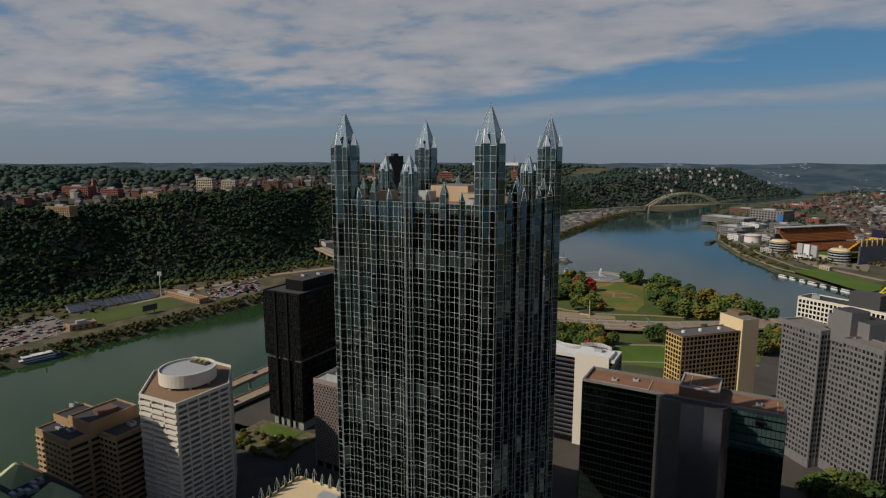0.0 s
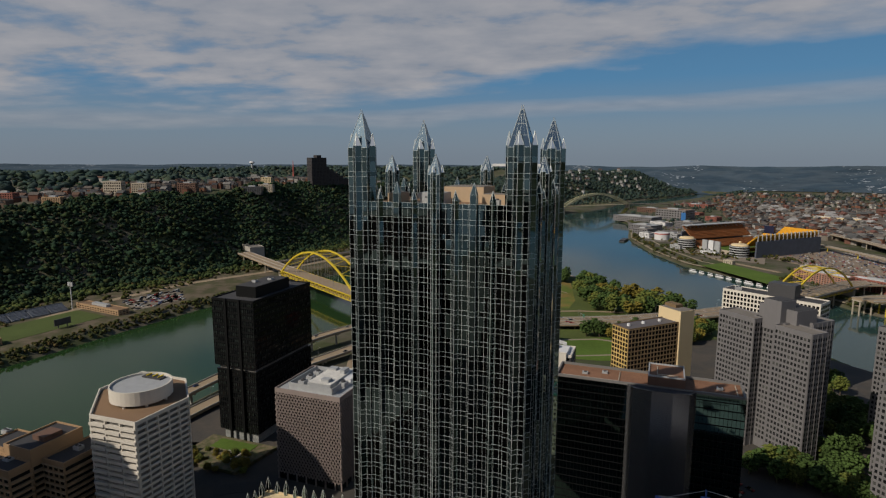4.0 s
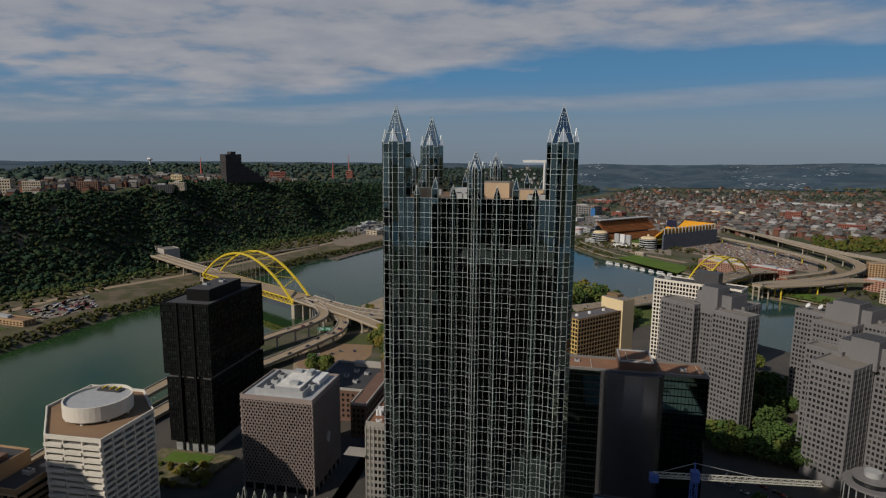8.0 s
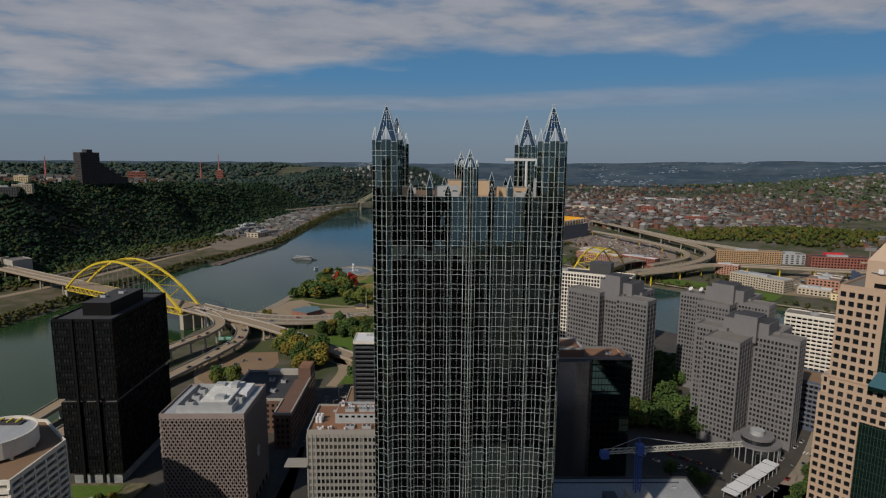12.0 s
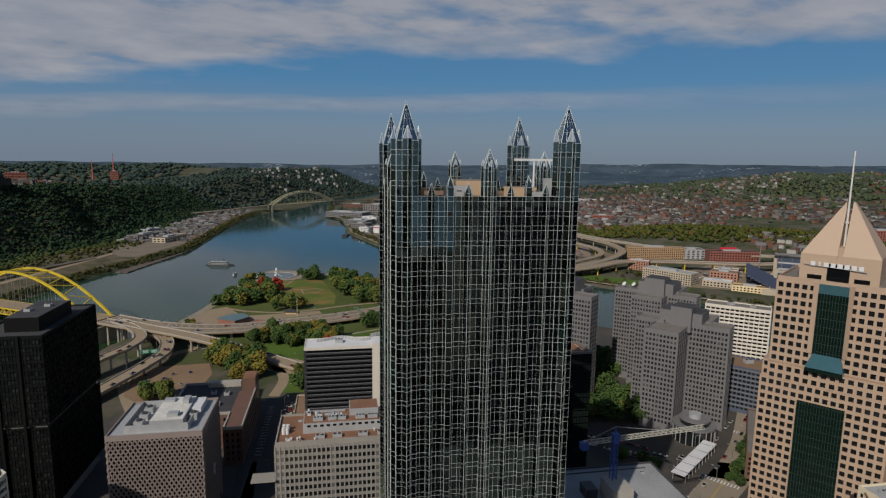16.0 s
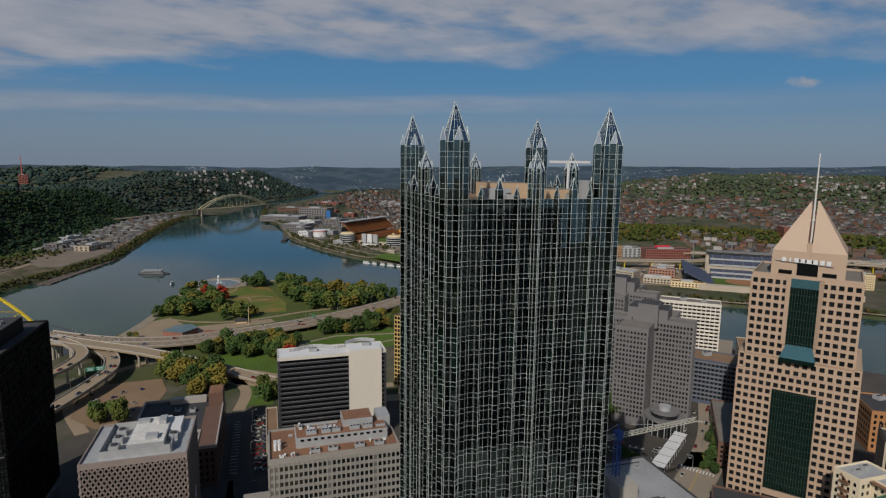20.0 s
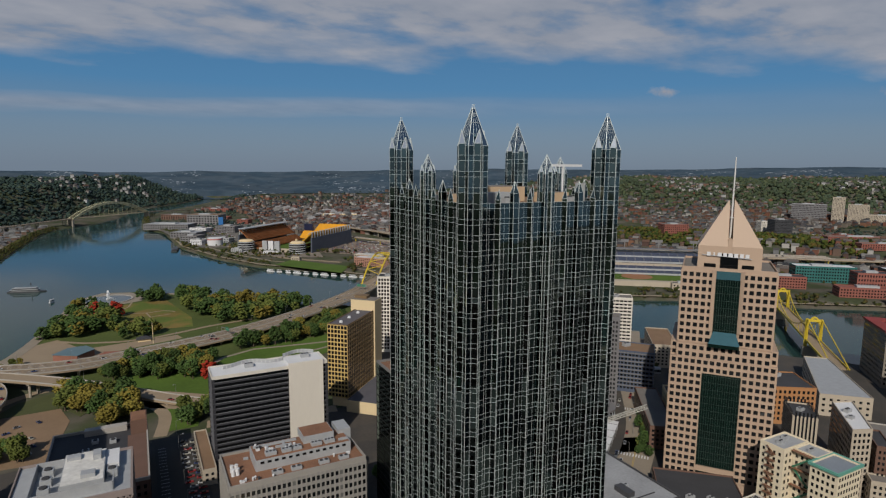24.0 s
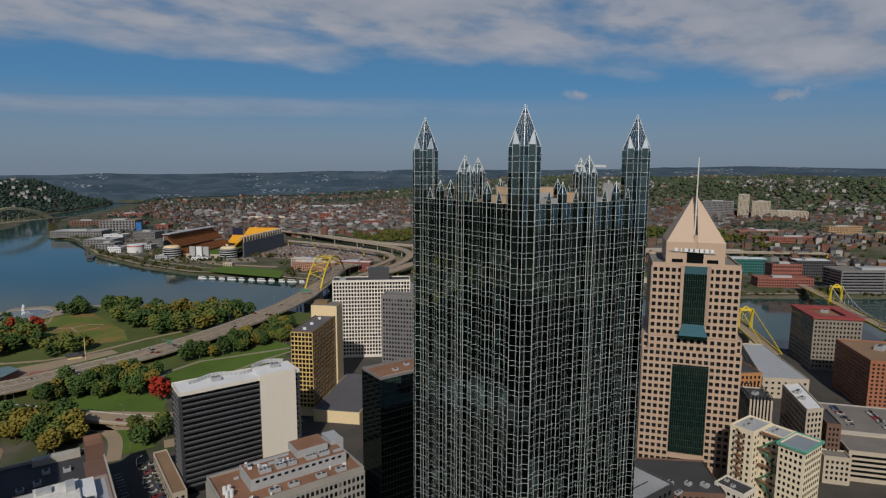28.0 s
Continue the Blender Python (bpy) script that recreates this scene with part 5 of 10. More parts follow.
# ---- the pink granite tower ----
def granite_tower():
    t = thing("granite_tower", "pink granite tower with square windows, a pyramid top and steel mast", "skyscraper", (204.7, 70.2, 0), -52)
    glass = material("green_curtain_glass", (0.006, 0.016, 0.013), 0.08, 0, 0.4, 0.2, 1.0, 0, 0.35, island=0.4)
    teal = material("teal_skylight", (0.06, 0.145, 0.175), 0.15, 0.2, 0.15, 0.2, 1.0)
    H1, H2, D = 26.5, 23.5, 23.0
    low, up_ = 74.0, 124.5
    lo_plan = rect(-H1, H1, -D, D)
    # shafts: a lower block and a narrower upper one, both with cut corners
    s = Shape()
    s.prism(lo_plan, TOWN_Z, low)
    part("lower_shaft", s, PINK_GRANITE, t)
    notch = 3.0
    mid = [(-H1 + notch, -D), (H1 - notch, -D), (H1 - notch, -D + notch), (H1, -D + notch), (H1, D), (-H1, D), (-H1, -D + notch), (-H1 + notch, -D + notch)]
    s = Shape()
    s.prism(mid, low, low + 8)
    part("shoulder", s, PINK_GRANITE, t)
    up_plan = rect(-H2, H2, -D + 1.5, D - 2)
    s = Shape()
    s.prism(up_plan, low + 8, up_)
    part("upper_shaft", s, PINK_GRANITE, t)
    r = Shape()
    r.prism(inset(up_plan, 0.6), up_, up_ + 0.1)
    part("roof", r, ROOF_GRAVEL, t)
    part("parapet", ring(up_plan, inset(up_plan, 0.5), up_, up_ + 1.2), PINK_GRANITE, t)
    # windows: near ones single, the rest joined
    pane = Shape()
    pane.box(-1.08, 1.08, -0.06, 0.06, -1.2, 1.2)
    pane_mesh = pane.mesh("window_pane", PANE)
    count = 0
    rest, frames = Shape(), Shape()

    def window_on(wall, s, z, single, pitch):
        nonlocal count
        a, d, n, _ = wall
        p = a + d * s + n * 0.03
        if single and count < 300:
            part("window", pane_mesh, None, t, at=(p.x, p.y, z), turn=math.degrees(math.atan2(d.y, d.x)))
            count += 1
        else:
            on_wall(rest, wall, s - 1.08, s + 1.08, z - 1.2, z + 1.2, -0.1, 0.09)
        # the stone round the window stands proud of the glass
        a0, p2 = a - n * 0.02, pitch / 2
        at_ = lambda u, v, o: tuple(a0 + d * (s + u) + n * o + Vector((0, 0, z + v)))
        big, hole = ((-p2, -2.05), (p2, -2.05), (p2, 2.05), (-p2, 2.05)), ((-1.08, -1.2), (1.08, -1.2), (1.08, 1.2), (-1.08, 1.2))
        frames.add([at_(u, v, 0.0) for u, v in big] + [at_(u, v, 0.5) for u, v in big] + [at_(u, v, 0.5) for u, v in hole] + [at_(u, v, 0.03) for u, v in hole],
                   [(b + i, b + (i + 1) % 4, b + 4 + (i + 1) % 4, b + 4 + i) for b in (0, 4, 8) for i in range(4)])

    floor = 4.1
    fr = wall_frames(lo_plan)
    for k, wall in enumerate(fr):
        for i in range(20):
            z = low - 1.9 - i * floor
            n = 16 if k in (0, 2) else 12
            p = wall[3] / n
            for j in range(n):
                if k == 0 and 5 <= j <= 10 and 2 <= i <= 19:
                    continue
                if z > 3:
                    window_on(wall, (j + 0.5) * p, z, k == 0, p)
    for k, wall in enumerate(wall_frames(mid)):
        if wall[3] < 2:
            continue
        n = max(1, round(wall[3] / 3.7))
        for i in range(2):
            for j in range(n):
                window_on(wall, (j + 0.5) * wall[3] / n, low + 2 + i * floor, k == 0, wall[3] / n)
    for k, wall in enumerate(wall_frames(up_plan)):
        n = 14
        p = wall[3] / n
        for i in range(11):
            z = up_ - 3.0 - i * floor
            if z < low + 9:
                continue
            for j in range(n):
                if k == 0 and 5 <= j <= 8:
                    continue
                window_on(wall, (j + 0.5) * p, z, k == 0, p)
    part("window_grid", rest, PANE, t, kind="stuff")
    part("stone_surround_grid", frames, PINK_GRANITE, t, kind="stuff")
    # the middle curtain walls
    def curtain(x0, x1, y, z0, z1, name):
        s = Shape()
        s.box(x0, x1, y - 0.25, y + 0.2, z0, z1)
        c = part(name, s, glass, t, "dark green curtain glass")
        m = Shape()
        for i in range(int((x1 - x0) / 1.15) + 1):
            x = x0 + i * (x1 - x0) / int((x1 - x0) / 1.15)
            m.box(x - 0.07, x + 0.07, y - 0.36, y - 0.2, z0, z1)
        for i in range(int((z1 - z0) / floor) + 1):
            m.box(x0, x1, y - 0.34, y - 0.2, z0 + i * floor - 0.07, z0 + i * floor + 0.07)
        part("curtain_mullion_grid", m, material("green_mullion", (0.06, 0.085, 0.072), 0.4, 0.4), c, kind="stuff")
    curtain(-9.7, 9.7, -D, 11.5, low - 7.6, "curtain_wall")
    curtain(-9.7, 9.7, -D, 0, 8.0, "entrance_glass")
    s = Shape()
    s.box(-10.5, 10.5, -D - 1.0, -D + 0.5, 8.2, 11.2)
    part("entrance_beam", s, PINK_GRANITE, t)
    s = Shape()
    s.box(-9.4, 9.4, -D - 0.6, -D, TOWN_Z, 0)
    part("entrance_sill", s, material("green_entrance", (0.12, 0.35, 0.20), 0.3), t)
    y = -D + 1.5
    curtain(-6.0, 6.0, y, low + 9, up_ - 5, "upper_curtain")
    s = Shape()
    s.add([(-7.8, y - 5, low + 10), (7.8, y - 5, low + 10), (5.6, y - 0.3, low + 16), (-5.6, y - 0.3, low + 16), (-7.8, y, low + 10), (7.8, y, low + 10)],
          [(0, 1, 2, 3), (0, 3, 4), (1, 5, 2), (4, 5, 1, 0), (3, 2, 5, 4)])
    part("skylight", s, teal, t, "blue-green sloping skylight")
    s = Shape()
    s.box(-7.6, 7.6, y - 4.8, y, low + 8, low + 10)
    part("skylight_wall", s, glass, t)
    s = Shape()
    s.box(-5.9, 5.9, y - 0.5, y, up_ - 5, up_ - 0.5)
    part("upper_skylight", s, teal, t)
    # chamfered piers at the sides of the middle recess
    for sx in (-1, 1):
        s = Shape()
        a, b = 6.1 * sx, 8.0 * sx
        plan = [(a, y), (b, y), (b, y - 1.4), (a, y - 0.4)]
        s.prism(plan if sx < 0 else plan[::-1], low + 16, up_)
        part("recess_pier", s, PINK_GRANITE, t)
    # the hipped crown, cleft by a slot for the mast
    B, z0, z1, zt = 16.0, up_, 137.0, 162.0
    cy = 1.0
    stone = material("crown_granite_panel", (0.50, 0.365, 0.265), 0.6, 0, 0.05, 0.05, 1.5, 0.03)
    for sx in (-1, 1):
        s = Shape()
        x0, x1 = sx * 1.1, sx * B
        plan = [(x0, cy - B), (x1, cy - B), (x1, cy + B), (x0, cy + B)]
        plan = plan if sx > 0 else plan[::-1]
        s.prism(plan, z0, z1)
        part("crown_base", s, stone, t)
        s = Shape()
        top = [(sx * 1.1, cy - 1.6), (sx * 1.7, cy - 1.6), (sx * 1.7, cy + 1.6), (sx * 1.1, cy + 1.6)]
        s.prism(plan, z1, zt, top if sx > 0 else top[::-1])
        part("crown_slope", s, stone, t, "sloping pink granite crown")
    s = Shape()
    s.box(-1.1, 1.1, cy - B + 0.6, cy + B - 0.6, z0, z1 + 4)
    part("crown_slot", s, stone, t)
    s = Shape()
    s.box(-1.0, 1.0, cy - 6, cy + 6, z1 + 4, zt - 6)
    part("slot_back", s, BROWN_BRICK, t)
    # a dark panel on the stone stands for the shaded opening
    s = Shape()
    s.box(-4.5, 4.5, cy - B - 0.3, cy - B + 0.2, z0, z0 + 8.5)
    part("crown_opening", s, PANE_DARK, t)
    for sx in (-1, 1):
        s = Shape()
        s.box(*sorted((sx * 6.5, sx * 12.5)), cy - B - 0.25, cy - B + 0.2, z0 + 0.6, z0 + 2.6)
        part("crown_vent", s, PANE_DARK, t)
    m = Shape()
    m.drum(0, cy - 7, 0.55, 0.5, z1 - 4, 150, 12)
    m.drum(0, cy - 7, 0.9, 0.9, 152, 152.8, 12)
    m.drum(0, cy - 7, 0.5, 0.32, 150, 186, 12)
    part("mast", m, material("white_mast_paint", (0.75, 0.73, 0.70), 0.5, 0.1), t, "white steel mast", smooth=False)
    # the company sign: plain raised bars in place of the lettering
    for i, wd in enumerate((1.9, 0.7, 2.0, 1.9, 2.2, 2.0, 1.9, 1.9)):
        x = -10.5 + i * 2.75
        b = Shape()
        b.box(x - wd / 2, x + wd / 2, cy - B - 1.0, cy - B - 0.6, z0 + 7.0 - 0.05 * i, z0 + 9.1 - 0.05 * i)
        part("sign_bar", b, ROOF_WHITE, t)
    b = Shape()
    b.bar((-14, cy - B - 0.8, z0 + 7.6), (11, cy - B - 0.8, z0 + 6.3), 0.3)
    part("sign_rail", b, PLANT, t)


granite_tower()

# ---- more of the town ----
FLAT_CREAM = material("cream_brick", (0.82, 0.71, 0.52), 0.8, 0, 0.12, 0.12, 1.5)
wg = town_slab("white_grid_block", "white gridded office slab behind the grey towers", turned(rect(0, 74, 0, 20), (108, 376), -30), 74, WHITE_CONC, ROOF_DARK, 20, 2.9, PANE_DARK, 0.66, 0.66, category="office block", units=((120, 378, 5, 4, 3),))
s = Shape()
s.prism(turned(rect(34, 54, 4, 16), (108, 376), -30), 73, 84)
part("penthouse", s, DARK_PANEL, wg, "black metal roof penthouse")
town_slab("balcony_block", "white banded apartment slab by the northern river", turned(rect(0, 52, 0, 18), (284, 288), -40), 56, WHITE_CONC, ROOF_GRAVEL, 16, 4.0, PANE_DARK, 0.8, 0.45, WHITE_CONC, category="apartment block", units=((305, 282, 5, 4, 3), (318, 270, 4, 3, 2.5)))
town_slab("blue_office", "dark blue glass office with a tan roof", turned(rect(0, 44, 0, 26), (236, 205), -47), 33, material("blue_grey_wall", (0.09, 0.11, 0.16), 0.5, 0, 0.12, 0.1, 1.0), ROOF_BROWN, 9, 3.0, PANE, 0.7, 0.45, GREY_PANEL, category="office block", units=((262, 200, 6, 4, 3),))
town_slab("apartment_walkup", "cream brick flats with iron fire escapes and pale cornice", rect(183.6, 204, 16, 28.6), 41, FLAT_CREAM, PLANT, 11, 3.3, PANE, 0.42, 0.48, category="apartment block", units=((190, 22, 3, 3, 2), (197, 24, 3, 3, 2)))
town_slab("recessed_flats", "yellow brick flats set back between two wings", rect(191, 204, 4, 15.8), 40.5, FLAT_CREAM, PLANT, 11, 3.0, PANE, 0.5, 0.5, category="apartment block", units=((196, 10, 3, 2, 2),))
town_slab("corner_shop", "low white corner shop with a dark roof", rect(170, 182, 12, 28), 12, WHITE_CONC, ROOF_DARK, 3, 3.4, PANE, category="shop", units=((174, 20, 2, 2, 1.5), (177, 25, 2, 2, 1.2)))
town_slab("green_cornice_flats", "cream flats with a green copper cornice", rect(184.5, 204, -9, 3.7), 40, FLAT_CREAM, material("blue_grey_roof", (0.24, 0.27, 0.31), 0.8, 0, 0.15, 0.1, 1.0), 11, 2.6, PANE, 0.5, 0.5, category="apartment block")
t = thing("green_fire_stair", "green iron fire stairs between the flats' wings", "fire escape")
for i in range(4):
    st = Shape()
    st.bar((189.6, 15 if i % 2 else 5, 4 + i * 9), (189.6, 5 if i % 2 else 15, 13 + i * 9), 0.5, 0.9)
    part("stair_flight", st, material("green_iron", (0.06, 0.20, 0.12), 0.6), t)
    st = Shape()
    st.box(188.8, 191.0, 4.2, 15.6, 12.6 + i * 9, 12.8 + i * 9)
    part("landing", st, ROOF_RUST, t)
cg = material("copper_cornice", (0.16, 0.42, 0.33), 0.6, 0.1, 0.12, 0.2, 1.5)
t = thing("copper_cornice", "green copper cornice round the flats' roof", "cornice")
pl = rect(184.5, 204, -9, 3.7)
part("cornice_ring", ring(inset(pl, -0.8), inset(pl, 0.2), 39.0, 40.3), cg, t)
t = thing("fire_escape", "rusty iron fire escape on the flats' wall", "fire escape")
for i in range(10):
    z = 4 + i * 3.6
    s = Shape()
    s.box(182.2, 183.55, 20, 25, z, z + 0.18)
    part("landing", s, ROOF_RUST, t)
    s = Shape()
    s.bar((182.9, 20.4 if i % 2 else 24.6, z + 0.1), (182.9, 24.6 if i % 2 else 20.4, z + 3.6), 0.6, 0.2)
    part("stair", s, ROOF_RUST, t)
    s = Shape()
    s.bar((182.2, 20, z + 1.1), (182.2, 25, z + 1.1), 0.12)
    part("rail", s, ROOF_RUST, t)
town_slab("cream_office", "cream stone office with a white roof and long dark side", [(241.4, 14.3), (252.3, 9.7), (285.3, 37.2), (272.8, 42.2)], 40, LIMESTONE, ROOF_WHITE, 11, 2.8, PANE, 0.5, 0.55, category="office block", units=((258, 24, 3, 3, 2), (266, 30, 4, 3, 2.4)))
town_slab("fluted_office", "tan office with tall fluted stone piers", [(253.4, 38.5), (271, 55), (262, 65), (244.5, 48.5)], 34, LIMESTONE, ROOF_DARK, 1, 2.4, PANE, 0.5, 0.86, category="office block", units=((258, 52, 4, 3, 2),))
town_slab("orange_office", "orange brick office with arched window rows", turned(rect(0, 30, 0, 34), (300, 96), -33), 26, material("orange_brick", (0.42, 0.20, 0.08), 0.85, 0, 0.12, 0.1, 1.5), ROOF_DARK, 6, 3.4, PANE, 0.5, 0.55, category="office block", units=((325, 110, 6, 5, 3),))
town_slab("flat_hall", "broad low hall with a pale grey flat roof", [(346.6, 89), (372, 65.2), (439, 134.2), (425.8, 147.9)], 15, LIMESTONE, PLANT, 3, 5, PANE, 0.4, 0.4)
town_slab("red_roof_hotel", "grey stone hotel block with a red tiled roof edge", turned(rect(0, 50, -40, 0), (451, 97), 44), 46, material("grey_stone", (0.24, 0.21, 0.17), 0.85, 0, 0.15, 0.1, 1.5), ROOF_RUST, 11, 3.0, PANE, 0.5, 0.5, category="hotel", units=((488, 103, 6, 5, 3),))
t = thing("red_roof_edge", "red tiled mansard edge round the hotel roof", "roof")
pl = turned(rect(0, 50, -40, 0), (451, 97), 44)
part("mansard", ring(inset(pl, -1.2), inset(pl, 9), 46, 47.6), material("red_tiles", (0.30, 0.05, 0.04), 0.7, 0, 0.15, 0.1, 1.5), t)
town_slab("brick_hotel", "red brick hotel with pale lower storeys", turned(rect(0, 57, -60, 0), (381, 29), 43), 39, material("warm_brick", (0.33, 0.13, 0.07), 0.85, 0, 0.12, 0.1, 1.5), ROOF_BROWN, 12, 3.4, PANE, 0.45, 0.5, category="hotel", units=((420, 36, 8, 6, 4),))
# garages: dark glass bands stand for the shaded openings of the decks
town_slab("deck_garage", "pale open-deck parking garage", turned(rect(0, 25, -60, 0), (258.6, -3.1), 40), 17, LIMESTONE, ROOF_GRAVEL, 5, 40, PANE_DARK, 0.94, 0.5, category="garage")
town_slab("upper_garage", "pale parking deck with barrier walls", turned(rect(25.4, 72, -70, 0), (258.6, -3.1), 40), 18.5, CONC, ROOF_GRAVEL, 5, 50, PANE_DARK, 0.94, 0.5, category="garage")
town_slab("narrow_office", "slim grey brick office by the garage", turned(rect(0, 24, -7.5, 0), (253.5, 7.5), 40), 31, BROWN_BRICK, ROOF_DARK, 9, 2.6, PANE, 0.5, 0.5, category="office block")
town_slab("low_shop", "low pale stone shop with a grey roof", turned(rect(0, 10, -14, 0), (244, 4), 40), 15, LIMESTONE, ROOF_GRAVEL, 4, 3.0, PANE)
town_slab("tar_roof_block", "low brick block with a cluttered tar roof", turned(rect(0, 42, 0, 36), (133, 46), -41), 11, BROWN_BRICK, ROOF_DARK, 3, 3.2, PANE, units=((150, 42, 4, 3, 2), (158, 36, 3, 3, 2), (146, 34, 5, 2, 1.4), (164, 30, 3, 4, 2)))
wf = town_slab("white_flat_block", "dark block under construction with a dusty white flat roof", rect(40, 105, 12, 64), 39.6, DARK_PANEL, material("dusty_roof", (0.33, 0.335, 0.345), 0.9, 0, 0.3, 0.06, 0.8), 9, 3.6, PANE, units=((96, 56, 2, 2, 1), (90, 30, 3, 2, 1.2)))
for x0, x1, y0, y1, z1 in ((70, 79, 32, 44, 46.5), (62, 67, 40, 47, 43), (84, 88, 22, 30, 41)):
    s = Shape()
    s.box(x0, x1, y0, y1, 38.7, z1)
    part("roof_house", s, DARK_PANEL if x0 != 70 else CONC, wf)
for x0, x1, y in ((44, 100, 60), (46, 98, 20)):
    s = Shape()
    s.box(x0, x1, y, y + 0.4, 38.7, 39.1)
    part("roof_joint", s, ROOF_DARK, wf)
town_slab("yellow_shop", "narrow cream shophouse with green sills", turned(rect(0, 14, 0, 30), (222, 118), -38), 22, CREAM, ROOF_DARK, 5, 2.8, material("green_sill_glass", (0.10, 0.22, 0.13), 0.3))
town_slab("grey_warehouse", "long dark brick warehouse beside the granite tower", turned(rect(0, 16, 0, 70), (192, 108), -38), 14, BROWN_BRICK, ROOF_GRAVEL, 4, 3.4, PANE)
town_slab("tan_walkup", "tan brick loft with stone trim near the water", turned(rect(0, 22, 0, 60), (318, 222), -40), 20, LIMESTONE, ROOF_BROWN, 6, 3.4, PANE)
town_slab("small_tan_house", "small tan house beside the office slab", rect(-70.8, -63.2, 190, 246), 8, LIMESTONE, ROOF_BROWN, 2, 4.0, PANE)
t = thing("footbridge", "glazed footbridge over the boulevard", "footbridge")
s = Shape()
s.bar((262, 230, 6), (300, 196, 6), 6, 4.5)
part("walkway", s, PLANT, t)
s = Shape()
s.bar((262, 230, 6.2), (300, 196, 6.2), 6.1, 2)
part("glazing", s, PANE, t)
# the round glazed foyer at the foot of the grey tower
t = thing("rotunda_foyer", "round glazed foyer with stacked roof rings", "foyer", (192, 158, 0))
for r_, z0, z1, m in ((13, -2, 8, PANE), (13.6, 8, 9.2, GREY_PANEL), (9, 9.2, 12, PANE), (9.6, 12, 13, GREY_PANEL), (4, 13, 16, PLANT)):
    s = Shape()
    s.drum(0, 0, r_, r_, z0, z1, 24)
    part("tier", s, m, t)
for i in range(20):
    a = 2 * math.pi * i / 20
    s = Shape()
    s.bar((13.1 * math.cos(a), 13.1 * math.sin(a), -2), (13.1 * math.cos(a), 13.1 * math.sin(a), 8), 0.4)
    part("mullion", s, PLANT, t)
# glass shelter over the station stairs
t = thing("station_shelter", "long white glazed station shelter roof", "shelter", (172, 126, 0), 37)
for j in range(10):
    s = Shape()
    s.box(-27 + j * 5.4, -22.2 + j * 5.4, -4, 4, 3.0 + 0.25 * (j % 2), 3.3 + 0.25 * (j % 2))
    part("roof_panel", s, ROOF_WHITE, t)
    for sy in (-3.6, 3.6):
        s = Shape()
        s.bar((-24.5 + j * 5.4, sy, -2), (-24.5 + j * 5.4, sy, 3.1), 0.3)
        part("post", s, PLANT, t)
# the tower crane
CRANE_WHITE = material("crane_white", (0.55, 0.53, 0.46), 0.5, 0.1)


def tower_crane():
    t = thing("tower_crane", "blue tower crane with a white lattice jib", "crane", (74, 41, 0), 6)
    s = Shape()
    z0, z1 = 46.5, 64
    for x, y in ((-1, -1), (1, -1), (1, 1), (-1, 1)):
        s.bar((x, y, z0), (x, y, z1), 0.3)
    for i in range(7):
        za, zb = z0 + i * 2.5, z0 + 2.5 + i * 2.5
        for (a, b), (c, d) in (((-1, -1), (1, -1)), ((1, -1), (1, 1)), ((1, 1), (-1, 1)), ((-1, 1), (-1, -1))):
            s.bar((a, b, za), (c, d, zb), 0.16)
    part("mast", s, BLUE_STEEL, t)
    for nm, x0, x1, m in (("jib", 2, 44.5, CRANE_WHITE), ("counter_jib", -15, -1, CRANE_WHITE)):
        s = Shape()
        n = int(abs(x1 - x0) / 2.4)
        for y in (-0.8, 0.8):
            s.bar((x0, y, z1), (x1, y, z1), 0.28)
        s.bar((x0, 0, z1 + 1.7), (x1, 0, z1 + 1.7), 0.28)
        for i in range(n):
            xa, xb = x0 + (x1 - x0) * i / n, x0 + (x1 - x0) * (i + 1) / n
            for y in (-0.8, 0.8):
                s.bar((xa, y, z1), ((xa + xb) / 2, 0, z1 + 1.7), 0.16)
                s.bar(((xa + xb) / 2, 0, z1 + 1.7), (xb, y, z1), 0.16)
            s.bar((xa, -0.8, z1), (xb, 0.8, z1), 0.14)
        part(nm, s, m, t)
    s = Shape()
    s.box(-16, -13, -1.4, 1.4, z1 - 2, z1 + 1)
    part("counterweight", s, BLUE_STEEL, t)
    s = Shape()
    s.box(-1.4, 1.6, -1.3, 1.3, z1 - 1, z1 + 3)
    part("cab", s, BLUE_STEEL, t)
    for x in (24, -13):
        s = Shape()
        s.bar((0, 0, z1 + 6), (x, 0, z1 + 1.5), 0.14)
        part("tie", s, PLANT, t)
    s = Shape()
    s.bar((0, 0, z1), (0, 0, z1 + 6.2), 0.5)
    part("tower_head", s, BLUE_STEEL, t)


tower_crane()
# terrace garden at the foot of the black tower
ground_sheet("terrace", [(-216, 92), (-170, 92), (-166, 126), (-216, 126)], 0.2, material("terrace_garden", (0.17, 0.135, 0.08), 0.9, 0, 0.3, 0.12, 1.0, second=(0.09, 0.095, 0.035)), "raised stone terrace below the black tower", "terrace", 2.6)
ground_sheet("terrace_lawn", [(-206, 112), (-178, 112), (-178, 123), (-206, 123)], 0.45, GRASS, "small clipped lawn on the terrace", "lawn", 0.3)
t = thing("sunken_court", "square sunken court in the terrace garden", "garden court")
part("court_wall", ring(rect(-190, -180, 102, 111), rect(-189.2, -180.8, 102.8, 110.2), 0.2, 1.2), CONC, t)
s = Shape()
s.box(-189.2, -180.8, 102.8, 110.2, 0.21, 0.24)
part("court_floor", s, ROOF_DARK, t)
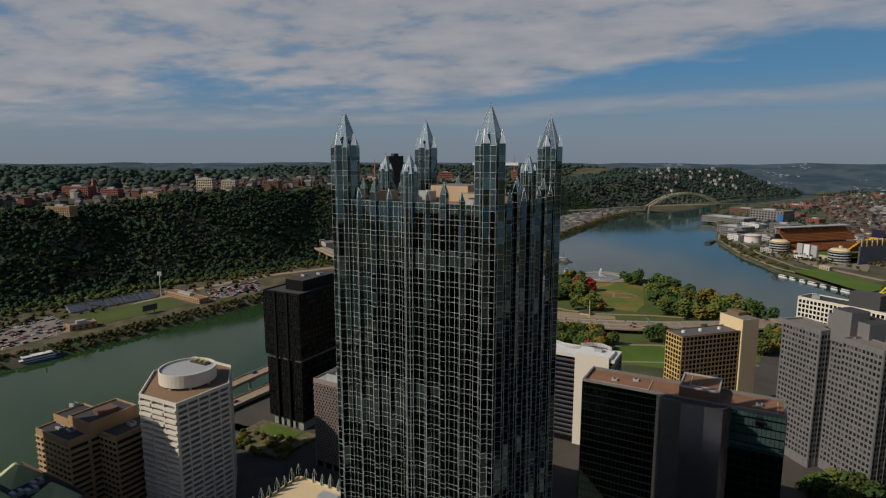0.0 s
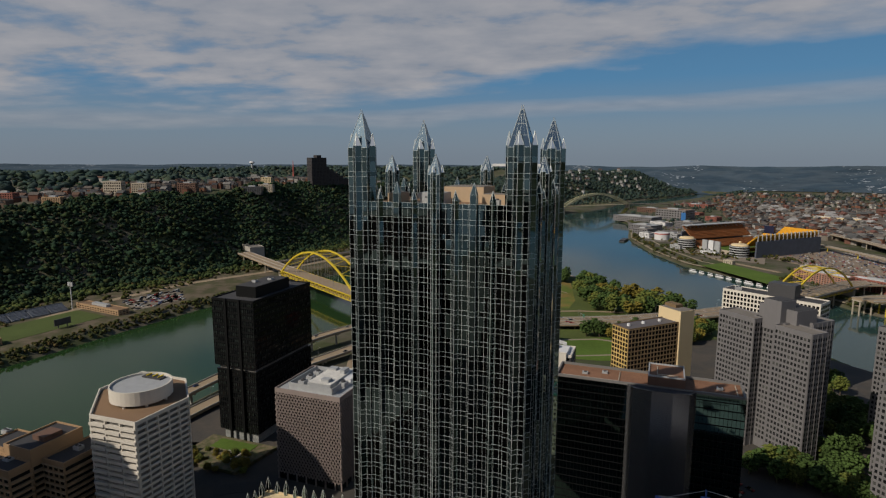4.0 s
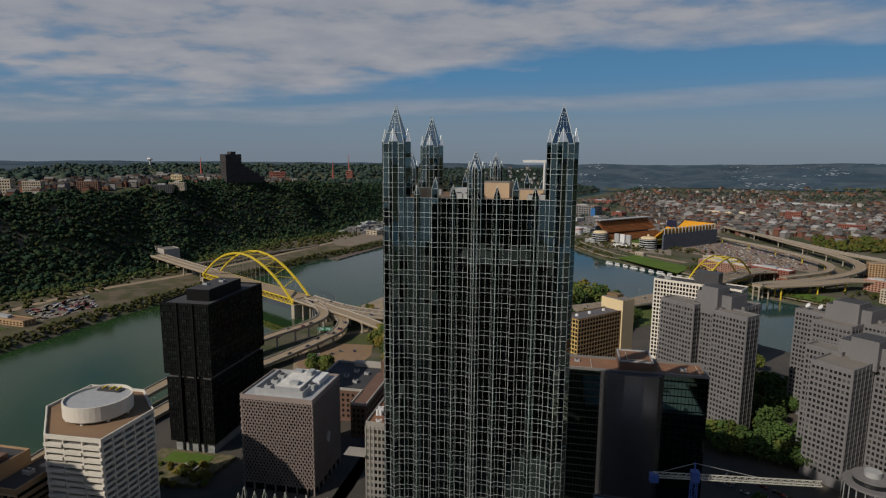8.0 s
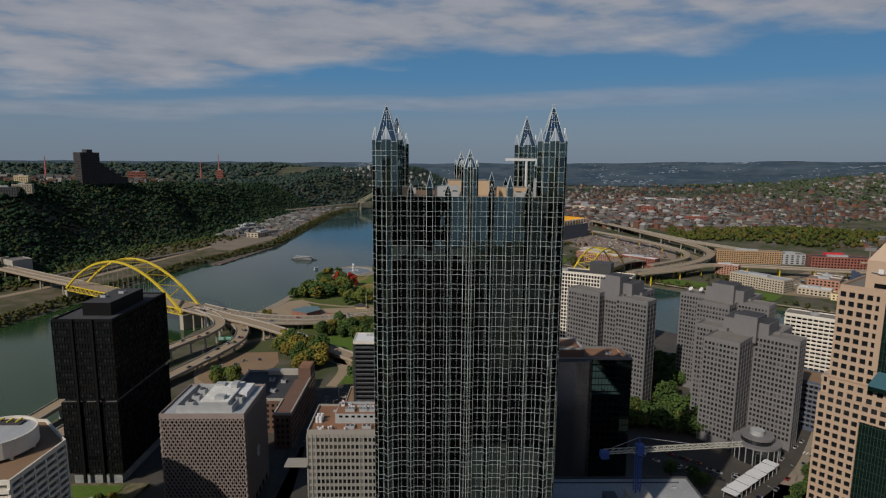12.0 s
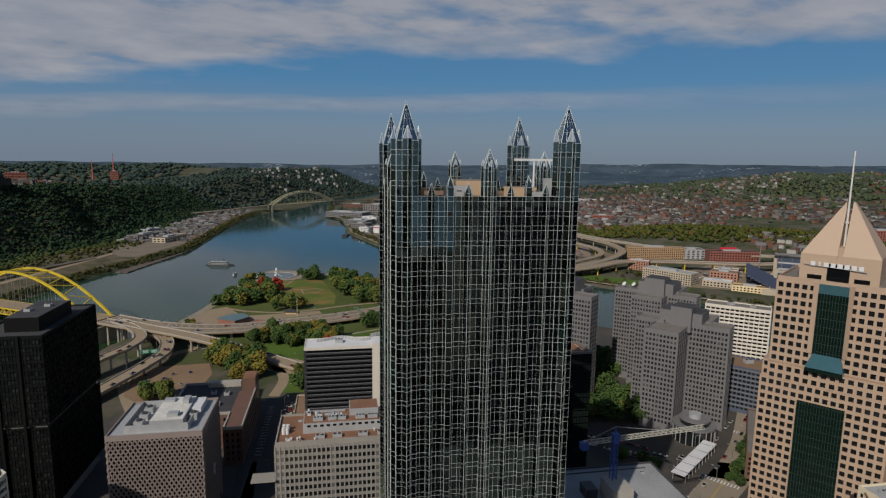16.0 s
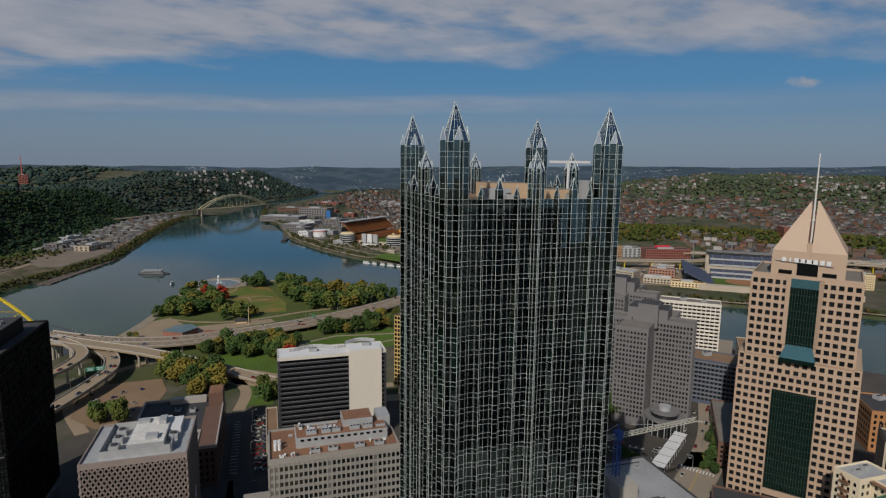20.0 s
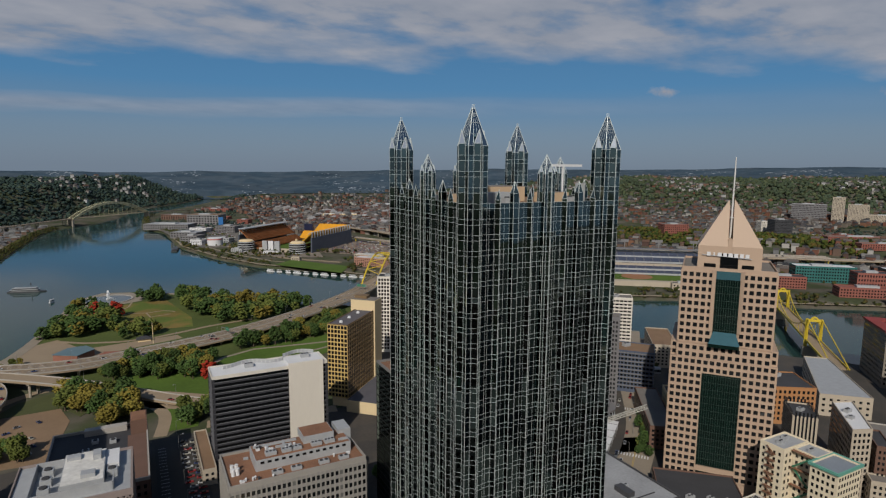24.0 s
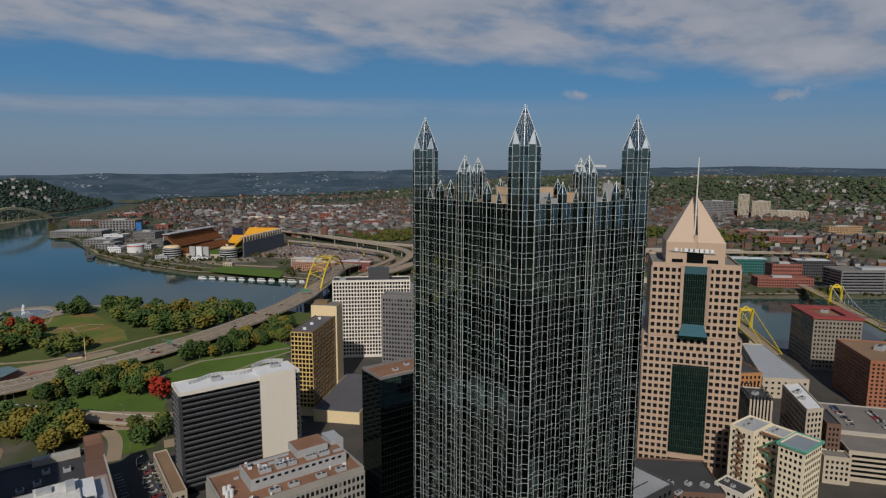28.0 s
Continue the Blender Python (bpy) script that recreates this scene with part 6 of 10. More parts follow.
# unseen plain blocks that close the town behind the camera, for shade and reflections
rng = random.Random(11)
BACKS = [material("back_stone", (0.30, 0.25, 0.20), 0.85, 0, 0.15, 0.05, 1.0), material("back_brick", (0.14, 0.075, 0.055), 0.85, 0, 0.15, 0.05, 1.0), material("back_grey", (0.10, 0.105, 0.11), 0.6, 0, 0.15, 0.05, 1.0), material("back_glass", (0.02, 0.03, 0.03), 0.2, 0, 0.2, 0.05, 1.0)]
# the first, tall one is placed to cast shade on the white tower
for i, (x, y, w_, d_, h_) in enumerate(((-248, -66, 36, 36, 118), (-70, -110, 46, 50, 70), (30, -100, 50, 50, 48), (120, -90, 46, 60, 36), (-150, -100, 50, 60, 54), (-10, -240, 60, 60, 120), (90, -260, 60, 60, 150), (-120, -250, 60, 60, 110), (200, -200, 60, 70, 96), (-230, -180, 50, 60, 90), (280, -130, 60, 60, 70), (-40, -380, 80, 80, 170), (120, -420, 80, 80, 190), (-180, -400, 70, 80, 130), (320, -320, 80, 80, 120), (-20, -40, 40, 30, 22), (50, -44, 50, 30, 26), (100, -40, 40, 40, 24))):
    simple_t = thing("back_block", "unseen plain city block closing the town behind", "building")
    block(simple_t, rect(x - w_ / 2, x + w_ / 2, y - d_ / 2, y + d_ / 2), TOWN_Z, min(h_, 150), BACKS[i % 4], ROOF_GRAVEL)
    g = Shape()
    for wl_ in wall_frames(rect(x - w_ / 2, x + w_ / 2, y - d_ / 2, y + d_ / 2)):
        windows(g, wl_, 2, min(h_, 150) - 1, max(4, int(min(h_, 150) / 4)), int(wl_[3] / 3.5), 0.5, 0.5, 0.8, 0.06)
    part("window_grid", g, PANE, simple_t, kind="stuff")

# ---- streets, highways and bridges ----
ground_sheet("pavement", [(-270, -1000), (900, -1000), (690, -80), (505, 132), (378, 296), (232, 432), (150, 500), (100, 470), (84, 440), (60, 262), (-66, 262), (-66, 266), (-95, 266), (-95, 262), (-150, 262), (-190, 255), (-252, 200), (-262, 100)],
             TOWN_Z + 0.1, material("town_paving", (0.08, 0.068, 0.056), 0.9, 0, 0.3, 0.02, 0.5, second=(0.062, 0.056, 0.05)), "worn grey-brown town paving between the buildings", "pavement")


def road(name, line, width, mat, label, deep=0.35, lift=0.2, category="road"):
    s = Shape()
    pts = [Vector(p) for p in line]
    fine_ = []
    for i in range(len(pts) - 1):
        p0, p1, p2, p3 = pts[max(i - 1, 0)], pts[i], pts[i + 1], pts[min(i + 2, len(pts) - 1)]
        for k in range(6):
            t = k / 6
            fine_.append(0.5 * ((2 * p1) + (p2 - p0) * t + (2 * p0 - 5 * p1 + 4 * p2 - p3) * t * t + (3 * p1 - p0 - 3 * p2 + p3) * t ** 3))
    fine_.append(pts[-1])
    s.ribbon([p + Vector((0, 0, lift)) for p in fine_], width, deep)
    return lone(name, s, mat, label, category, "structure"), fine_


def offset_line(line, d, dz=0.0):
    out = []
    for i, p in enumerate(line):
        e = line[min(i + 1, len(line) - 1)] - line[max(i - 1, 0)]
        n = Vector((-e.y, e.x, 0)).normalized()
        out.append(p + n * d + Vector((0, 0, dz)))
    return out


def viaduct(name, line, width, label, piers=True, deep=1.6, pier_mat=None, step=5, rail=True, z_ground=-2.0):
    """An elevated road: the deck, its two parapets and its piers."""
    t = thing(name, label, "elevated road", kind="structure")
    pts = [Vector(p) for p in line]
    fine_ = []
    for i in range(len(pts) - 1):
        p0, p1, p2, p3 = pts[max(i - 1, 0)], pts[i], pts[i + 1], pts[min(i + 2, len(pts) - 1)]
        for k in range(6):
            q = k / 6
            fine_.append(0.5 * ((2 * p1) + (p2 - p0) * q + (2 * p0 - 5 * p1 + 4 * p2 - p3) * q * q + (3 * p1 - p0 - 3 * p2 + p3) * q ** 3))
    fine_.append(pts[-1])
    s = Shape()
    s.ribbon(fine_, width, deep)
    part("deck", s, ROAD_CONC, t)
    if rail:
        for side in (-1, 1):
            r = Shape()
            r.ribbon(offset_line(fine_, side * (width / 2 - 0.25), 0.95), 0.45, 0.9)
            part("side_barrier", r, CONC, t)
    if width > 20:
        r = Shape()
        r.ribbon(offset_line(fine_, 0, 0.85), 0.6, 0.8)
        part("median_barrier", r, CONC, t)
    if piers:
        for i in range(step // 2, len(fine_), step):
            p = fine_[i]
            if p.z - deep - z_ground < 2:
                continue
            g = max(WATER_Z - 3, land_z(p.x, p.y) - 1)
            e = fine_[min(i + 1, len(fine_) - 1)] - fine_[max(i - 1, 0)]
            n = Vector((-e.y, e.x, 0)).normalized()
            c = Shape()
            a, b = p + n * width * 0.42, p - n * width * 0.42
            zt = p.z - deep
            c.bar((a.x, a.y, zt - 0.8), (b.x, b.y, zt - 0.8), 1.8, 1.6)
            for k in ((-0.3, 0.3) if width > 12 else (0.0,)):
                q = p + n * width * k
                c.drum(q.x, q.y, 1.1, 0.95, g, zt - 0.7, 8)
            part("pier", c, pier_mat or STONE_PIER, t)
    return fine_


HW = {}
HW["point"] = viaduct("point_highway", [(-274, 458, 14.4), (-238, 438, 13), (-200, 430, 10), (-150, 436, 6), (-95, 456, 4), (-30, 478, 4), (30, 508, 4.5), (100, 552, 6), (165, 602, 9), (205, 645, 11), (300, 770, 12), (345, 800, 12)], 30, "broad tan concrete highway deck across the park", deep=1.4, step=4)
HW["ramp"] = viaduct("city_ramp", [(-266, 452, 14.5), (-228, 424, 13.7), (-188, 401, 12), (-150, 377, 9.5), (-112, 351, 5.5), (-80, 329, 1.6), (-48, 305, -1.0), (-25, 290, -1.5)], 14, "tan concrete ramp falling to street level", step=4)
HW["park1"] = viaduct("wharf_ramp", [(-264, 450, 14.3), (-238, 422, 14), (-222, 391, 13.7), (-225, 362, 13), (-237, 338, 12), (-253, 300, 10.5), (-268, 240, 8), (-277, 170, 5), (-276, 100, 3), (-272, 0, 2), (-276, -200, 2), (-284, -600, 2)], 11, "curved concrete ramp along the river wharf", step=4, pier_mat=CONC)
HW["park2"] = viaduct("boulevard_ramp", [(-240, 430, 11), (-205, 402, 9), (-194, 364, 8), (-201, 330, 7), (-216, 290, 5), (-238, 230, 3), (-252, 170, 1.5), (-256, 60, 0.6), (-258, -200, 0.6), (-266, -600, 0.6)], 12, "concrete parkway along the town bank", step=4)

# roads at ground level
road("park_road", [(-188, 258, -2), (-207, 300, -2), (-213, 330, -2), (-208, 358, -2), (-192, 384, -2), (-168, 400, -2), (-140, 398, -2), (-118, 376, -2), (-100, 345, -2), (-86, 308, -2), (-90, 270, -2)], 8.5, ROAD_CONC, "curved concrete park road")
road("avenue", [(-60, 276, -2), (-20, 270, -2), (30, 262, -2)], 12, ROAD_CONC, "pale avenue beside the office slab")
road("park_avenue", [(-150, 352, -2), (-100, 332, -2), (-52, 306, -2), (0, 292, -2), (30, 290, -2)], 9, ROAD_CONC, "pale park avenue")
road("boulevard", [(118, 60, -2), (138, 76, -2), (160, 92, -2), (215, 136, -2), (284, 214, -2), (392, 322, -2)], 21, material("tan_street_concrete", (0.30, 0.25, 0.19), 0.9, 0, 0.15, 0.04, 0.8), "broad tan city boulevard")
road("cross_street", [(92, 196, -2), (132, 152, -2), (172, 124, -2), (200, 112, -2)], 20, ASPHALT, "dark asphalt cross street")
road("town_street", [(-86, -200, -2), (-86, 60, -2), (-84, 170, -2)], 16, ASPHALT, "dark asphalt town street")
road("river_street", [(-222, -400, -2), (-222, 60, -2), (-226, 112, -2)], 14, ASPHALT, "dark riverside street")
road("garden_street", [(-170, 74, -2), (-150, 86, -2), (-95, 86, -2), (-95, 170, -2)], 11, ASPHALT, "dark street beside the lattice block")
road("south_road", [(-540, -300, -1.9), (-560, 150, -1.9), (-608, 300, -1.9), (-600, 480, -1.9), (-545, 620, -1.9), (-500, 800, -1.9), (-460, 1000, -1.9), (-420, 1250, -1.9), (-400, 1600, -1.9)], 12, ROAD_CONC, "tan road along the far bank")
road("rail_line", [(-690, -300, -1.8), (-700, 240, -1.8), (-672, 390, -1.8), (-625, 540, -1.8), (-598, 650, -1.8), (-560, 950, -1.8), (-495, 1150, -1.8), (-450, 1700, -1.8)], 10, material("rail_ballast", (0.20, 0.165, 0.13), 0.95, 0, 0.25, 0.1, 1.0), "brown railway ballast below the bluff")
lot = ground_sheet("parking_lot", [(-94, 172), (-67, 172), (-67, 258), (-94, 262)], TOWN_Z + 0.28, ASPHALT, "dark asphalt parking lot with worn lines", "parking lot")
for j in range(18):
    s = Shape()
    s.box(-92, -87.5, 178 + j * 4.2, 178.25 + j * 4.2, TOWN_Z + 0.281, TOWN_Z + 0.3)
    part("line", s, ROOF_WHITE, lot)
ground_sheet("brick_plaza", [(-203, 286), (-207, 325), (-197, 350), (-154, 353), (-146, 325), (-152, 262), (-182, 264)], TOWN_Z + 0.25, material("red_gravel_lot", (0.26, 0.17, 0.10), 0.95, 0, 0.2, 0.04, 0.8), "reddish gravel parking ground", "parking lot")

# ---- arch bridges ----
def arch_bridge(name, label, a, b, rise, width, steel, deck_deep, panels=16, rib=1.3, deck_mat=None, piers=True, lift=0.0, single=False):
    """A tied arch: two ribs, plain or of two chords with webs, hangers, zigzag bracing, deck and trussed edge beams. lift: the deck's height over the ribs' feet."""
    t = thing(name, label, "bridge")
    a, b = Vector(a), Vector(b)
    d = (b - a).normalized()
    n = Vector((-d.y, d.x, 0)).normalized()
    up_ = Vector((0, 0, lift))

    def at(k, low):
        h = rise * 4 * k * (1 - k)
        depth = 0.0 if single else 4.0 + 2.5 * (1 - 4 * k * (1 - k))
        return a.lerp(b, k) + Vector((0, 0, h - (depth if low else 0) * min(1, 8 * min(k, 1 - k) + 0.15)))

    for side in (-1, 1):
        o = n * side * width / 2
        for low in ((False,) if single else (False, True)):
            s = Shape()
            s.tube([at(i / panels, low) + o for i in range(panels + 1)], rib)
            part("arch_chord" if not single else "arch_rib", s, steel, t)
        if not single:
            web = Shape()
            for i in range(panels):
                web.bar(at(i / panels, i % 2 == 0) + o, at((i + 1) / panels, i % 2 == 1) + o, 0.6)
            part("arch_web", web, steel, t, kind="stuff")
        for i in range(2, panels - 1):
            p = at(i / panels, True) + o
            q = a.lerp(b, i / panels) + o + up_
            if p.z - q.z > 3:
                h_ = Shape()
                h_.bar(q, p, 0.22 if single else 0.28)
                part("hanger", h_, LAMP_GREY if single else steel, t)
        e = Shape()
        e.bar(a + o + up_, b + o + up_, 0.8, 1.2)
        part("edge_beam", e, steel, t)
        if deck_deep > 3:
            tr = Shape()
            low_ = Vector((0, 0, -deck_deep))
            tr.bar(a + o + low_ + up_, b + o + low_ + up_, 0.9)
            m = panels * 2
            for i in range(m):
                p, q = a.lerp(b, i / m) + o + up_, a.lerp(b, (i + 1) / m) + o + up_
                tr.bar(p + (low_ if i % 2 else Vector()), q + (Vector() if i % 2 else low_), 0.7)
            part("deck_truss", tr, steel, t)
    br = Shape()
    for i in range(2, panels - 1):
        p = at(i / panels, False)
        if p.z < a.z + lift + 6:
            continue
        if not single:
            br.bar(p - n * width / 2, p + n * width / 2, 0.5)
        if i < panels - 2:
            q = at((i + 1) / panels, False)
            f = -1 if single and i % 2 else 1
            br.bar(p - n * f * width / 2, q + n * f * width / 2, 0.75 if single else 0.35)
    part("cross_bracing", br, steel, t, kind="stuff")
    for dz in ((0, -deck_deep + 1) if deck_deep > 3 else (0,)):
        s = Shape()
        s.ribbon([a + up_ + Vector((0, 0, dz + 0.6)), b + up_ + Vector((0, 0, dz + 0.6))], width - 1.5, 0.9)
        part("deck", s, deck_mat or ROAD_CONC, t)
    if piers:
        for p in (a, b):
            s = Shape()
            q0, q1 = p - n * width * 0.55, p + n * width * 0.55
            top_ = p.z + lift - deck_deep
            s.bar((q0.x, q0.y, (top_ + WATER_Z - 6) / 2), (q1.x, q1.y, (top_ + WATER_Z - 6) / 2), 6, top_ - WATER_Z + 6)
            part("river_pier", s, STONE_PIER, t)
    return t


LAMP_GREY = material("hanger_grey", (0.30, 0.30, 0.28), 0.5, 0.3)
arch_bridge("arch_bridge", "yellow steel double-deck arch bridge over the river", (-474.7, 577.5, 10), (-276.7, 458.5, 10), 45.5, 24.5, YELLOW_STEEL, 6.5, 22, 2.1, lift=4.0, single=True)
viaduct("bridge_approach", [(-474.7, 577.5, 14.6), (-540, 617, 14.8), (-610, 660, 15.5), (-640, 678, 16)], 22, "tan concrete approach from the tunnel portal", step=4, deep=2.0)
viaduct("portal_loop", [(-560, 620, 10), (-545, 680, 8), (-530, 760, 5), (-500, 860, 1), (-470, 950, -1)], 9, "curved concrete ramp on the far bank", step=4)
t = thing("tunnel_portal", "grey stone tunnel portal building at the wooded bluff", "building", (-642, 690, 0), -34)
block(t, rect(-16, 16, 0, 26), -3, 24, CONC, ROOF_GRAVEL, 1.0)
# dark panels on the wall stand for the unlit tunnel bores
for sx in (-7, 7):
    s = Shape()
    s.box(sx - 5, sx + 5, -0.4, 0.4, 10, 17)
    part("tunnel_mouth", s, ROOF_DARK, t)
s = Shape()
s.box(-19, -15, -3, 8, -3, 27)
part("portal_tower", s, STONE_PIER, t)
GREY_STEEL = material("weathered_bridge_paint", (0.66, 0.61, 0.38), 0.6, 0.1, 0.15, 0.05, 1.0)
arch_bridge("far_arch_bridge", "pale weathered arch bridge far down the river", (-276, 1962, 16), (-64, 2188, 16), 44, 18, GREY_STEEL, 2.0, 16, 2.8)
viaduct("far_bridge_approach", [(-276, 1962, 16.5), (-340, 1894, 14), (-420, 1810, 10), (-520, 1720, 6)], 15, "pale bridge approach on the far bank", step=5)
viaduct("far_bridge_landing", [(-64, 2188, 16.5), (10, 2267, 14), (90, 2350, 8)], 15, "pale bridge landing by the trees", step=5)
arch_bridge("north_arch_bridge", "yellow steel arch bridge over the northern river", (196, 636, 8), (300, 772, 8), 37, 22, YELLOW_STEEL, 5, 18, 1.8, lift=3.0, single=True)

# the suspension bridge with two portal towers
def suspension_bridge(label, a, b, chain_paint):
    t = thing("suspension_bridge", label, "bridge")
    d = (b - a).normalized()
    n = Vector((-d.y, d.x, 0))
    s = Shape()
    s.ribbon([a - d * 30, b + d * 40], 13, 1.6)
    part("deck", s, ROAD_CONC, t)
    for side in (-1, 1):
        e = Shape()
        e.bar(a - d * 30 + n * side * 6.6, b + n * side * 6.6, 0.8, 2.2)
        part("edge_girder", e, YELLOW_STEEL, t)
    for k in (0.2, 0.72):
        p = a.lerp(b, k)
        for side in (-1, 1):
            q = p + n * side * 6.4
            s = Shape()
            s.bar((q.x, q.y, WATER_Z), (q.x, q.y, 29), 2.0, 2.6)
            part("tower_leg", s, YELLOW_STEEL, t)
        s = Shape()
        s.tube([p + n * (-6.4 + 12.8 * i / 8) + Vector((0, 0, 15 + 9 * math.sin(math.pi * i / 8))) for i in range(9)], 1.6)
        part("portal_arch", s, YELLOW_STEEL, t)
        s = Shape()
        s.bar(p - n * 7.6 + Vector((0, 0, 20.5)), p + n * 7.6 + Vector((0, 0, 20.5)), 2.2, 2.4)
        part("portal_beam", s, YELLOW_STEEL, t)
        s = Shape()
        q0, q1 = p - n * 9, p + n * 9
        s.bar((q0.x, q0.y, -6), (q1.x, q1.y, -6), 6, 12)
        part("river_pier", s, STONE_PIER, t)
    for side in (-1, 1):
        c = Shape()
        cable = []
        ks = [(-0.12, 8), (0.2, 29)] + [(0.2 + 0.52 * i / 14, 9.5 + 19.5 * (2 * i / 14 - 1) ** 2) for i in range(1, 15)] + [(1.04, 8)]
        for k, z in ks:
            q = a.lerp(b, k) + n * side * 6.4
            cable.append(Vector((q.x, q.y, z)))
        c.tube(cable, 0.75)
        part("chain", c, chain_paint, t)
        for i in range(1, 14):
            k, z = 0.2 + 0.52 * i / 14, 9.5 + 19.5 * (2 * i / 14 - 1) ** 2
            q = a.lerp(b, k) + n * side * 6.4
            h_ = Shape()
            h_.bar((q.x, q.y, 7), (q.x, q.y, z), 0.3)
            part("hanger", h_, chain_paint, t)


suspension_bridge("yellow suspension bridge with arched portal towers", Vector((467, 148, 7)), Vector((690, 352, 7)), YELLOW_STEEL)
suspension_bridge("suspension bridge with silver chains and yellow portals", Vector((575, 44, 7)), Vector((800, 241, 7)), PLANT)
# north shore ramps
viaduct("north_loop", [(430, 1480, 10), (470, 1285, 12), (492, 1128, 12), (512, 1010, 12), (516, 930, 12), (498, 860, 12), (455, 800, 12), (395, 745, 12), (320, 700, 12), (290, 680, 12)], 15, "curving concrete highway ramp over the parking fields", step=4)
viaduct("north_inner_loop", [(370, 1250, 8), (410, 1130, 10), (445, 1010, 11), (462, 900, 11), (440, 830, 11), (395, 785, 11), (345, 745, 12)], 11, "inner concrete ramp on yellow piers", step=4, pier_mat=YELLOW_STEEL)
viaduct("north_highway", [(300, 676, 12), (372, 706, 12), (440, 745, 12), (500, 742, 12), (570, 722, 12), (640, 700, 12), (730, 690, 12), (860, 640, 12), (1000, 540, 12), (1200, 380, 12)], 20, "long elevated highway along the north bank", step=4, pier_mat=YELLOW_STEEL)
viaduct("north_mainline", [(440, 1500, 6), (500, 1250, 8), (545, 1050, 9), (600, 920, 10), (680, 820, 11), (800, 740, 12), (930, 640, 12), (1100, 500, 12)], 22, "broad concrete highway below the wooded ridge", step=4)

# ---- the north shore ----
def stadium():
    t = thing("stadium", "horseshoe football stadium with orange and yellow seating", "stadium", (112, 1152, 0), -44.4)
    orange = material("orange_seats", (0.30, 0.115, 0.035), 0.8, 0, 0.2, 0.05, 1.5)
    yellow = material("yellow_seats", (0.72, 0.36, 0.02), 0.7, 0, 0.15, 0.05, 1.5)
    steel = material("blue_grey_steel", (0.10, 0.115, 0.15), 0.6, 0.2, 0.25, 0.1, 1.0)

    def tier(name, inner, outer, y0, y1, z0, z1, seat):
        """A raked stand of stepped rows between x = inner and x = outer."""
        s, rows = Shape(), 10
        for i in range(rows):
            x0, x1 = inner + (outer - inner) * i / rows, inner + (outer - inner) * (i + 1) / rows
            z = z0 + (z1 - z0) * (i + 0.5) / rows
            s.box(min(x0, x1), max(x0, x1), y0, y1, z - 2.5, z)
        return part(name, s, seat, t, kind="stuff")

    tier("lower_tier", 18, -6, 15, 205, 3, 14, orange)
    tier("upper_tier", -4, -34, 20, 200, 18, 43, orange)
    tier("lower_tier", 92, 116, 25, 215, 3, 14, yellow)
    tier("upper_tier", 114, 142, 25, 215, 18, 42, yellow)

    def end_tier(name, y0, y1, z0, z1, x0, x1):
        s, rows = Shape(), 10
        for i in range(rows):
            a, b = y0 + (y1 - y0) * i / rows, y0 + (y1 - y0) * (i + 1) / rows
            z = z0 + (z1 - z0) * (i + 0.5) / rows
            s.box(x0, x1, a, b, z - 2.5, z)
        return part(name, s, yellow, t, kind="stuff")

    end_tier("end_lower_tier", 200, 226, 6, 22, 8, 104)
    end_tier("end_upper_tier", 224, 256, 20, 38, 36, 112)
    s = Shape()
    s.box(8, 32, 226, 230, 4, 38)
    part("score_screen", s, material("screen_navy", (0.02, 0.025, 0.06), 0.3), t, "dark navy score screen")
    for nm, x0, x1 in (("west_wall", -37, -34), ("east_wall", 142, 145)):
        s = Shape()
        s.box(x0, x1, 20, 212, -3, 30)
        part(nm, s, steel, t)
        for i in range(16):
            c = Shape()
            x = (x0 + x1) / 2
            y = 24 + i * 12
            c.bar((x, y, -3), (x, y, 43), 1.6)
            c.bar((x, y, 43), (x + (-10 if x > 50 else 10), y, 37), 1.2)
            part("frame", c, PLANT, t)
    s = Shape()
    s.prism([(-36, 18), (-18, 18), (-18, 202), (-36, 202)], 43, 44.5)
    part("west_roof", s, PLANT, t, "pale grey roof edge")
    for x, y in ((-4, 2), (116, 10)):
        c = Shape()
        c.drum(x, y, 17, 17, -3, 20, 20)
        o = part("rotunda", c, PANE_DARK, t)
        for i in range(5):
            r = Shape()
            r.drum(x, y, 17.8, 17.8, i * 4.6 - 1, i * 4.6 + 0.9, 20)
            part("rotunda_ring", r, PLANT, o)
        r = Shape()
        r.drum(x, y, 16, 13, 20, 23, 20)
        part("rotunda_roof", r, CREAM, o)
    for k in range(3):
        s = Shape()
        s.box(34 + k * 15, 46 + k * 15, 4, 8, -3, 22)
        part("sign_tower", s, PLANT if k != 1 else ROOF_WHITE, t)
    s = Shape()
    s.box(22, 96, 10, 14, -3, 6)
    part("gate_house", s, LIMESTONE, t)
    s = Shape()
    s.box(16, 94, 20, 202, -1.2, -0.6)
    part("field", s, GRASS, t)
    s = Shape()
    s.box(104, 108, 22, 26, -3, 26)
    part("lift_tower", s, CREAM, t)


stadium()


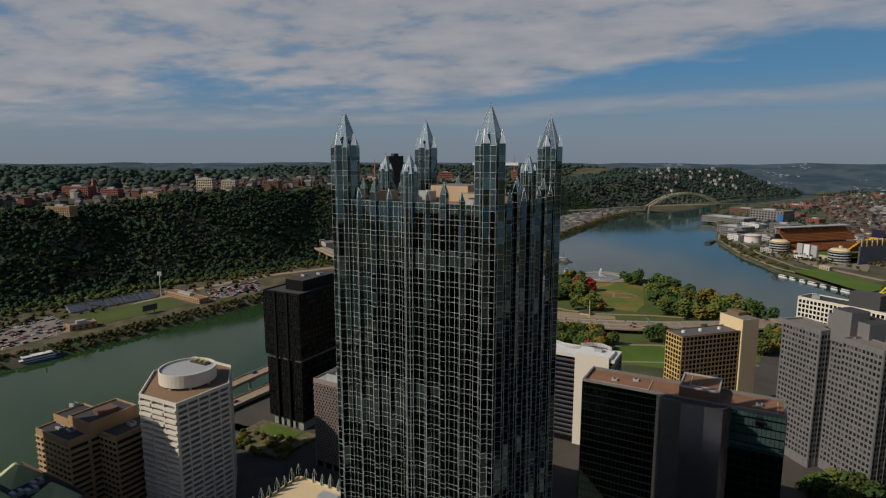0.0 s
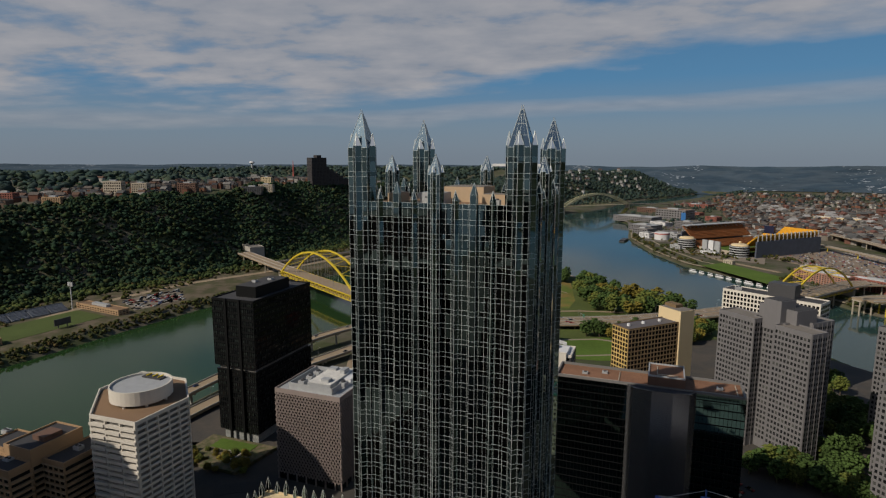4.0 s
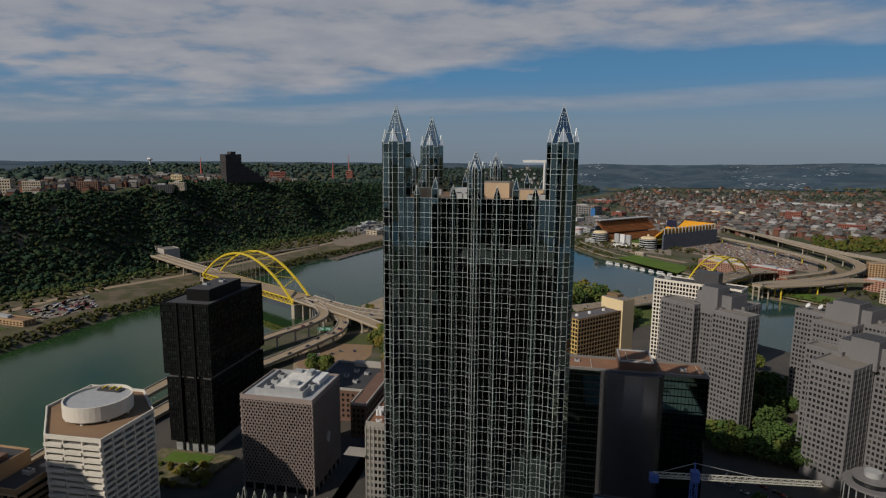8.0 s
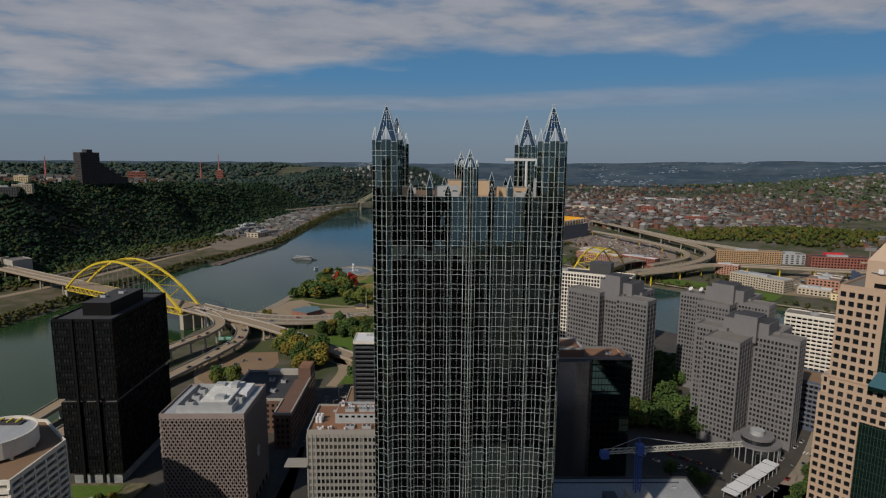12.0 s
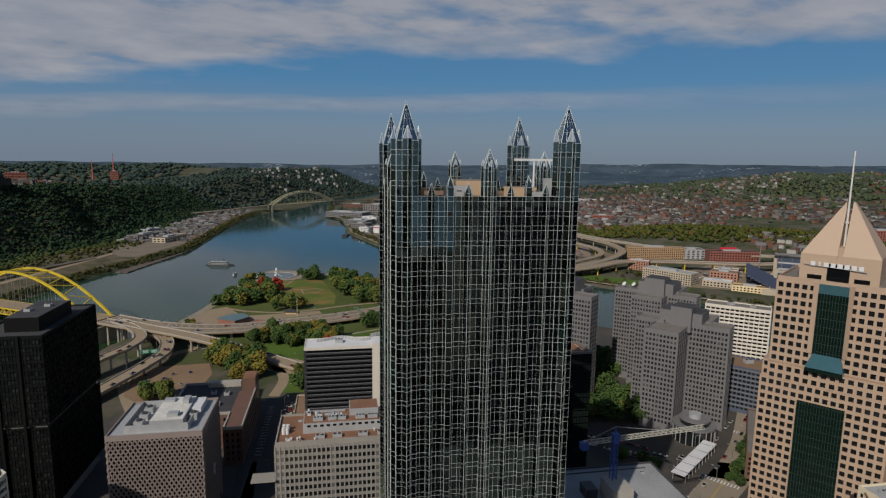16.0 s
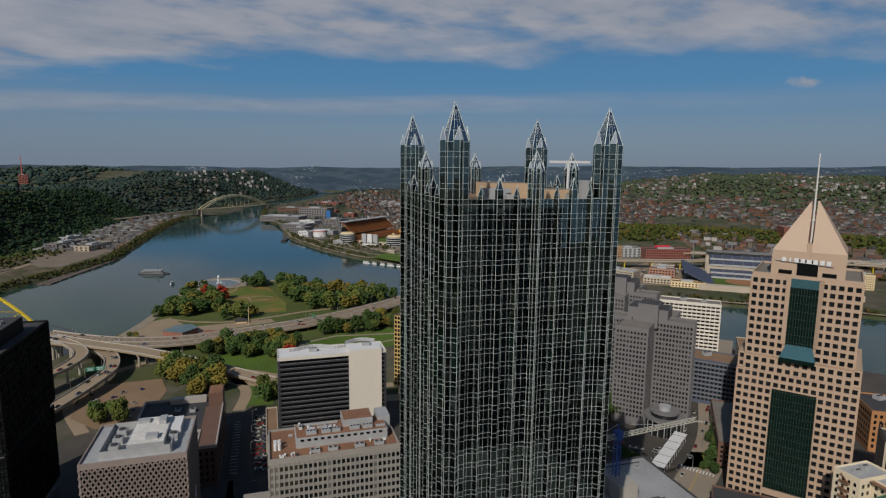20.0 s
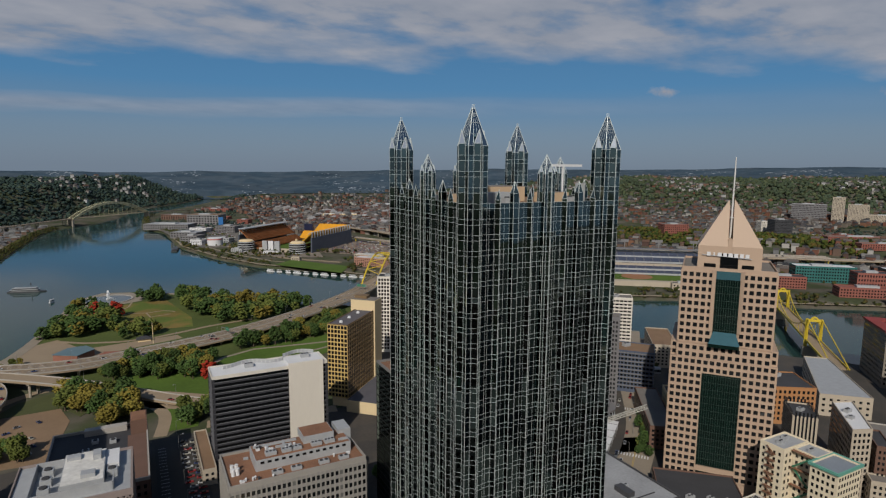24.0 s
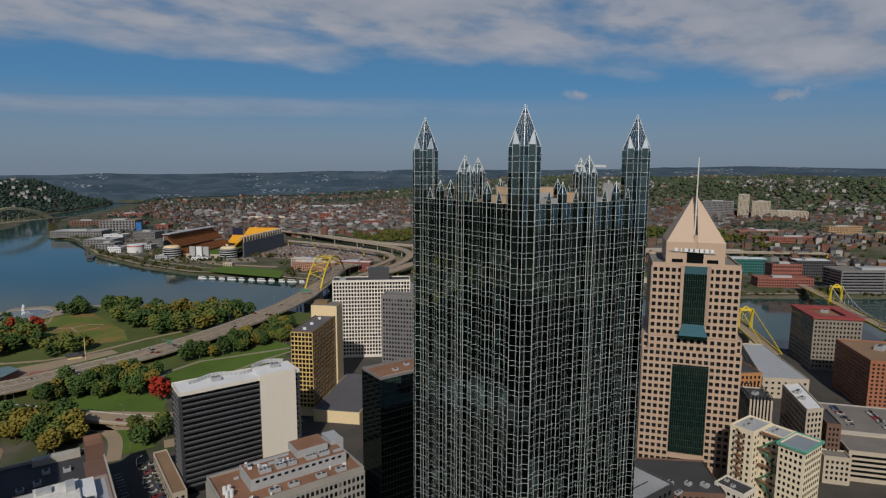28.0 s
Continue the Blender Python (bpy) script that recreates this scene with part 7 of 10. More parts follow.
def simple_block(name, label, at, turn, w_, d_, h_, wall, roof=None, storeys=4, pitch=6, glass=None, base=None, ww=0.5, hh=0.5, category="building", group=""):
    """A far block: walls, roof, parapet and window rows."""
    z0 = land_z(*at) - 1.5 if base is None else base
    t = thing(name, label, category, (at[0], at[1], z0), turn, group)
    plan = rect(-w_ / 2, w_ / 2, -d_ / 2, d_ / 2)
    h_ = h_ + 1.5
    block(t, plan, 0, h_, wall, roof or ROOF_GRAVEL, 0.9, 0.6)
    for wl_ in wall_frames(plan):
        g = Shape()
        windows(g, wl_, 2, h_ - 0.6, storeys, max(2, round(wl_[3] / pitch)), ww, hh, 0.8, 0.1, 0.25)
        part("window_grid", g, glass or PANE, t, kind="stuff")
    if w_ > 20:
        s = Shape()
        s.box(-w_ * 0.2, w_ * 0.15, -d_ * 0.2, d_ * 0.2, h_, h_ + 3)
        part("roof_house", s, PLANT, t)
    return t


RED_BRICK = material("red_brick", (0.27, 0.095, 0.07), 0.85, 0, 0.12, 0.08, 1.5)
ROSE = material("rose_brick", (0.40, 0.21, 0.15), 0.85, 0, 0.12, 0.08, 1.5)
TEAL_GLASS = material("teal_glass", (0.05, 0.16, 0.15), 0.2, 0, 0.2, 0.1, 1.0)
def far_block(nm, lb, at_, tr, ww_, dd_, hh_, wl2, rf, st, pt):
    simple_block(nm, lb, at_, tr, ww_, dd_, hh_, wl2, rf, st, pt)


far_block("apartment_house", "rose and cream brick apartment house beside the ramp", (292, 850), -47, 82, 22, 16, ROSE, ROOF_WHITE, 5, 4)
far_block("apartment_house", "red brick apartment house beside the bridge ramp", (350, 812), -47, 66, 20, 16, RED_BRICK, ROOF_WHITE, 5, 4)
far_block("apartment_house", "cream brick apartment house with flat roof", (300, 905), -47, 60, 16, 14, LIMESTONE, ROOF_WHITE, 4, 4)
far_block("hotel", "long tan hotel block with a teal middle bay", (560, 850), -12, 108, 18, 22, TAN_BRICK, ROOF_GRAVEL, 6, 4)
far_block("garage", "grey parking garage beside the hotel", (634, 846), -12, 46, 30, 18, PLANT, ROOF_GRAVEL, 5, 9)
far_block("warehouse", "red brick warehouse with a red sign on its roof", (690, 800), -14, 90, 26, 20, RED_BRICK, ROOF_DARK, 4, 5)
far_block("office_house", "pale stone office house near the river", (466, 640), -58, 78, 26, 18, LIMESTONE, PLANT, 5, 4)
far_block("office_house", "red and glass office house near the ramp", (470, 742), -40, 34, 18, 16, ROSE, ROOF_WHITE, 5, 4)
far_block("low_house", "tan low terrace house by the ball park", (545, 560), -40, 48, 18, 8, CREAM, ROOF_BROWN, 2, 5)
far_block("low_house", "tan low brick house by the ball park", (520, 600), -40, 40, 22, 9, LIMESTONE, ROOF_WHITE, 2, 5)
far_block("science_hall", "pale science hall with flat roofs on the bank", (20, 1480), -35, 70, 50, 14, GREY_PANEL, PLANT, 3, 8)
far_block("science_hall", "pale low hall beside the drum", (20, 1370), -35, 44, 36, 16, GREY_PANEL, ROOF_GRAVEL, 3, 8)
far_block("casino", "long pale hall with a teal glass front", (-10, 1720), -30, 130, 60, 15, GREY_PANEL, PLANT, 3, 7)
far_block("casino", "large pale parking hall with roof plant", (100, 1830), -30, 100, 60, 30, GREY_PANEL, ROOF_BROWN, 4, 9)
far_block("warehouse", "low red-roofed warehouse far off", (190, 2330), -30, 110, 50, 10, RED_BRICK, RED_BRICK, 2, 9)
far_block("warehouse", "long brown brick warehouse on the bank", (30, 2050), -30, 100, 40, 16, BROWN_BRICK, ROOF_GRAVEL, 3, 8)
far_block("red_office", "dark red brick office on the north bank", (868, 312), -40, 46, 26, 32, RED_BRICK, ROOF_DARK, 5, 4)
far_block("red_office", "low red brick annexe with flat roof", (840, 300), -40, 84, 24, 14, RED_BRICK, RED_BRICK, 3, 4)
far_block("glass_office", "teal glass and grey office on the north bank", (905, 402), -40, 90, 30, 26, TEAL_GLASS, ROOF_WHITE, 5, 4)
far_block("glass_office", "red brick office with teal panels", (800, 400), -40, 56, 24, 18, RED_BRICK, ROOF_DARK, 4, 4)
far_block("grey_office", "dark grey office with a white top", (960, 310), -40, 60, 30, 30, DARK_PANEL, ROOF_WHITE, 6, 4)
far_block("tan_tower", "tan block with yellow walls near the ball park", (800, 486), -40, 30, 22, 22, CREAM, ROOF_GRAVEL, 6, 3)
far_block("office_tower", "dark banded office tower on the north side", (1400, 790), -25, 48, 34, 52, DARK_PANEL, ROOF_GRAVEL, 13, 3)
far_block("office_tower", "pale slim office tower on the north side", (1420, 850), -25, 24, 24, 44, WHITE_CONC, ROOF_GRAVEL, 11, 3)
far_block("shopping_hall", "long low brown hall on the north side", (1440, 700), -25, 150, 60, 12, BROWN_BRICK, ROOF_GRAVEL, 2, 9)
far_block("hospital", "tan brick hospital tower on the hill", (1915, 925), -61, 34, 30, 80, LIMESTONE, ROOF_GRAVEL, 20, 4)
far_block("hospital", "tan brick ward block beside the hospital tower", (1945, 880), -61, 56, 30, 58, LIMESTONE, ROOF_GRAVEL, 16, 4)
far_block("hospital", "wide grey hospital ward block on the hill", (1885, 1000), -61, 100, 26, 54, GREY_PANEL, ROOF_WHITE, 9, 4)
far_block("hospital", "tan stepped hospital wing on the hill", (1985, 815), -61, 130, 40, 26, LIMESTONE, ROOF_GRAVEL, 7, 4)
far_block("school", "long tan school building on the hill", (1760, 560), -25, 110, 26, 24, TAN_BRICK, ROOF_GRAVEL, 4, 5)
far_block("school", "yellow brick school among the houses", (1700, 420), -25, 80, 26, 22, CREAM, ROOF_GRAVEL, 4, 5)
far_block("church", "red brick church among the trees", (1460, 665), -25, 40, 20, 22, RED_BRICK, RED_BRICK, 2, 6)
far_block("terrace", "red brick terraces in a row", (1330, 560), -35, 150, 30, 12, RED_BRICK, ROOF_GRAVEL, 3, 5)
far_block("terrace", "red brick terrace houses", (1280, 480), -35, 120, 26, 12, RED_BRICK, ROOF_GRAVEL, 3, 5)
far_block("school", "red brick school block across the flats", (760, 1500), -25, 60, 40, 22, RED_BRICK, ROOF_GRAVEL, 4, 5)
far_block("school", "tall red brick block across the flats", (700, 1720), -25, 40, 36, 34, RED_BRICK, ROOF_GRAVEL, 6, 5)
far_block("works", "long white-roofed works hall in the valley", (900, 2000), -20, 180, 60, 12, PLANT, ROOF_WHITE, 2, 12)
far_block("works", "cream works hall in the valley", (560, 1900), -20, 120, 40, 14, CREAM, ROOF_WHITE, 2, 12)
far_block("works", "long grey works hall in the valley", (1000, 2300), -20, 220, 60, 12, PLANT, ROOF_WHITE, 2, 12)
far_block("red_office", "broad red brick block below the ridge", (1080, 860), -25, 60, 40, 24, RED_BRICK, ROOF_GRAVEL, 5, 5)
simple_block("grey_office", "wide grey banded office beside the silver bridge", (925, 205), -36, 130, 44, 32, GREY_PANEL, ROOF_GRAVEL, 7, 65, ww=0.98, hh=0.5)
s = Shape()
s.drum(62, 1288, 17, 17, -3, 15, 24)
dm = lone("drum_hall", s, ROOF_WHITE, "round white hall with a red band on the bank", "building")
r = Shape()
r.drum(62, 1288, 17.4, 17.4, 11, 13.5, 24)
part("red_band", r, material("faded_red_band", (0.5, 0.16, 0.14), 0.6), dm)
s = Shape()
s.box(112, 124, 1632, 1640, -3, 34)
lone("blue_screen", s, material("blue_panel", (0.05, 0.20, 0.50), 0.5), "tall blue sign panel beside the casino", "sign")
s = Shape()
s.bar((640, 800, 22), (672, 795, 22), 0.6, 5)
lone("roof_sign", s, material("red_sign", (0.6, 0.03, 0.05), 0.5), "red sign panel on a warehouse roof", "sign", at=(28, 6, 0))


def ball_park():
    t = thing("ball_park", "open ball park with dark blue seats and a green field", "stadium", (690, 530, 0), -37)
    blue = material("navy_seats", (0.055, 0.07, 0.12), 0.7, 0, 0.2, 0.05, 1.5)
    for k, (z0, z1, y0, y1) in enumerate(((1, 12, 22, 52), (17, 32, 50, 84))):
        s = Shape()
        for i in range(9):
            a, b = y0 + (y1 - y0) * i / 9, y0 + (y1 - y0) * (i + 1) / 9
            z = z0 + (z1 - z0) * i / 9
            s.box(-95, 75, a, b, z - 2.5, z)
        part("seat_tier", s, blue, t, kind="stuff")
    s = Shape()
    for i in range(9):
        a, b = -95 - 5 * i, -100 - 5 * i
        s.box(b, a, -60, 60, 2 + 2.4 * i - 2.5, 2 + 2.4 * i)
    part("side_tier", s, blue, t, kind="stuff")
    for y, z in ((22, 2.0), (35, 7.5), (50, 18.0), (66, 25.5), (84, 33.0)):
        s = Shape()
        s.box(-95, 75, y - 0.5, y + 0.5, z - 2.2, z + 0.6)
        part("tier_fascia", s, PLANT, t)
    for x in range(-90, 76, 15):
        s = Shape()
        s.bar((x, 22.5, 2.4), (x, 52, 12.6), 0.9, 0.3)
        part("stair_aisle", s, GREY_PANEL, t)
        s = Shape()
        s.bar((x, 50.5, 17.6), (x, 84, 32.4), 0.9, 0.5)
        part("stair_aisle", s, GREY_PANEL, t)
    s = Shape()
    s.box(-95, 80, -66, 22, -1.5, -0.5)
    part("field", s, GRASS, t)
    s = Shape()
    s.drum(-50, 2, 26, 26, -0.5, -0.4, 20)
    part("infield", s, material("infield_clay", (0.33, 0.15, 0.07), 0.95), t)
    s = Shape()
    s.box(-120, 90, -78, -66, -3, 6)
    part("river_arcade", s, LIMESTONE, t)
    for y, z in ((86, 33), (50, 17)):
        s = Shape()
        s.box(-100, 78, y, y + 4, -3, z)
        part("stand_wall", s, LIMESTONE, t)
    s = Shape()
    s.box(-100, 78, 76, 88, 36, 37.5)
    part("roof_edge", s, GREY_PANEL, t)
    for x in (-120, -60, 0, 60):
        s = Shape()
        s.bar((x, 90, -3), (x, 90, 52), 1.4)
        s.bar((x - 7, 90, 50), (x + 7, 90, 50), 1.2, 5)
        part("light_mast", s, GREY_PANEL, t)


ball_park()
# greens and fields of the north bank
ground_sheet("river_lawn", [(128, 945), (212, 812), (246, 872), (168, 990)], -1.4, GRASS, "bright mown lawn on the north bank", "lawn")
ground_sheet("river_green", [(318, 690), (380, 632), (402, 560), (440, 560), (470, 590), (400, 672), (340, 715)], -1.4, GRASS, "strip of mown grass by the ramps", "lawn")
ground_sheet("stadium_lot", [(240, 1095), (330, 960), (440, 870), (492, 1000), (460, 1180), (380, 1235)], -1.5, material("car_park_tan", (0.26, 0.20, 0.15), 0.95, 0, 0.25, 0.03, 0.5), "wide tan car park between stadium and ramps", "parking lot")
ground_sheet("ramp_field", [(330, 760), (420, 760), (500, 880), (500, 980), (455, 860), (380, 800)], -1.6, material("dry_ground", (0.22, 0.165, 0.10), 0.95, 0, 0.3, 0.03, 0.5), "dry ground inside the ramp loop", "ground")
ground_sheet("works_yard", [(470, 600), (620, 520), (720, 650), (640, 780), (520, 700)], -1.6, material("yard_gravel", (0.25, 0.195, 0.13), 0.95, 0, 0.25, 0.03, 0.5), "tan gravel car park by the ball park", "parking lot")

def bank_strip(name, d, width, z, mat, label, y0, y1):
    """A strip of paving that follows the northern bank, d metres inland."""
    pts = [Vector((*q, 0)) for q in NORTH_BANK if y0 <= q[1] <= y1]
    fine_ = [pts[i].lerp(pts[i + 1], k / 4) for i in range(len(pts) - 1) for k in range(4)] + [pts[-1]]
    s = Shape()
    s.ribbon([(q.x, q.y, z) for q in offset_line(fine_, d)], width, 0.3)
    return lone(name, s, mat, label, "road", "structure")


BANK_STONE = material("tan_bank_stone", (0.33, 0.27, 0.19), 0.9, 0, 0.2, 0.05, 0.6)
bank_strip("bank_walk", 7, 6, -3.2, BANK_STONE, "tan stone walk along the northern bank", 180, 1900)
bank_strip("shore_road", 78, 11, -1.5, ROAD_CONC, "pale road behind the northern bank", 800, 1900)
bank_strip("shore_path", 38, 4, -1.5, BANK_STONE, "pale path on the northern bank", 560, 1900)
ground_sheet("stadium_plaza", [(70, 1130), (150, 1045), (235, 1000), (250, 1090), (150, 1150)], -1.45, material("plaza_paving", (0.24, 0.20, 0.16), 0.95, 0, 0.25, 0.04, 0.5), "pale paved plaza before the stadium", "plaza")
ground_sheet("science_plaza", [(-40, 1700), (-10, 1420), (20, 1250), (80, 1240), (150, 1420), (130, 1700), (60, 1800)], -1.46, material("pale_lots", (0.21, 0.185, 0.16), 0.95, 0, 0.35, 0.02, 0.3, second=(0.12, 0.115, 0.10)), "pale lots and drives round the science halls", "parking lot")
ground_sheet("works_lots", [(130, 1420), (330, 1300), (430, 1500), (430, 2100), (120, 2150), (40, 1880)], -1.48, material("works_paving", (0.19, 0.165, 0.14), 0.95, 0, 0.4, 0.015, 0.2, second=(0.10, 0.10, 0.075)), "lots, sidings and yards behind the stadium", "parking lot")
for nm, lb, at_, w_, d_, h_, wl_ in (
    ("kiosk", "low white pavilion before the stadium", (150, 1085), 34, 10, 6, ROOF_WHITE),
    ("kiosk", "low grey-roofed pavilion near the river", (92, 1150), 26, 12, 7, PLANT),
    ("kiosk", "small tan stone shelter by the river walk", (176, 985), 18, 8, 6, LIMESTONE),
    ("annexe", "pale annexe beside the drum hall", (30, 1310), 30, 24, 12, ROOF_WHITE),
    ("annexe", "grey flat annexe behind the drum hall", (88, 1330), 40, 22, 11, PLANT),
    ("annexe", "white low hall beside the casino", (60, 1590), 54, 30, 12, ROOF_WHITE),
    ("garage", "grey parking garage behind the science halls", (130, 1560), 60, 40, 18, GREY_PANEL),
    ("shed", "red-roofed shed behind the casino", (160, 1980), 70, 26, 9, RED_BRICK),
    ("shed", "brown brick shed behind the stadium", (300, 1480), 60, 24, 10, BROWN_BRICK),
    ("shed", "pale flat shed behind the stadium", (250, 1620), 70, 30, 9, LIMESTONE),
    ("shed", "grey shed near the sidings", (330, 1780), 60, 30, 10, PLANT),
    ("shed", "red brick works house near the sidings", (210, 1800), 40, 26, 13, RED_BRICK),
    ("office_house", "brown brick office house by the ramp", (560, 640), 40, 24, 14, ROSE),
    ("office_house", "pale flat-roofed house in the yard", (600, 690), 36, 20, 8, WHITE_CONC),
    ("office_house", "tan brick house by the river road", (640, 460), 30, 20, 9, LIMESTONE),
):
    simple_block(nm, lb, at_, -42, w_, d_, h_, wl_, ROOF_GRAVEL if wl_ is not RED_BRICK else RED_BRICK, max(2, int(h_ / 4)), 5)

# ---- woods, trees, houses ----
def ico_template(level, seed, rough_=0.28):
    bm = bmesh.new()
    bmesh.ops.create_icosphere(bm, subdivisions=level, radius=1.0)
    v = np.array([p.co[:] for p in bm.verts])
    f = np.array([[q.index for q in fa.verts] for fa in bm.faces])
    bm.free()
    rg = np.random.RandomState(seed)
    v = v * (1 + rg.uniform(-rough_, rough_, (len(v), 1))) + rg.uniform(-0.08, 0.08, v.shape)
    return v, f


SMALL = [ico_template(1, s, 0.34) for s in range(6)]


def tuft_template(seed):
    """A ragged clump of leaves of eight facets."""
    rg = np.random.RandomState(seed)
    v = np.array([(1, 0, 0), (0, 1, 0), (-1, 0, 0), (0, -1, 0), (0, 0, 1), (0, 0, -1)], float)
    v = v * rg.uniform(0.6, 1.35, (6, 1)) + rg.uniform(-0.25, 0.25, (6, 3))
    m = np.array(Euler(rg.uniform(0, 6.28, 3)).to_matrix())
    return v @ m.T, np.array([(0, 1, 4), (1, 2, 4), (2, 3, 4), (3, 0, 4), (1, 0, 5), (2, 1, 5), (3, 2, 5), (0, 3, 5)])


TUFTS = [tuft_template(s) for s in range(12)]


def tri_mesh(name, verts, faces, mats, mat_index=None, smooth=False):
    me = bpy.data.meshes.new(name)
    n = faces.shape[1]
    me.vertices.add(len(verts))
    me.vertices.foreach_set("co", verts.astype(np.float32).ravel())
    me.loops.add(faces.size)
    me.loops.foreach_set("vertex_index", faces.astype(np.int32).ravel())
    me.polygons.add(len(faces))
    me.polygons.foreach_set("loop_start", np.arange(0, faces.size, n, dtype=np.int32))
    for m in mats:
        me.materials.append(m)
    if mat_index is not None:
        me.polygons.foreach_set("material_index", mat_index.astype(np.int32))
    me.update(calc_edges=True)
    if smooth:
        me.shade_smooth()
    return me


def scatter(name, pts, radii, flat, bits, mat, label, category="woods", seed=1):
    """Many trees joined into one sheet of woods: each crown is a handful of ragged clumps round its middle."""
    rg = np.random.RandomState(seed)
    P, R = np.asarray(pts, float), np.asarray(radii, float)
    vs, fs, base = [], [], 0
    T = np.stack([t[0] for t in TUFTS])
    F = TUFTS[0][1]
    for b in range(bits):
        n = len(P)
        u = rg.normal(size=(n, 3))
        u /= np.linalg.norm(u, axis=1)[:, None]
        u[:, 2] = np.abs(u[:, 2]) if b else 0.4
        c = P + u * R[:, None] * (0.62 if b else 0.12) * (1, 1, flat)
        sc = R[:, None] * rg.uniform(0.75, 1.2, (n, 3)) * (0.62 if b else 0.95) * (1, 1, flat)
        v = T[rg.randint(len(T), size=n)] * sc[:, None, :] + c[:, None, :]
        vs.append(v.reshape(-1, 3))
        fs.append((F[None] + (base + 6 * np.arange(n))[:, None, None]).reshape(-1, 3))
        base += 6 * n
    me = tri_mesh(name, np.concatenate(vs), np.concatenate(fs), [mat])
    return lone(name, me, None, label, category, "stuff")


def jitter_grid(x0, x1, y0, y1, step, seed):
    rg = np.random.RandomState(seed)
    gx_, gy_ = np.meshgrid(np.arange(x0, x1, step), np.arange(y0, y1, step))
    p = np.stack([gx_.ravel(), gy_.ravel()], -1)
    return p + rg.uniform(-0.45, 0.45, p.shape) * step, rg


# the wooded bluff
p, rg = jitter_grid(-1000, -440, -350, 1950, 5.6, 21)
into = along(FOOT, p[:, 1]) - p[:, 0]
keep = (into > -6) & (into < 186 + 18 * np.sin(p[:, 1] / 70)) & (rg.uniform(size=len(p)) < 0.93)
p = p[keep]
z = land_height(p[:, 0], p[:, 1])
r_ = rg.uniform(2.2, 5.2, len(p)) * np.where(rg.uniform(size=len(p)) < 0.12, 1.45, 1.0)
scatter("bluff_woods", np.stack([p[:, 0], p[:, 1], z + r_ * 0.75], -1), r_, 0.95, 3, WOODS, "dense dark green autumn woods on the steep bluff", seed=2)
ys_ = [-300, -100, 60, 200, 320, 420, 520, 640, 780, 920, 1060, 1150]
flats = [(float(along(SOUTH_BANK, y)) - 22, y) for y in ys_] + [(float(along(FOOT, y)) + 4, y) for y in ys_[::-1]]
ground_sheet("south_flats", flats, -1.85, material("tan_flats", (0.15, 0.122, 0.088), 0.95, 0, 0.3, 0.02, 0.3, 0.2, 0.1, second=(0.085, 0.085, 0.045)), "tan river flats of gravel, weeds and sidings", "ground")
# bank scrub and shore trees
SCRUB = palette_material("scrub_leaves", [(0.05, 0.06, 0.018), (0.075, 0.075, 0.022), (0.045, 0.055, 0.018), (0.10, 0.075, 0.03), (0.06, 0.07, 0.02)], 0.95, 0.3, 0.03, 0.6, 0.6, spec=0.1)
pts, rad = [], []
rg = np.random.RandomState(4)
for line, inner, outer, count, y_lo, y_hi in ((SOUTH_BANK, -2, -22, 4200, -300, 1900), (SOUTH_BANK, -112, -200, 1500, -100, 1150), (NORTH_BANK, 6, 22, 420, 640, 2300), (NORTH_BANK, 8, 26, 260, 100, 640)):
    segs = [(Vector((*line[i], 0)), Vector((*line[i + 1], 0))) for i in range(len(line) - 1)]
    segs = [s_ for s_ in segs if max(s_[0].y, s_[1].y) > y_lo and min(s_[0].y, s_[1].y) < y_hi]
    lens = np.array([(b - a).length for a, b in segs])
    for _ in range(count):
        a, b = segs[rg.choice(len(segs), p=lens / lens.sum())]
        k = rg.uniform()
        q = a.lerp(b, k)
        q = q + Vector((rg.uniform(min(inner, outer), max(inner, outer)), 0, 0))
        if not y_lo < q.y < y_hi or inside_one(RIVER, q.x, q.y):
            continue
        if 120 < q.x < 260 and 800 < q.y < 1000:
            continue
        r1 = rg.uniform(1.2, 2.9) if line is SOUTH_BANK and outer > -30 else rg.uniform(1.8, 4.4)
        pts.append((q.x, q.y, land_z(q.x, q.y) + r1 * 0.6))
        rad.append(r1)
scatter("bank_scrub", pts, rad, 0.85, 3, SCRUB, "olive scrub and small trees along the river banks", "scrub", 5)
# the ridge and hills north of the river
p, rg = jitter_grid(250, 1500, 500, 1750, 11, 31)
r0 = np.hypot(p[:, 0] - 100, p[:, 1])
ang = np.arctan2(p[:, 0] - 150, np.maximum(p[:, 1], 1))
keep = (np.abs(r0 - 1330 - 20 * np.sin(ang * 20)) < 120) & (ang > 0.33) & (ang < 1.25) & (rg.uniform(size=len(p)) < 0.85)
p = p[keep]
r_ = rg.uniform(4, 8, len(p))
scatter("ridge_woods", np.stack([p[:, 0], p[:, 1], land_height(p[:, 0], p[:, 1]) + r_ * 0.7], -1), r_, 0.95, 3,
        palette_material("ridge_leaves", [(0.075, 0.095, 0.02), (0.06, 0.08, 0.018), (0.10, 0.10, 0.022), (0.05, 0.07, 0.018), (0.12, 0.09, 0.025)], 0.95, 0.3, 0.03, 0.5, 0.6, spec=0.1), "sunlit green woods on the low northern ridge", seed=6)
# leaf colours shifted to blue-green: distance haze painted into the base colour
HAZED_WOODS = palette_material("hazed_woods_leaves", [(0.040, 0.066, 0.058), (0.050, 0.075, 0.058), (0.034, 0.056, 0.054), (0.060, 0.082, 0.058), (0.044, 0.066, 0.060)], 1.0, 0.35, 0.008, 0.1, 0.3, spec=0.05)


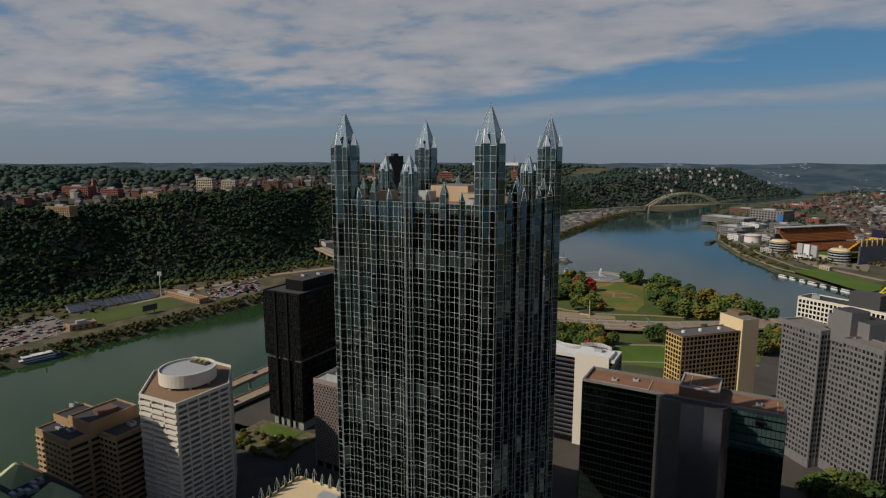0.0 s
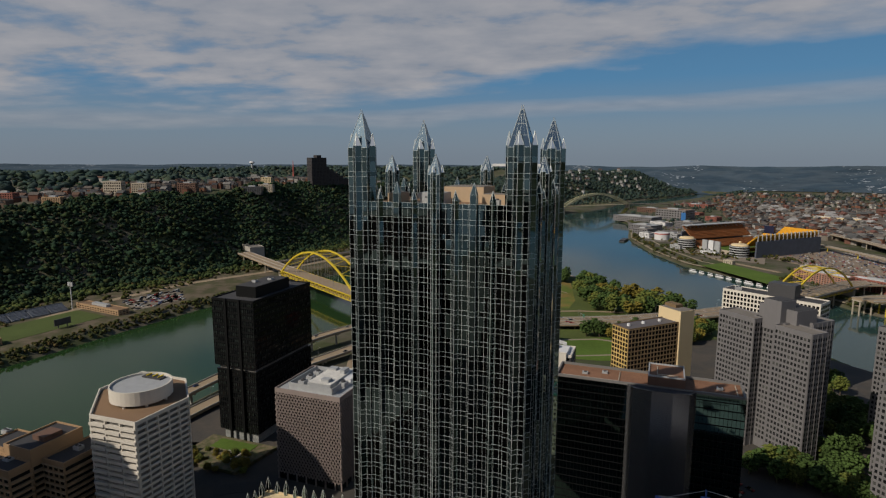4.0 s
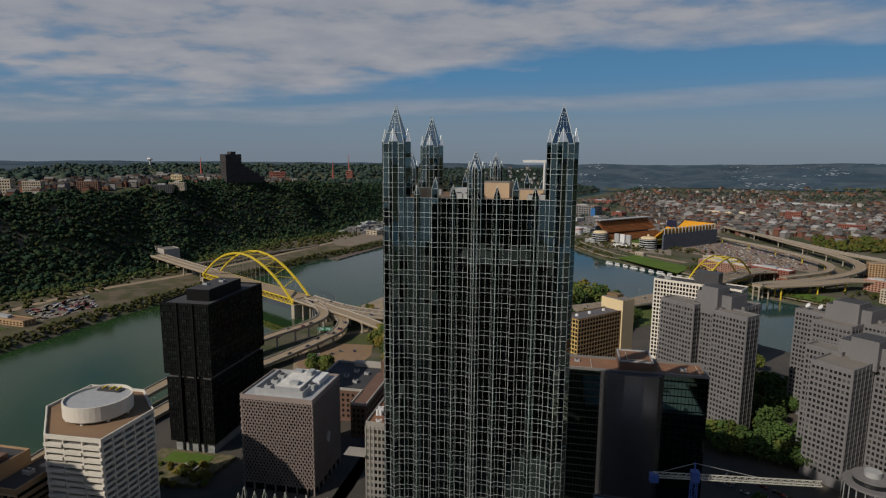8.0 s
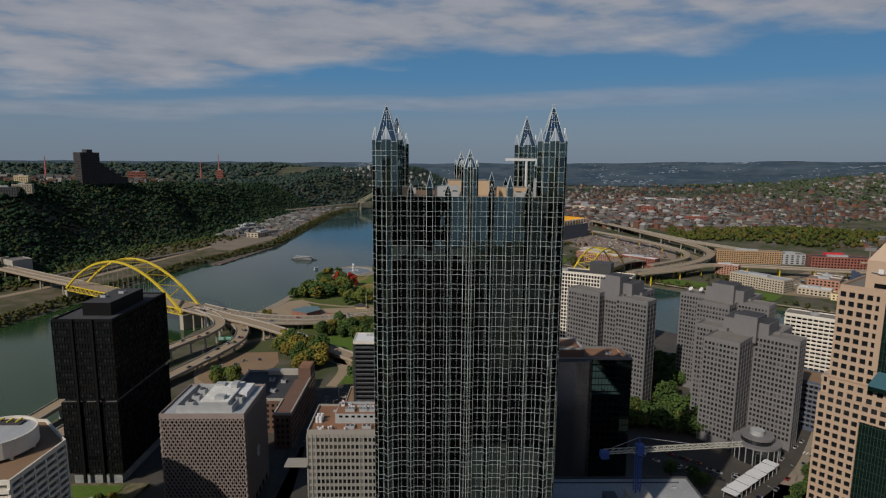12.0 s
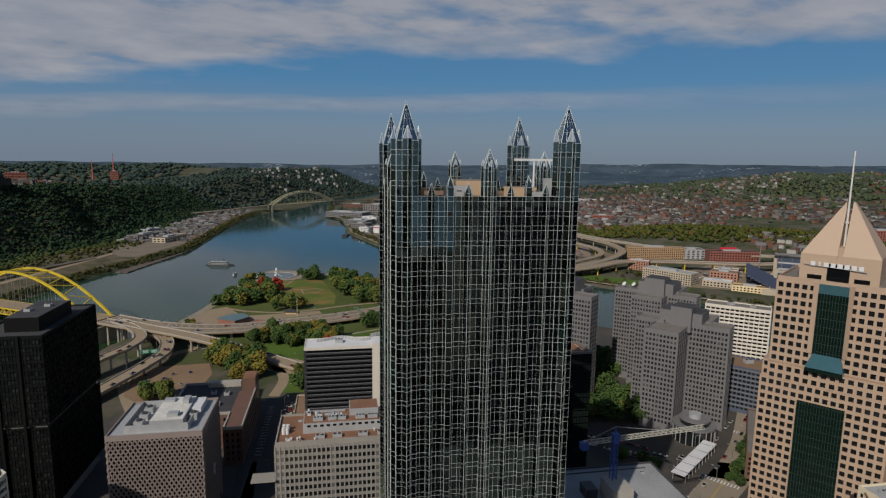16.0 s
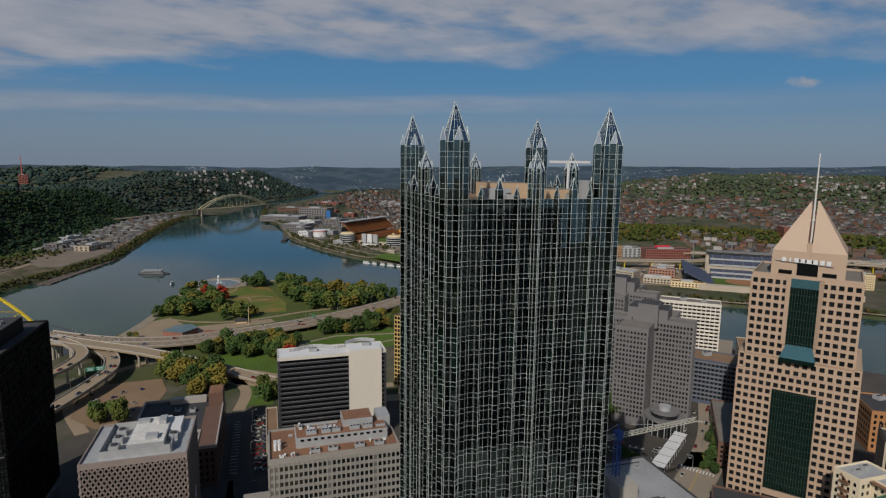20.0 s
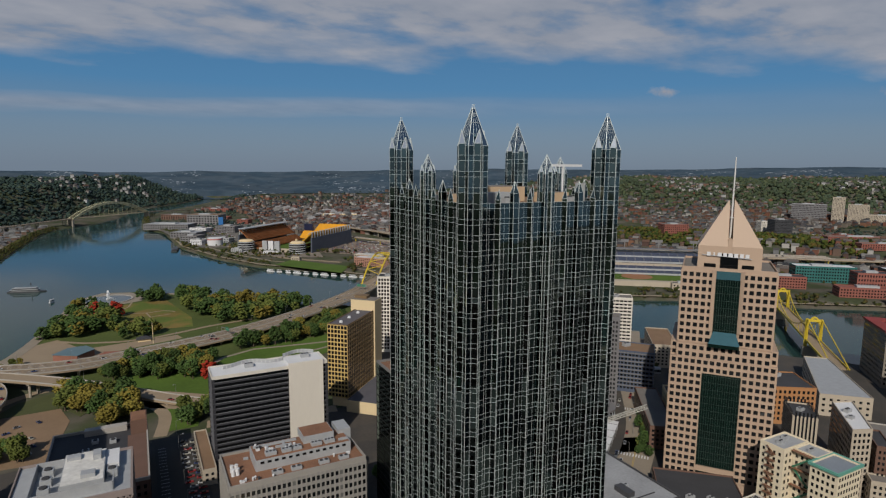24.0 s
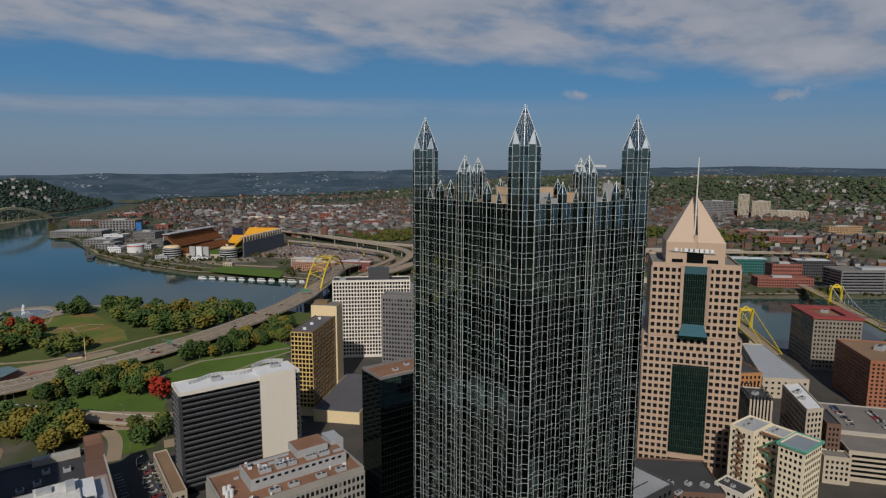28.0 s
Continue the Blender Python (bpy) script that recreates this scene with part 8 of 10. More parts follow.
def woods_where(x0, x1, y0, y1, step, seed, keep, size, bits, name, label, mat):
    p, rg = jitter_grid(x0, x1, y0, y1, step, seed)
    zz = land_height(p[:, 0], p[:, 1])
    ok = keep(p[:, 0], p[:, 1], zz, rg.uniform(size=len(p))) & (np.hypot(p[:, 0], p[:, 1] + 150) < 3680) & (zz > WATER_Z + 2)
    p, zz = p[ok], zz[ok]
    r = rg.uniform(0.6, 1.25, len(p)) * size
    scatter(name, np.stack([p[:, 0], p[:, 1], zz + r * 0.45], -1), r, 0.85, bits, mat, label, seed=seed)


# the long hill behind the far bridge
woods_where(-1000, 330, 1800, 3560, 14, 41, lambda x, y, z, u: (along(FOOT, y) - x > -12) & (along(FOOT, y) - x < 420) & ((y > 1950) | (along(FOOT, y) - x > 200)) & (u < 0.94), 8.5, 2, "nose_woods", "dark woods on the long hill beyond the bridge", HAZED_WOODS)
woods_where(-3400, -700, 300, 3300, 30, 42, lambda x, y, z, u: (along(FOOT, y) - x > 420) & (u < 0.62), 14, 2, "plateau_woods", "woods over the plateau behind the bluff, hazed blue-green", HAZED_WOODS)
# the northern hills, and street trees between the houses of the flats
# hill greens are a brightened copy of the hazed leaf colours
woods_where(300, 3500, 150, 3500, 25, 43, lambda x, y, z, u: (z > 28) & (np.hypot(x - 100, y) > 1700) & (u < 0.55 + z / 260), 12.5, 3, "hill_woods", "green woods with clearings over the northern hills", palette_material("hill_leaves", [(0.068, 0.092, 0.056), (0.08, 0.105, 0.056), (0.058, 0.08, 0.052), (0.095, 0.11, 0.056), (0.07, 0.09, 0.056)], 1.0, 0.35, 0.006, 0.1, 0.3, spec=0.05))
woods_where(-60, 1900, 350, 3500, 19, 44, lambda x, y, z, u: (z <= 28) & (np.hypot(x - 100, y) > 1480) & (x > along(NORTH_BANK[::-1], y) + 25) & ((bank_distance(RIVER, x, y) > 150) | (y < 2100)) & (u < 0.34 + 0.3 * np.sin(x / 150 + y / 90)), 5.6, 2, "street_trees", "street trees between the houses of the north side", HAZED_WOODS)
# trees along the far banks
woods_where(240, 1100, 3250, 3690, 12, 45, lambda x, y, z, u: (x > along(NORTH_BANK[::-1], y)) & (bank_distance(RIVER, x, y) < 75) & (u < 0.8), 7.5, 2, "far_bank_woods", "dark belt of trees along the far bank", HAZED_WOODS)
SHORE = palette_material("shore_leaves", [(0.07, 0.09, 0.025), (0.055, 0.075, 0.022), (0.10, 0.10, 0.03), (0.13, 0.095, 0.03), (0.05, 0.07, 0.024)], 0.95, 0.3, 0.03, 0.5, spec=0.1)
woods_where(-60, 420, 640, 1900, 9, 47, lambda x, y, z, u: (x > along(NORTH_BANK[::-1], y)) & (bank_distance(RIVER, x, y) > 12) & (bank_distance(RIVER, x, y) < 140) & (np.sin(x / 19 + y / 31) * np.sin(y / 23 - x / 40) > -0.25) & ~((x > 120) & (x < 262) & (y > 800) & (y < 1000)) & (u < 0.34), 3.4, 3, "shore_trees", "small trees and shrubs over the northern bank", SHORE)
woods_where(-760, -420, -250, 1500, 6.5, 48, lambda x, y, z, u: (along(FOOT, y) - x > -40) & (along(FOOT, y) - x < 6) & (np.abs(x + 612) + np.abs(y - 270) > 60) & (u < 0.74), 4.4, 3, "foot_trees", "belt of green trees along the foot of the bluff", palette_material("foot_leaves", [(0.06, 0.085, 0.026), (0.05, 0.075, 0.026), (0.08, 0.095, 0.028), (0.045, 0.066, 0.026)], 0.95, 0.3, 0.03, 0.5, spec=0.1))
# behind the crest: trees between the houses
p, rg = jitter_grid(-1700, -640, -100, 1500, 19, 51)
into = along(FOOT, p[:, 1]) - p[:, 0]
keep = (into > 230) & (rg.uniform(size=len(p)) < 0.42)
p = p[keep]
r_ = rg.uniform(3, 6, len(p))
scatter("hilltop_trees", np.stack([p[:, 0], p[:, 1], land_height(p[:, 0], p[:, 1]) + r_ * 0.6], -1), r_, 0.9, 3, WOODS, "dark trees between the hilltop houses", seed=8)


# small far houses: walls and gabled roof
def houses(name, spots, label, walls_mat, roofs_mat, seed):
    rg = np.random.RandomState(seed)
    wv, wf, rv, rf = [], [], [], []
    for x, y, z, a, size in spots:
        w_, d_, h_ = size * rg.uniform(0.8, 1.3), size * rg.uniform(0.7, 1.0), size * rg.uniform(0.6, 1.0)
        c, s = math.cos(a), math.sin(a)
        loc = lambda u, v, q: (x + c * u - s * v, y + s * u + c * v, z + q)
        b = len(wv)
        wv += [loc(u, v, q) for q in (-2, h_) for u, v in ((-w_ / 2, -d_ / 2), (w_ / 2, -d_ / 2), (w_ / 2, d_ / 2), (-w_ / 2, d_ / 2))]
        wf += [(b, b + 1, b + 5, b + 4), (b + 1, b + 2, b + 6, b + 5), (b + 2, b + 3, b + 7, b + 6), (b + 3, b, b + 4, b + 7)]
        b = len(rv)
        e, up_ = 0.06 * size, size * (0.34 if rg.uniform() < 0.72 else 0.03)
        rv += [loc(u, v, q) for u, v, q in ((-w_ / 2 - e, -d_ / 2 - e, h_), (w_ / 2 + e, -d_ / 2 - e, h_), (w_ / 2 + e, d_ / 2 + e, h_), (-w_ / 2 - e, d_ / 2 + e, h_), (-w_ / 2 - e, 0, h_ + up_), (w_ / 2 + e, 0, h_ + up_))]
        rf += [(b, b + 1, b + 5, b + 4), (b + 2, b + 3, b + 4, b + 5), (b + 3, b, b + 4, b + 4), (b + 1, b + 2, b + 5, b + 5)]
    o = thing(name, label, "houses", kind="stuff")
    for nm, v, f, m in (("house_walls", wv, wf, walls_mat), ("house_roofs", rv, rf, roofs_mat)):
        me = bpy.data.meshes.new(nm)
        me.from_pydata(v, [], [tuple(dict.fromkeys(q)) for q in f])
        me.materials.append(m)
        part(nm, me, None, o, kind="stuff")
    return o


WALLS = palette_material("house_walls", [(0.24, 0.22, 0.20), (0.20, 0.085, 0.055), (0.17, 0.075, 0.05), (0.23, 0.115, 0.07), (0.18, 0.15, 0.12), (0.10, 0.06, 0.05), (0.42, 0.40, 0.37), (0.15, 0.10, 0.075), (0.16, 0.16, 0.165)], 0.9, 0.12, 0.05, 0.8)
ROOFS = palette_material("house_roofs", [(0.075, 0.07, 0.07), (0.12, 0.10, 0.09), (0.05, 0.05, 0.055), (0.20, 0.19, 0.18), (0.12, 0.07, 0.05), (0.09, 0.088, 0.085)], 0.9, 0.15, 0.05, 0.8)
rg = np.random.RandomState(61)
spots = []
while len(spots) < 760:
    y = rg.uniform(-60, 1500)
    d_ = 192 + abs(rg.normal(0, 190))
    x = float(along(FOOT, y)) - d_
    spots.append((x, y, land_z(x, y), rg.choice([0.3, 0.3 + math.pi / 2]) + rg.normal(0, 0.1), rg.uniform(8, 13)))
houses("hilltop_houses", spots, "small pale houses along the top of the bluff", WALLS, ROOFS, 3)
spots = []
while len(spots) < 4600:
    r1, a = 1450 + abs(rg.normal(0, 850)), rg.uniform(-0.02, 1.38)
    x, y = 100 + r1 * math.sin(a), r1 * math.cos(a)
    if r1 > 3550 or x < 260 and y < 2300 or inside_one(RIVER, x, y) or y < 120:
        continue
    if 1250 < x < 1720 and 560 < y < 950 and rg.uniform() < 0.7:
        continue
    if y > 2200 and bank_distance(RIVER, np.array([x]), np.array([y]))[0] < 140:
        continue
    if land_z(x, y) > 55 and rg.uniform() < 0.72:
        continue
    if math.sin(x / 180 + 1) * math.cos(y / 210) > 0.6:
        continue
    street = 0.35 + 0.3 * math.sin(x / 400)
    spots.append((x, y, land_z(x, y), rg.choice([street, street + math.pi / 2]), rg.uniform(8, 13) * (1 + (r1 - 1450) / 5500)))
houses("north_side_houses", spots, "crowded brick and pale houses of the north side", WALLS, ROOFS, 5)
spots = []
while len(spots) < 400:
    r1, a = rg.uniform(1900, 3500), rg.uniform(0.42, 1.3)
    x, y = 100 + r1 * math.sin(a), r1 * math.cos(a)
    if land_z(x, y) < 35 or y < 150 or math.sin(x / 130) * math.sin(y / 170 + 1) < 0.25:
        continue
    spots.append((x, y, land_z(x, y) + 6, rg.uniform(0, 3), rg.uniform(9, 15)))
houses("hillside_houses", spots, "pale houses scattered over the green hillsides", palette_material("pale_house_walls", [(0.36, 0.35, 0.33), (0.25, 0.2, 0.17), (0.48, 0.47, 0.46), (0.2, 0.12, 0.09), (0.3, 0.28, 0.26)], 0.9), ROOFS, 12)
spots = []
while len(spots) < 560:
    x, y = rg.uniform(820, 1560), rg.uniform(250, 1000)
    r1 = math.hypot(x - 100, y)
    if not (900 < r1 < 1500) or abs(r1 - 1330) < 60 and y > 640 or bank_distance(RIVER, np.array([x]), np.array([y]))[0] < 130 or math.sin(x / 75) * math.sin(y / 60) > 0.55:
        continue
    spots.append((x, y, land_z(x, y), 0.6 + rg.choice([0, math.pi / 2]), rg.uniform(8, 15)))
houses("flats_houses", spots, "brick houses and low shops of the northern flats", WALLS, ROOFS, 14)
woods_where(780, 1560, 240, 1000, 15, 46, lambda x, y, z, u: (bank_distance(RIVER, x, y) > 60) & (np.hypot(x - 100, y) > 880) & (u < 0.30 + 0.3 * np.sin(x / 60) * np.sin(y / 85)), 5.2, 3, "flats_trees", "green and yellow trees between the houses of the flats", SCRUB)
spots = []
while len(spots) < 55:
    x, y = rg.uniform(-420, 160), rg.uniform(2300, 3250)
    d_ = float(along(FOOT, y)) - x
    if not 60 < d_ < 330:
        continue
    spots.append((x, y, land_z(x, y) + 5, rg.uniform(0, 3), rg.uniform(9, 15)))
houses("nose_houses", spots, "a few pale houses among the woods of the long hill", palette_material("nose_house_walls", [(0.34, 0.335, 0.33), (0.26, 0.24, 0.22), (0.42, 0.42, 0.42)], 0.9), ROOFS, 13)
spots = []
while len(spots) < 650:
    x, y = rg.uniform(380, 1000), rg.uniform(1250, 2300)
    if inside_one(RIVER, x, y) or np.hypot(x - 290, y - 1260) < 190:
        continue
    spots.append((x, y, land_z(x, y), 0.4 + rg.choice([0, math.pi / 2]), rg.uniform(9, 20)))
houses("valley_works", spots, "low works, sheds and brick blocks in the valley", palette_material("works_walls", [(0.28, 0.25, 0.22), (0.18, 0.085, 0.06), (0.22, 0.21, 0.2), (0.15, 0.075, 0.055), (0.36, 0.32, 0.27)], 0.9), palette_material("works_roofs", [(0.20, 0.19, 0.18), (0.10, 0.10, 0.10), (0.34, 0.33, 0.33), (0.14, 0.12, 0.11), (0.17, 0.08, 0.065)], 0.9), 9)
spots = []
while len(spots) < 420:
    x, y = rg.uniform(-500, -300), rg.uniform(1150, 1900)
    if not (float(along(FOOT, y)) + 6 < x < float(along(SOUTH_BANK, y)) - 25):
        continue
    spots.append((x, y, land_z(x, y), 0.25, rg.uniform(4, 9)))
houses("rail_yard", spots, "parked wagons and sheds of the river rail yard", palette_material("yard_walls", [(0.16, 0.15, 0.15), (0.12, 0.12, 0.13), (0.2, 0.13, 0.1), (0.24, 0.23, 0.22)], 0.9), palette_material("yard_roofs", [(0.16, 0.16, 0.165), (0.11, 0.11, 0.11), (0.26, 0.26, 0.25)], 0.9), 10)


# ---- single trees ----
def tree_meshes(seed, mat, tall, wide):
    rg = np.random.RandomState(seed)
    vs, fs, base = [], [], 0
    for i in range(210):
        u = rg.normal(size=3)
        u /= np.linalg.norm(u)
        lobe = 1 + 0.22 * math.sin(3 * math.atan2(u[1], u[0]) + seed) * math.cos(2.3 * u[2] + seed)
        rad_ = rg.uniform(0.3, 1.0) ** 0.45 * lobe
        c = u * rad_ * (wide * 0.92, wide * 0.92, tall * 0.36) + (0, 0, tall * 0.62)
        if c[2] < tall * 0.2:
            continue
        v, f = TUFTS[rg.randint(len(TUFTS))]
        vs.append(v * rg.uniform(0.11, 0.23) * wide * rg.uniform(0.8, 1.2, 3) * (1.15, 1.15, 0.8) + c)
        fs.append(f + base)
        base += len(v)
    crown = tri_mesh("crown", np.concatenate(vs), np.concatenate(fs), [mat])
    s = Shape()
    s.drum(0, 0, 0.035 * tall, 0.02 * tall, -0.5, tall * 0.5, 7)
    for k in range(4):
        a = k * 1.6 + seed
        s.bar((0, 0, tall * (0.25 + 0.05 * k)), (wide * 0.6 * math.cos(a), wide * 0.6 * math.sin(a), tall * (0.5 + 0.05 * k)), 0.014 * tall)
    return crown, s.mesh("trunk", BARK)


KINDS = {
    "green": [tree_meshes(s, LEAF_G, 13, 5.4) for s in (1, 2)] + [tree_meshes(3, LEAF_G, 15, 5)],
    "olive": [tree_meshes(s, LEAF_O, 12, 5.2) for s in (4, 5)],
    "yellow": [tree_meshes(s, LEAF_Y, 12, 5.0) for s in (6, 7)],
    "red": [tree_meshes(8, LEAF_R, 10, 4.4)],
}
TREE_LABEL = {"green": "broad leafy tree with dark green crown", "olive": "leafy tree with olive green crown", "yellow": "leafy tree turning yellow in autumn", "red": "small tree in bright red autumn leaf"}


def tree(kind, x, y, size, group, seed):
    rg_ = random.Random(seed)
    crown, trunk = rg_.choice(KINDS[kind])
    ob = thing("tree", TREE_LABEL[kind], "tree", (x, y, max(land_z(x, y), TOWN_Z - 3)), rg_.uniform(0, 360), group)
    for nm, me in (("crown", crown), ("trunk", trunk)):
        o = part(nm, me, None, ob)
        o.scale = (size, size, size * rg_.uniform(0.85, 1.15))


far_pts, far_rad = [], []
joined = {}
grove_count = 0


def grove(poly, count, size, mix):
    """A patch of trees: corners, count, size, mix of kinds; far ones are joined."""
    global grove_count
    i = grove_count
    grove_count += 1
    rg_ = random.Random(100 + i)
    far_grove = poly[0][0] > 215 or poly[0][1] > 1000
    beyond = min(q[1] for q in poly) > 528
    xs, ys = [q[0] for q in poly], [q[1] for q in poly]
    made = tries = 0
    while made < count and tries < 900:
        tries += 1
        x, y = rg_.uniform(min(xs), max(xs)), rg_.uniform(min(ys), max(ys))
        if not inside_one(poly, x, y):
            continue
        if far_grove:
            for _ in range(3):
                q = 3.6 * size * rg_.uniform(0.6, 1.1)
                far_pts.append((x + rg_.uniform(-2.5, 2.5), y + rg_.uniform(-2.5, 2.5), land_z(x, y) + rg_.uniform(3, 7) * size))
                far_rad.append(q)
            made += 1
            continue
        k = {"g": "green", "o": "olive", "y": "yellow", "r": "red"}[rg_.choice(mix)]
        if beyond:
            joined.setdefault(k, []).append((x, y, land_z(x, y), size * rg_.uniform(0.75, 1.2)))
            made += 1
            continue
        tree(k, x, y, size * rg_.uniform(0.75, 1.2), "park trees", 1000 * i + made)
        made += 1


grove([(-190, 568), (-182, 640), (-166, 700), (-140, 690), (-124, 640), (-118, 575), (-140, 552)], 66, 1.25, "ggggoooyr")
grove([(-122, 562), (-84, 560), (-78, 536), (-116, 530)], 13, 1.15, "ggoy")
grove([(-104, 745), (-76, 748), (-60, 716), (-88, 700)], 11, 1.2, "gg")
grove([(-60, 740), (-20, 690), (-18, 590), (-42, 600), (-52, 700)], 30, 1.45, "ggggoo")
grove([(-20, 690), (60, 632), (110, 600), (90, 575), (10, 535), (-26, 570)], 62, 1.4, "gggoooyyy")
grove([(-132, 404), (-70, 380), (-44, 404), (-52, 432), (-84, 430), (-130, 422)], 46, 1.15, "gggooy")
grove([(-66, 372), (-40, 388), (-30, 412), (-52, 420)], 10, 1.0, "goyy")
grove([(-16, 436), (-8, 456), (40, 470), (96, 508), (118, 500), (90, 452), (40, 442)], 52, 1.2, "ggggooy")
grove([(74, 446), (100, 458), (112, 500), (90, 488)], 16, 1.15, "oyyy")
grove([(-156, 382), (-112, 352), (-98, 316), (-120, 300), (-150, 326)], 34, 1.3, "oyyoyg")
grove([(-76, 318), (-58, 300), (-52, 280), (-76, 276)], 12, 1.0, "ggo")
grove([(-204, 296), (-190, 276), (-160, 262), (-158, 276), (-180, 292)], 9, 0.95, "goo")
grove([(-212, 470), (-196, 462), (-182, 474), (-196, 492)], 8, 0.6, "oy")
grove([(100, 196), (130, 222), (165, 236), (180, 226), (184, 196), (166, 176), (130, 190)], 40, 1.15, "gggo")
grove([(168, 240), (196, 262), (202, 330), (178, 330), (160, 270)], 26, 1.05, "gggo")
grove([(-216, 88), (-190, 86), (-166, 94), (-170, 112), (-214, 112)], 34, 0.42, "oyyy")
grove([(172, 88), (240, 158), (236, 160), (168, 94)], 18, 0.6, "ggo")
grove([(-8, 212), (20, 200), (24, 140), (2, 140)], 12, 0.7, "goo")
grove([(120, 128), (140, 120), (150, 128), (128, 140)], 8, 0.6, "go")
grove([(160, 310), (200, 345), (206, 392), (186, 400), (158, 345)], 20, 1.05, "ggo")
grove([(300, 200), (345, 240), (350, 250), (310, 215)], 8, 0.6, "g")
grove([(400, 680), (440, 660), (470, 690), (440, 715)], 16, 0.9, "ogo")
grove([(230, 810), (262, 850), (250, 870), (222, 840)], 14, 0.9, "go")
grove([(60, 1120), (170, 1040), (230, 1085), (130, 1130)], 40, 0.8, "ggo")
grove([(225, 1090), (300, 1000), (330, 1030), (250, 1110)], 26, 0.8, "gor")
grove([(560, 470), (640, 420), (650, 430), (575, 480)], 16, 0.8, "oy")
grove([(720, 330), (770, 300), (790, 320), (740, 350)], 14, 0.9, "oyy")
grove([(820, 250), (870, 215), (880, 230), (830, 262)], 12, 0.9, "go")
LEAF_OF = {"green": LEAF_G, "olive": LEAF_O, "yellow": LEAF_Y, "red": LEAF_R}
for kind_, spots_ in joined.items():
    # the groves beyond the highway: crowns of many small clumps, joined
    rg = np.random.RandomState(len(kind_))
    vs, fs, base = [], [], 0
    for x, y, z, size in spots_:
        for b in range(75):
            u = rg.normal(size=3)
            u /= np.linalg.norm(u)
            c = np.array((x, y, z + 8.0 * size)) + u * rg.uniform(0.35, 1.0) ** 0.45 * np.array((4.9, 4.9, 5.2)) * size
            v, f = TUFTS[rg.randint(len(TUFTS))]
            vs.append(v * rg.uniform(0.8, 1.7) * size * (1.1, 1.1, 0.8) + c)
            fs.append(f + base)
            base += 6
    lone("park_trees", tri_mesh("park_trees", np.concatenate(vs), np.concatenate(fs), [LEAF_OF[kind_]]), None, kind_ + " crowns of the groves round the point lawn", "trees", "stuff")
scatter("far_bank_trees", far_pts, far_rad, 0.9, 3, SCRUB, "rows of trees along the far bank", "trees", 9)
for x, y, k, sz in ((-48, 356, "red", 1.9), (-30, 610, "red", 1.0), (-106, 318, "red", 1.1), (-140, 640, "red", 1.0), (-10, 585, "red", 1.1), (-118, 640, "red", 0.8), (-24, 640, "red", 0.9)):
    tree(k, x, y, sz, "park trees", int(x * 7 + y))

# lawns of the park
ground_sheet("park_ground", [(-186, 610), (-170, 700), (-168, 762), (-145, 800), (-108, 790), (-62, 764), (-34, 728), (20, 656), (84, 620), (138, 586), (170, 540), (110, 480), (60, 440), (-40, 400), (-120, 400), (-200, 455), (-222, 490), (-200, 545)], -1.95, material("park_grass", (0.092, 0.118, 0.034), 0.95, 0, 0.3, 0.02, 0.4, 0.3, 0.15), "green grass of the park at the point", "lawn")
ground_sheet("great_lawn", [(-132, 700), (-96, 716), (-66, 712), (-44, 600), (-46, 556), (-84, 560), (-116, 600), (-132, 650)], -1.8, LAWN_DRY, "broad lawn worn brown in the middle", "lawn")
ground_sheet("city_green", [(-58, 384), (-30, 428), (10, 448), (84, 456), (88, 436), (66, 398), (10, 372), (-40, 366)], -1.7, GRASS, "bright green city lawn", "lawn")
ground_sheet("verge", [(-150, 398), (-60, 424), (-40, 370), (-60, 300), (-66, 276), (-90, 276), (-82, 310), (-98, 346)], -1.85, GRASS, "grass verge between the ramps", "lawn")
ground_sheet("ramp_verge", [(-197, 352), (-184, 378), (-162, 391), (-142, 386), (-122, 360), (-140, 330), (-153, 354)], -1.72, material("verge_scrub", (0.075, 0.085, 0.025), 0.95, 0, 0.3, 0.05, 0.6, 0.3), "overgrown grass bank beside the lot", "lawn")
ground_sheet("park_path", [(-215, 500), (-198, 470), (-150, 480), (-60, 512), (-64, 526), (-150, 512), (-176, 560), (-196, 545)], -1.7, ROAD_CONC, "pale curving park path", "path")
ground_sheet("point_apron", [(-174, 700), (-172, 764), (-146, 798), (-110, 788), (-94, 760), (-96, 724), (-118, 712), (-150, 706)], -1.6, material("apron_stone", (0.30, 0.255, 0.2), 0.9, 0, 0.12, 0.1, 1.0), "pale stone plaza round the fountain", "plaza")
for ln in ([(-128, 640), (-110, 652), (-92, 646), (-88, 622), (-66, 628)], [(-108, 716), (-112, 690), (-122, 672)], [(-92, 646), (-72, 650), (-60, 640)]):
    s = Shape()
    s.ribbon([(x, y, -1.62) for x, y in ln], 2.4, 0.12)
    lone("footpath", s, ROAD_CONC, "thin pale path tracing the old fort", "path", "structure")


def strip(name, line, width, z, mat, label):
    s = Shape()
    s.ribbon([(x, y, z) for x, y in line], width, 0.14)
    return lone(name, s, mat, label, "path", "structure")


